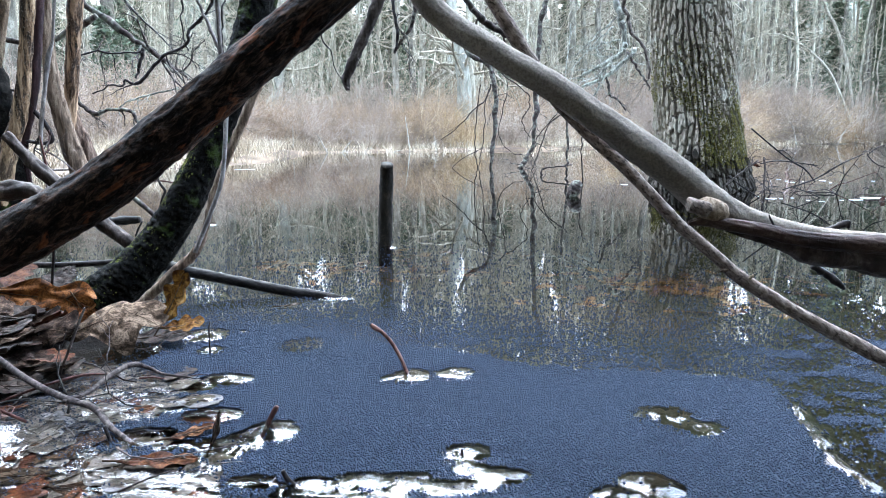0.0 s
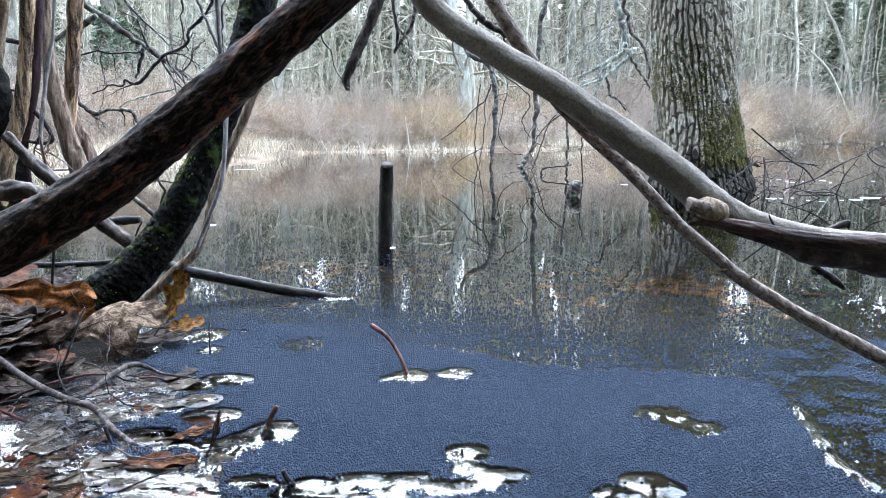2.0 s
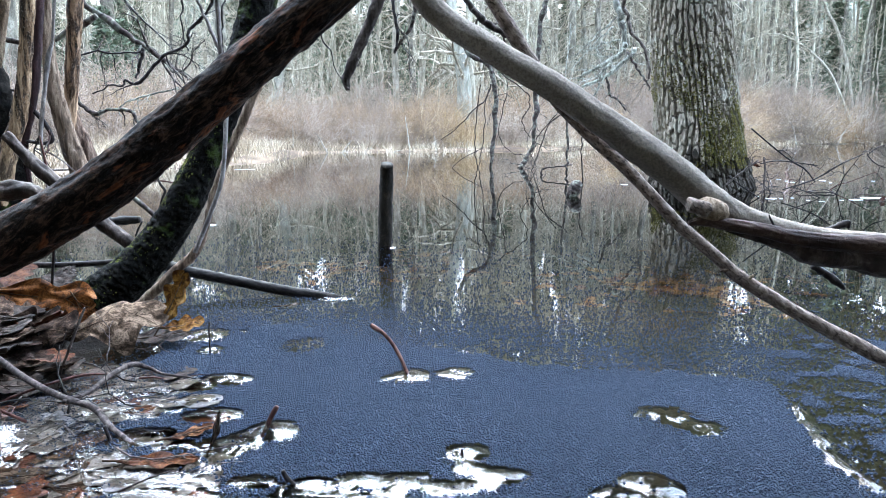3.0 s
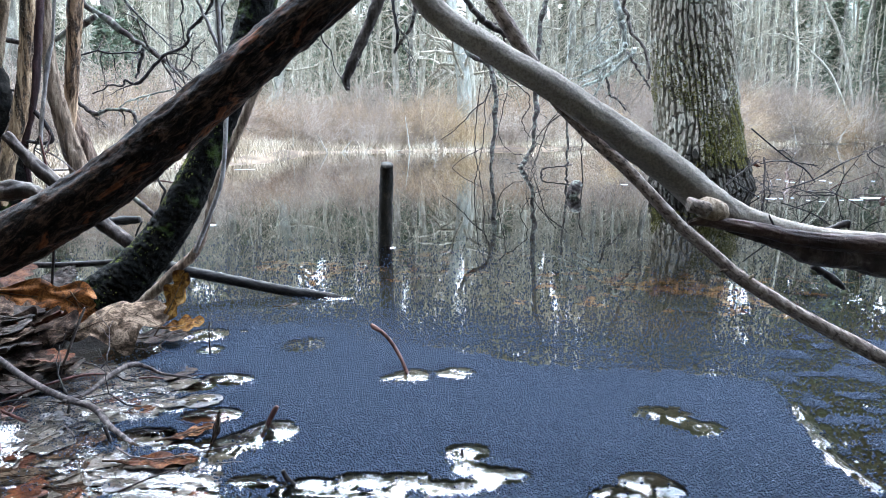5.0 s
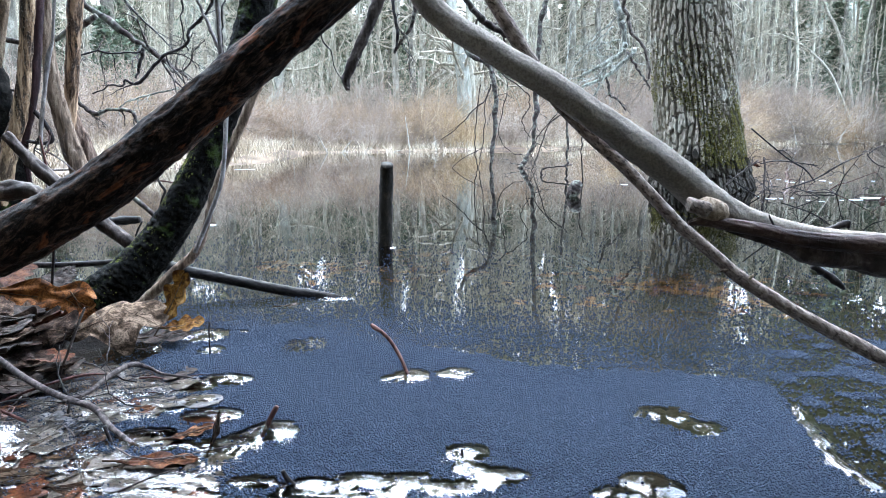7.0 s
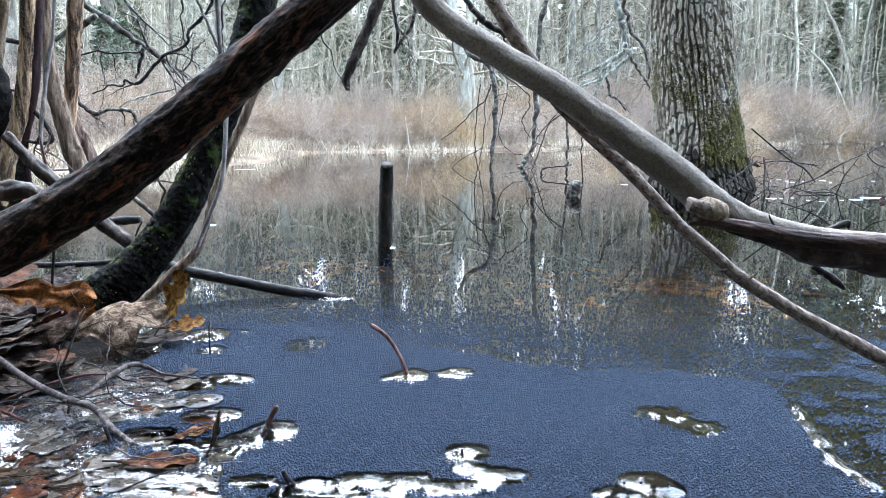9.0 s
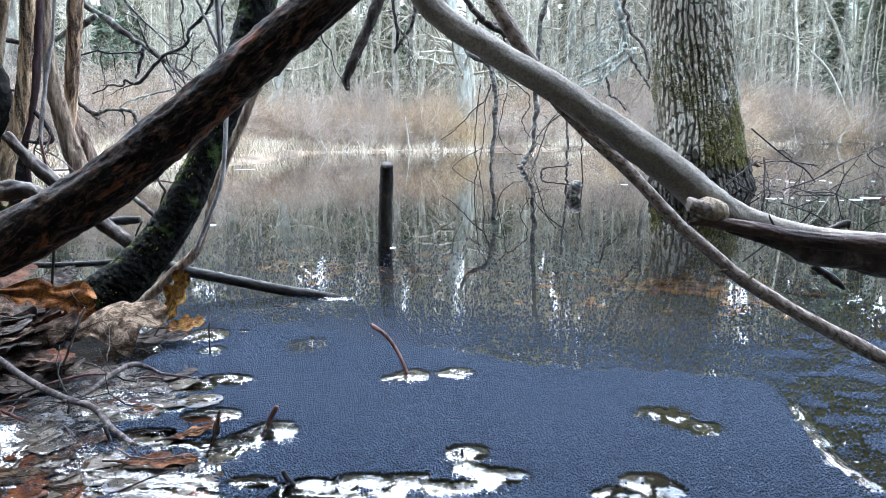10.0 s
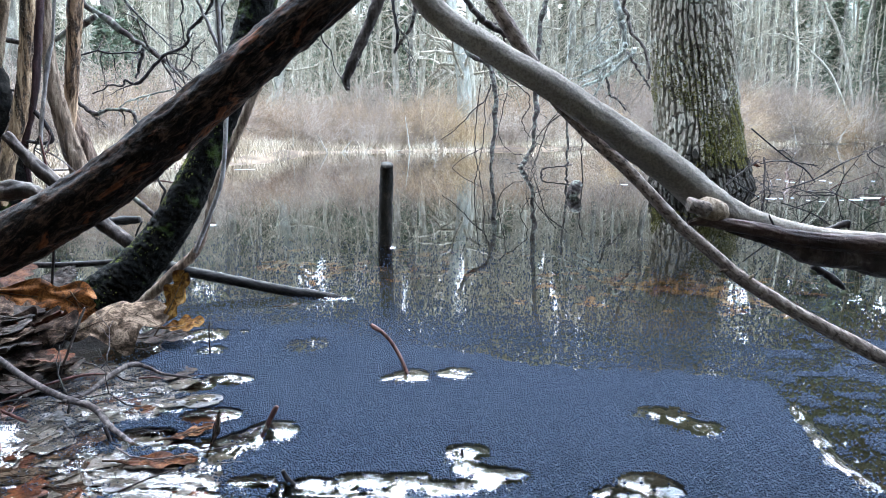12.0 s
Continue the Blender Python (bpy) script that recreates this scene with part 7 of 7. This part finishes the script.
brush()
for i, rows in enumerate(([(1.604, 3.600, 0.3522, 0.008811), (1.729, 3.600, 0.2534, 0.00885), (1.823, 3.600, 0.1861, 0.008877), (1.900, 3.600, 0.142, 0.008894), (1.956, 3.600, 0.07692, 0.007433)], [(1.790, 3.600, 0.03534, 0.007447), (1.921, 3.600, 0.07692, 0.00892), (2.006, 3.600, 0.1184, 0.008903), (2.090, 3.600, 0.1714, 0.007402), (2.204, 3.600, 0.2242, 0.005908)],
                          [(1.684, 3.650, 0.1696, 0.007505), (1.788, 3.650, 0.1845, 0.0075), (1.985, 3.650, 0.1607, 0.006006)], [(1.702, 3.650, 0.2053, 0.01049), (1.713, 3.650, 0.1398, 0.01202), (1.714, 3.650, 0.04975, 0.01207), (1.725, 3.650, -0.01671, 0.00908)], [(1.441, 3.500, 0.06004, 0.008681), (1.479, 3.500, 0.09464, 0.008668), (1.545, 3.500, 0.1463, 0.01009), (1.605, 3.500, 0.1921, 0.008629)],
                          [(1.455, 3.500, 0.1119, 0.007217), (1.552, 3.500, 0.04558, 0.007239), (1.643, 3.500, -0.01241, 0.007258)], [(1.783, 3.500, 0.06004, 0.005787), (1.902, 3.500, 0.01662, 0.005799), (2.054, 3.500, -0.06195, 0.00582)], [(2.281, 3.700, 0.2131, 0.006074), (2.329, 3.700, 0.2521, 0.006064), (2.440, 3.700, 0.288, 0.006054)], [(2.281, 3.700, 0.2131, 0.006074), (2.331, 3.700, 0.1678, 0.006086), (2.410, 3.700, 0.1376, 0.006094)])):
    rows = [(*p[:3], p[3] * 0.48) for p in rows]
    limb_thing("brush_stick", "thin bare stick in the brush round the tree's foot", "stick", rows, TWIG_GREY if i in (3, 4) else TWIG_DARK, 7, 6, 0.12, 40, 800 + i, [(3, 0.16, 0.004, 0.3, 0.1)], part_name="stalk")


# bleached dead stalks and branches along the far waterline
BLEACHED = plain_bark("bleached_dead_stalk", (0.17, 0.15, 0.12), (0.33, 0.30, 0.245), (0.50, 0.46, 0.385), 20, 0.9, 0.002)
for i, rows in enumerate((
        [(-3.179, 14.6, -0.1262, 0.02399), (-3.168, 14.6, 0.1939, 0.02092), (-3.166, 14.6, 0.5704, 0.01488)],
        [(-0.7618, 16.0, -0.0889, 0.02627), (-0.8106, 16.0, 0.3775, 0.02288), (-0.8722, 16.0, 0.8013, 0.01953)],
        [(-2.419, 14.8, -0.1079, 0.02431), (-2.535, 14.8, 0.1085, 0.03032), (-2.685, 14.8, 0.3717, 0.02419), (-2.756, 14.8, 0.4194, 0.01209)],
        [(-2.251, 14.9, -0.08642, 0.02447), (-2.1, 14.9, 0.1072, 0.02442), (-1.974, 14.9, 0.276, 0.01828)],
        [(-1.797, 15.2, -0.0942, 0.01872), (-1.67, 15.2, 0.05405, 0.01869), (-1.52, 15.2, 0.1034, 0.01246)],
        [(-3.301, 14.4, -0.1321, 0.02366), (-3.426, 14.4, 0.02023, 0.02362), (-3.587, 14.4, 0.1137, 0.0177)],
        [(-2.793, 14.4, -0.1438, 0.01775), (-2.884, 14.4, -0.05001, 0.01773), (-3.026, 14.4, -0.02659, 0.01182)],
        [(-1.204, 15.6, -0.07918, 0.01921), (-1.075, 15.6, 0.02225, 0.01919), (-0.9209, 15.6, 0.04758, 0.01279)],
        [(-0.1896, 16.5, -0.1011, 0.02032), (-0.1622, 16.5, 0.08654, 0.02028), (-0.2157, 16.5, 0.38, 0.01348)],
        [(12.31, 24.0, -0.01048, 0.0295), (12.19, 24.0, 0.513, 0.0294), (12.0, 24.0, 0.8983, 0.01955)],
        [(14.26, 25.0, -0.02342, 0.03073), (14.42, 25.0, 0.4212, 0.03064), (14.67, 25.0, 0.783, 0.02038)])):
    rows = [(*p[:3], p[3] * 0.5) for p in rows]
    limb_thing("dead_stalk", "bleached dead stalk standing at the far waterline", "stalk", rows, BLEACHED, 6, 4, 0.1, 10, 300 + i, [(2, 0.25, 0.008, 0.0, 0.3)] if i in (2, 3, 5) else None, part_name="stalk")
for at, turn in (((2.114, 3.3, 0.00272), 30), ((1.658, 3.7, 0.08293), 80), ((1.712, 3.7, 0.1497), 140)):
    oak_leaf("oak_leaf", "small dark red leaf caught in the brush", LEAF_RUSSET, 0.05, pose(*at, 60, -20, turn), 3, 0.2, 15, 0.34)


# ---------------------------------------------------------------- movement
def motions():
    rng = random.Random(500)
    times = [i * 0.5 for i in range(25)]
    for ob, drift in SWARMS:
        ax, ay = rng.uniform(0.0003, 0.0009), rng.uniform(0.0003, 0.0009)
        px, py, wx, wy = rng.uniform(0, 6.3), rng.uniform(0, 6.3), rng.uniform(1.2, 3.0), rng.uniform(1.2, 3.0)
        walk(ob, [(t, pose(drift * (t / 12 - 0.5) + ax * math.sin(wx * t + px), ay * math.sin(wy * t + py), 0)) for t in times])
    for ob, x, y, z in CRAWLERS:
        a, rows = rng.uniform(0, 360), []
        for t in times:
            rows.append((t, pose(x, y, z + 0.0003, 0, 0, a)))
            a += rng.gauss(0, 14)
            v = rng.choice((0.0, 0.0008, 0.0016))
            x, y = x + v * math.cos(radians(a)), y + v * math.sin(radians(a))
        walk(ob, rows)


motions()
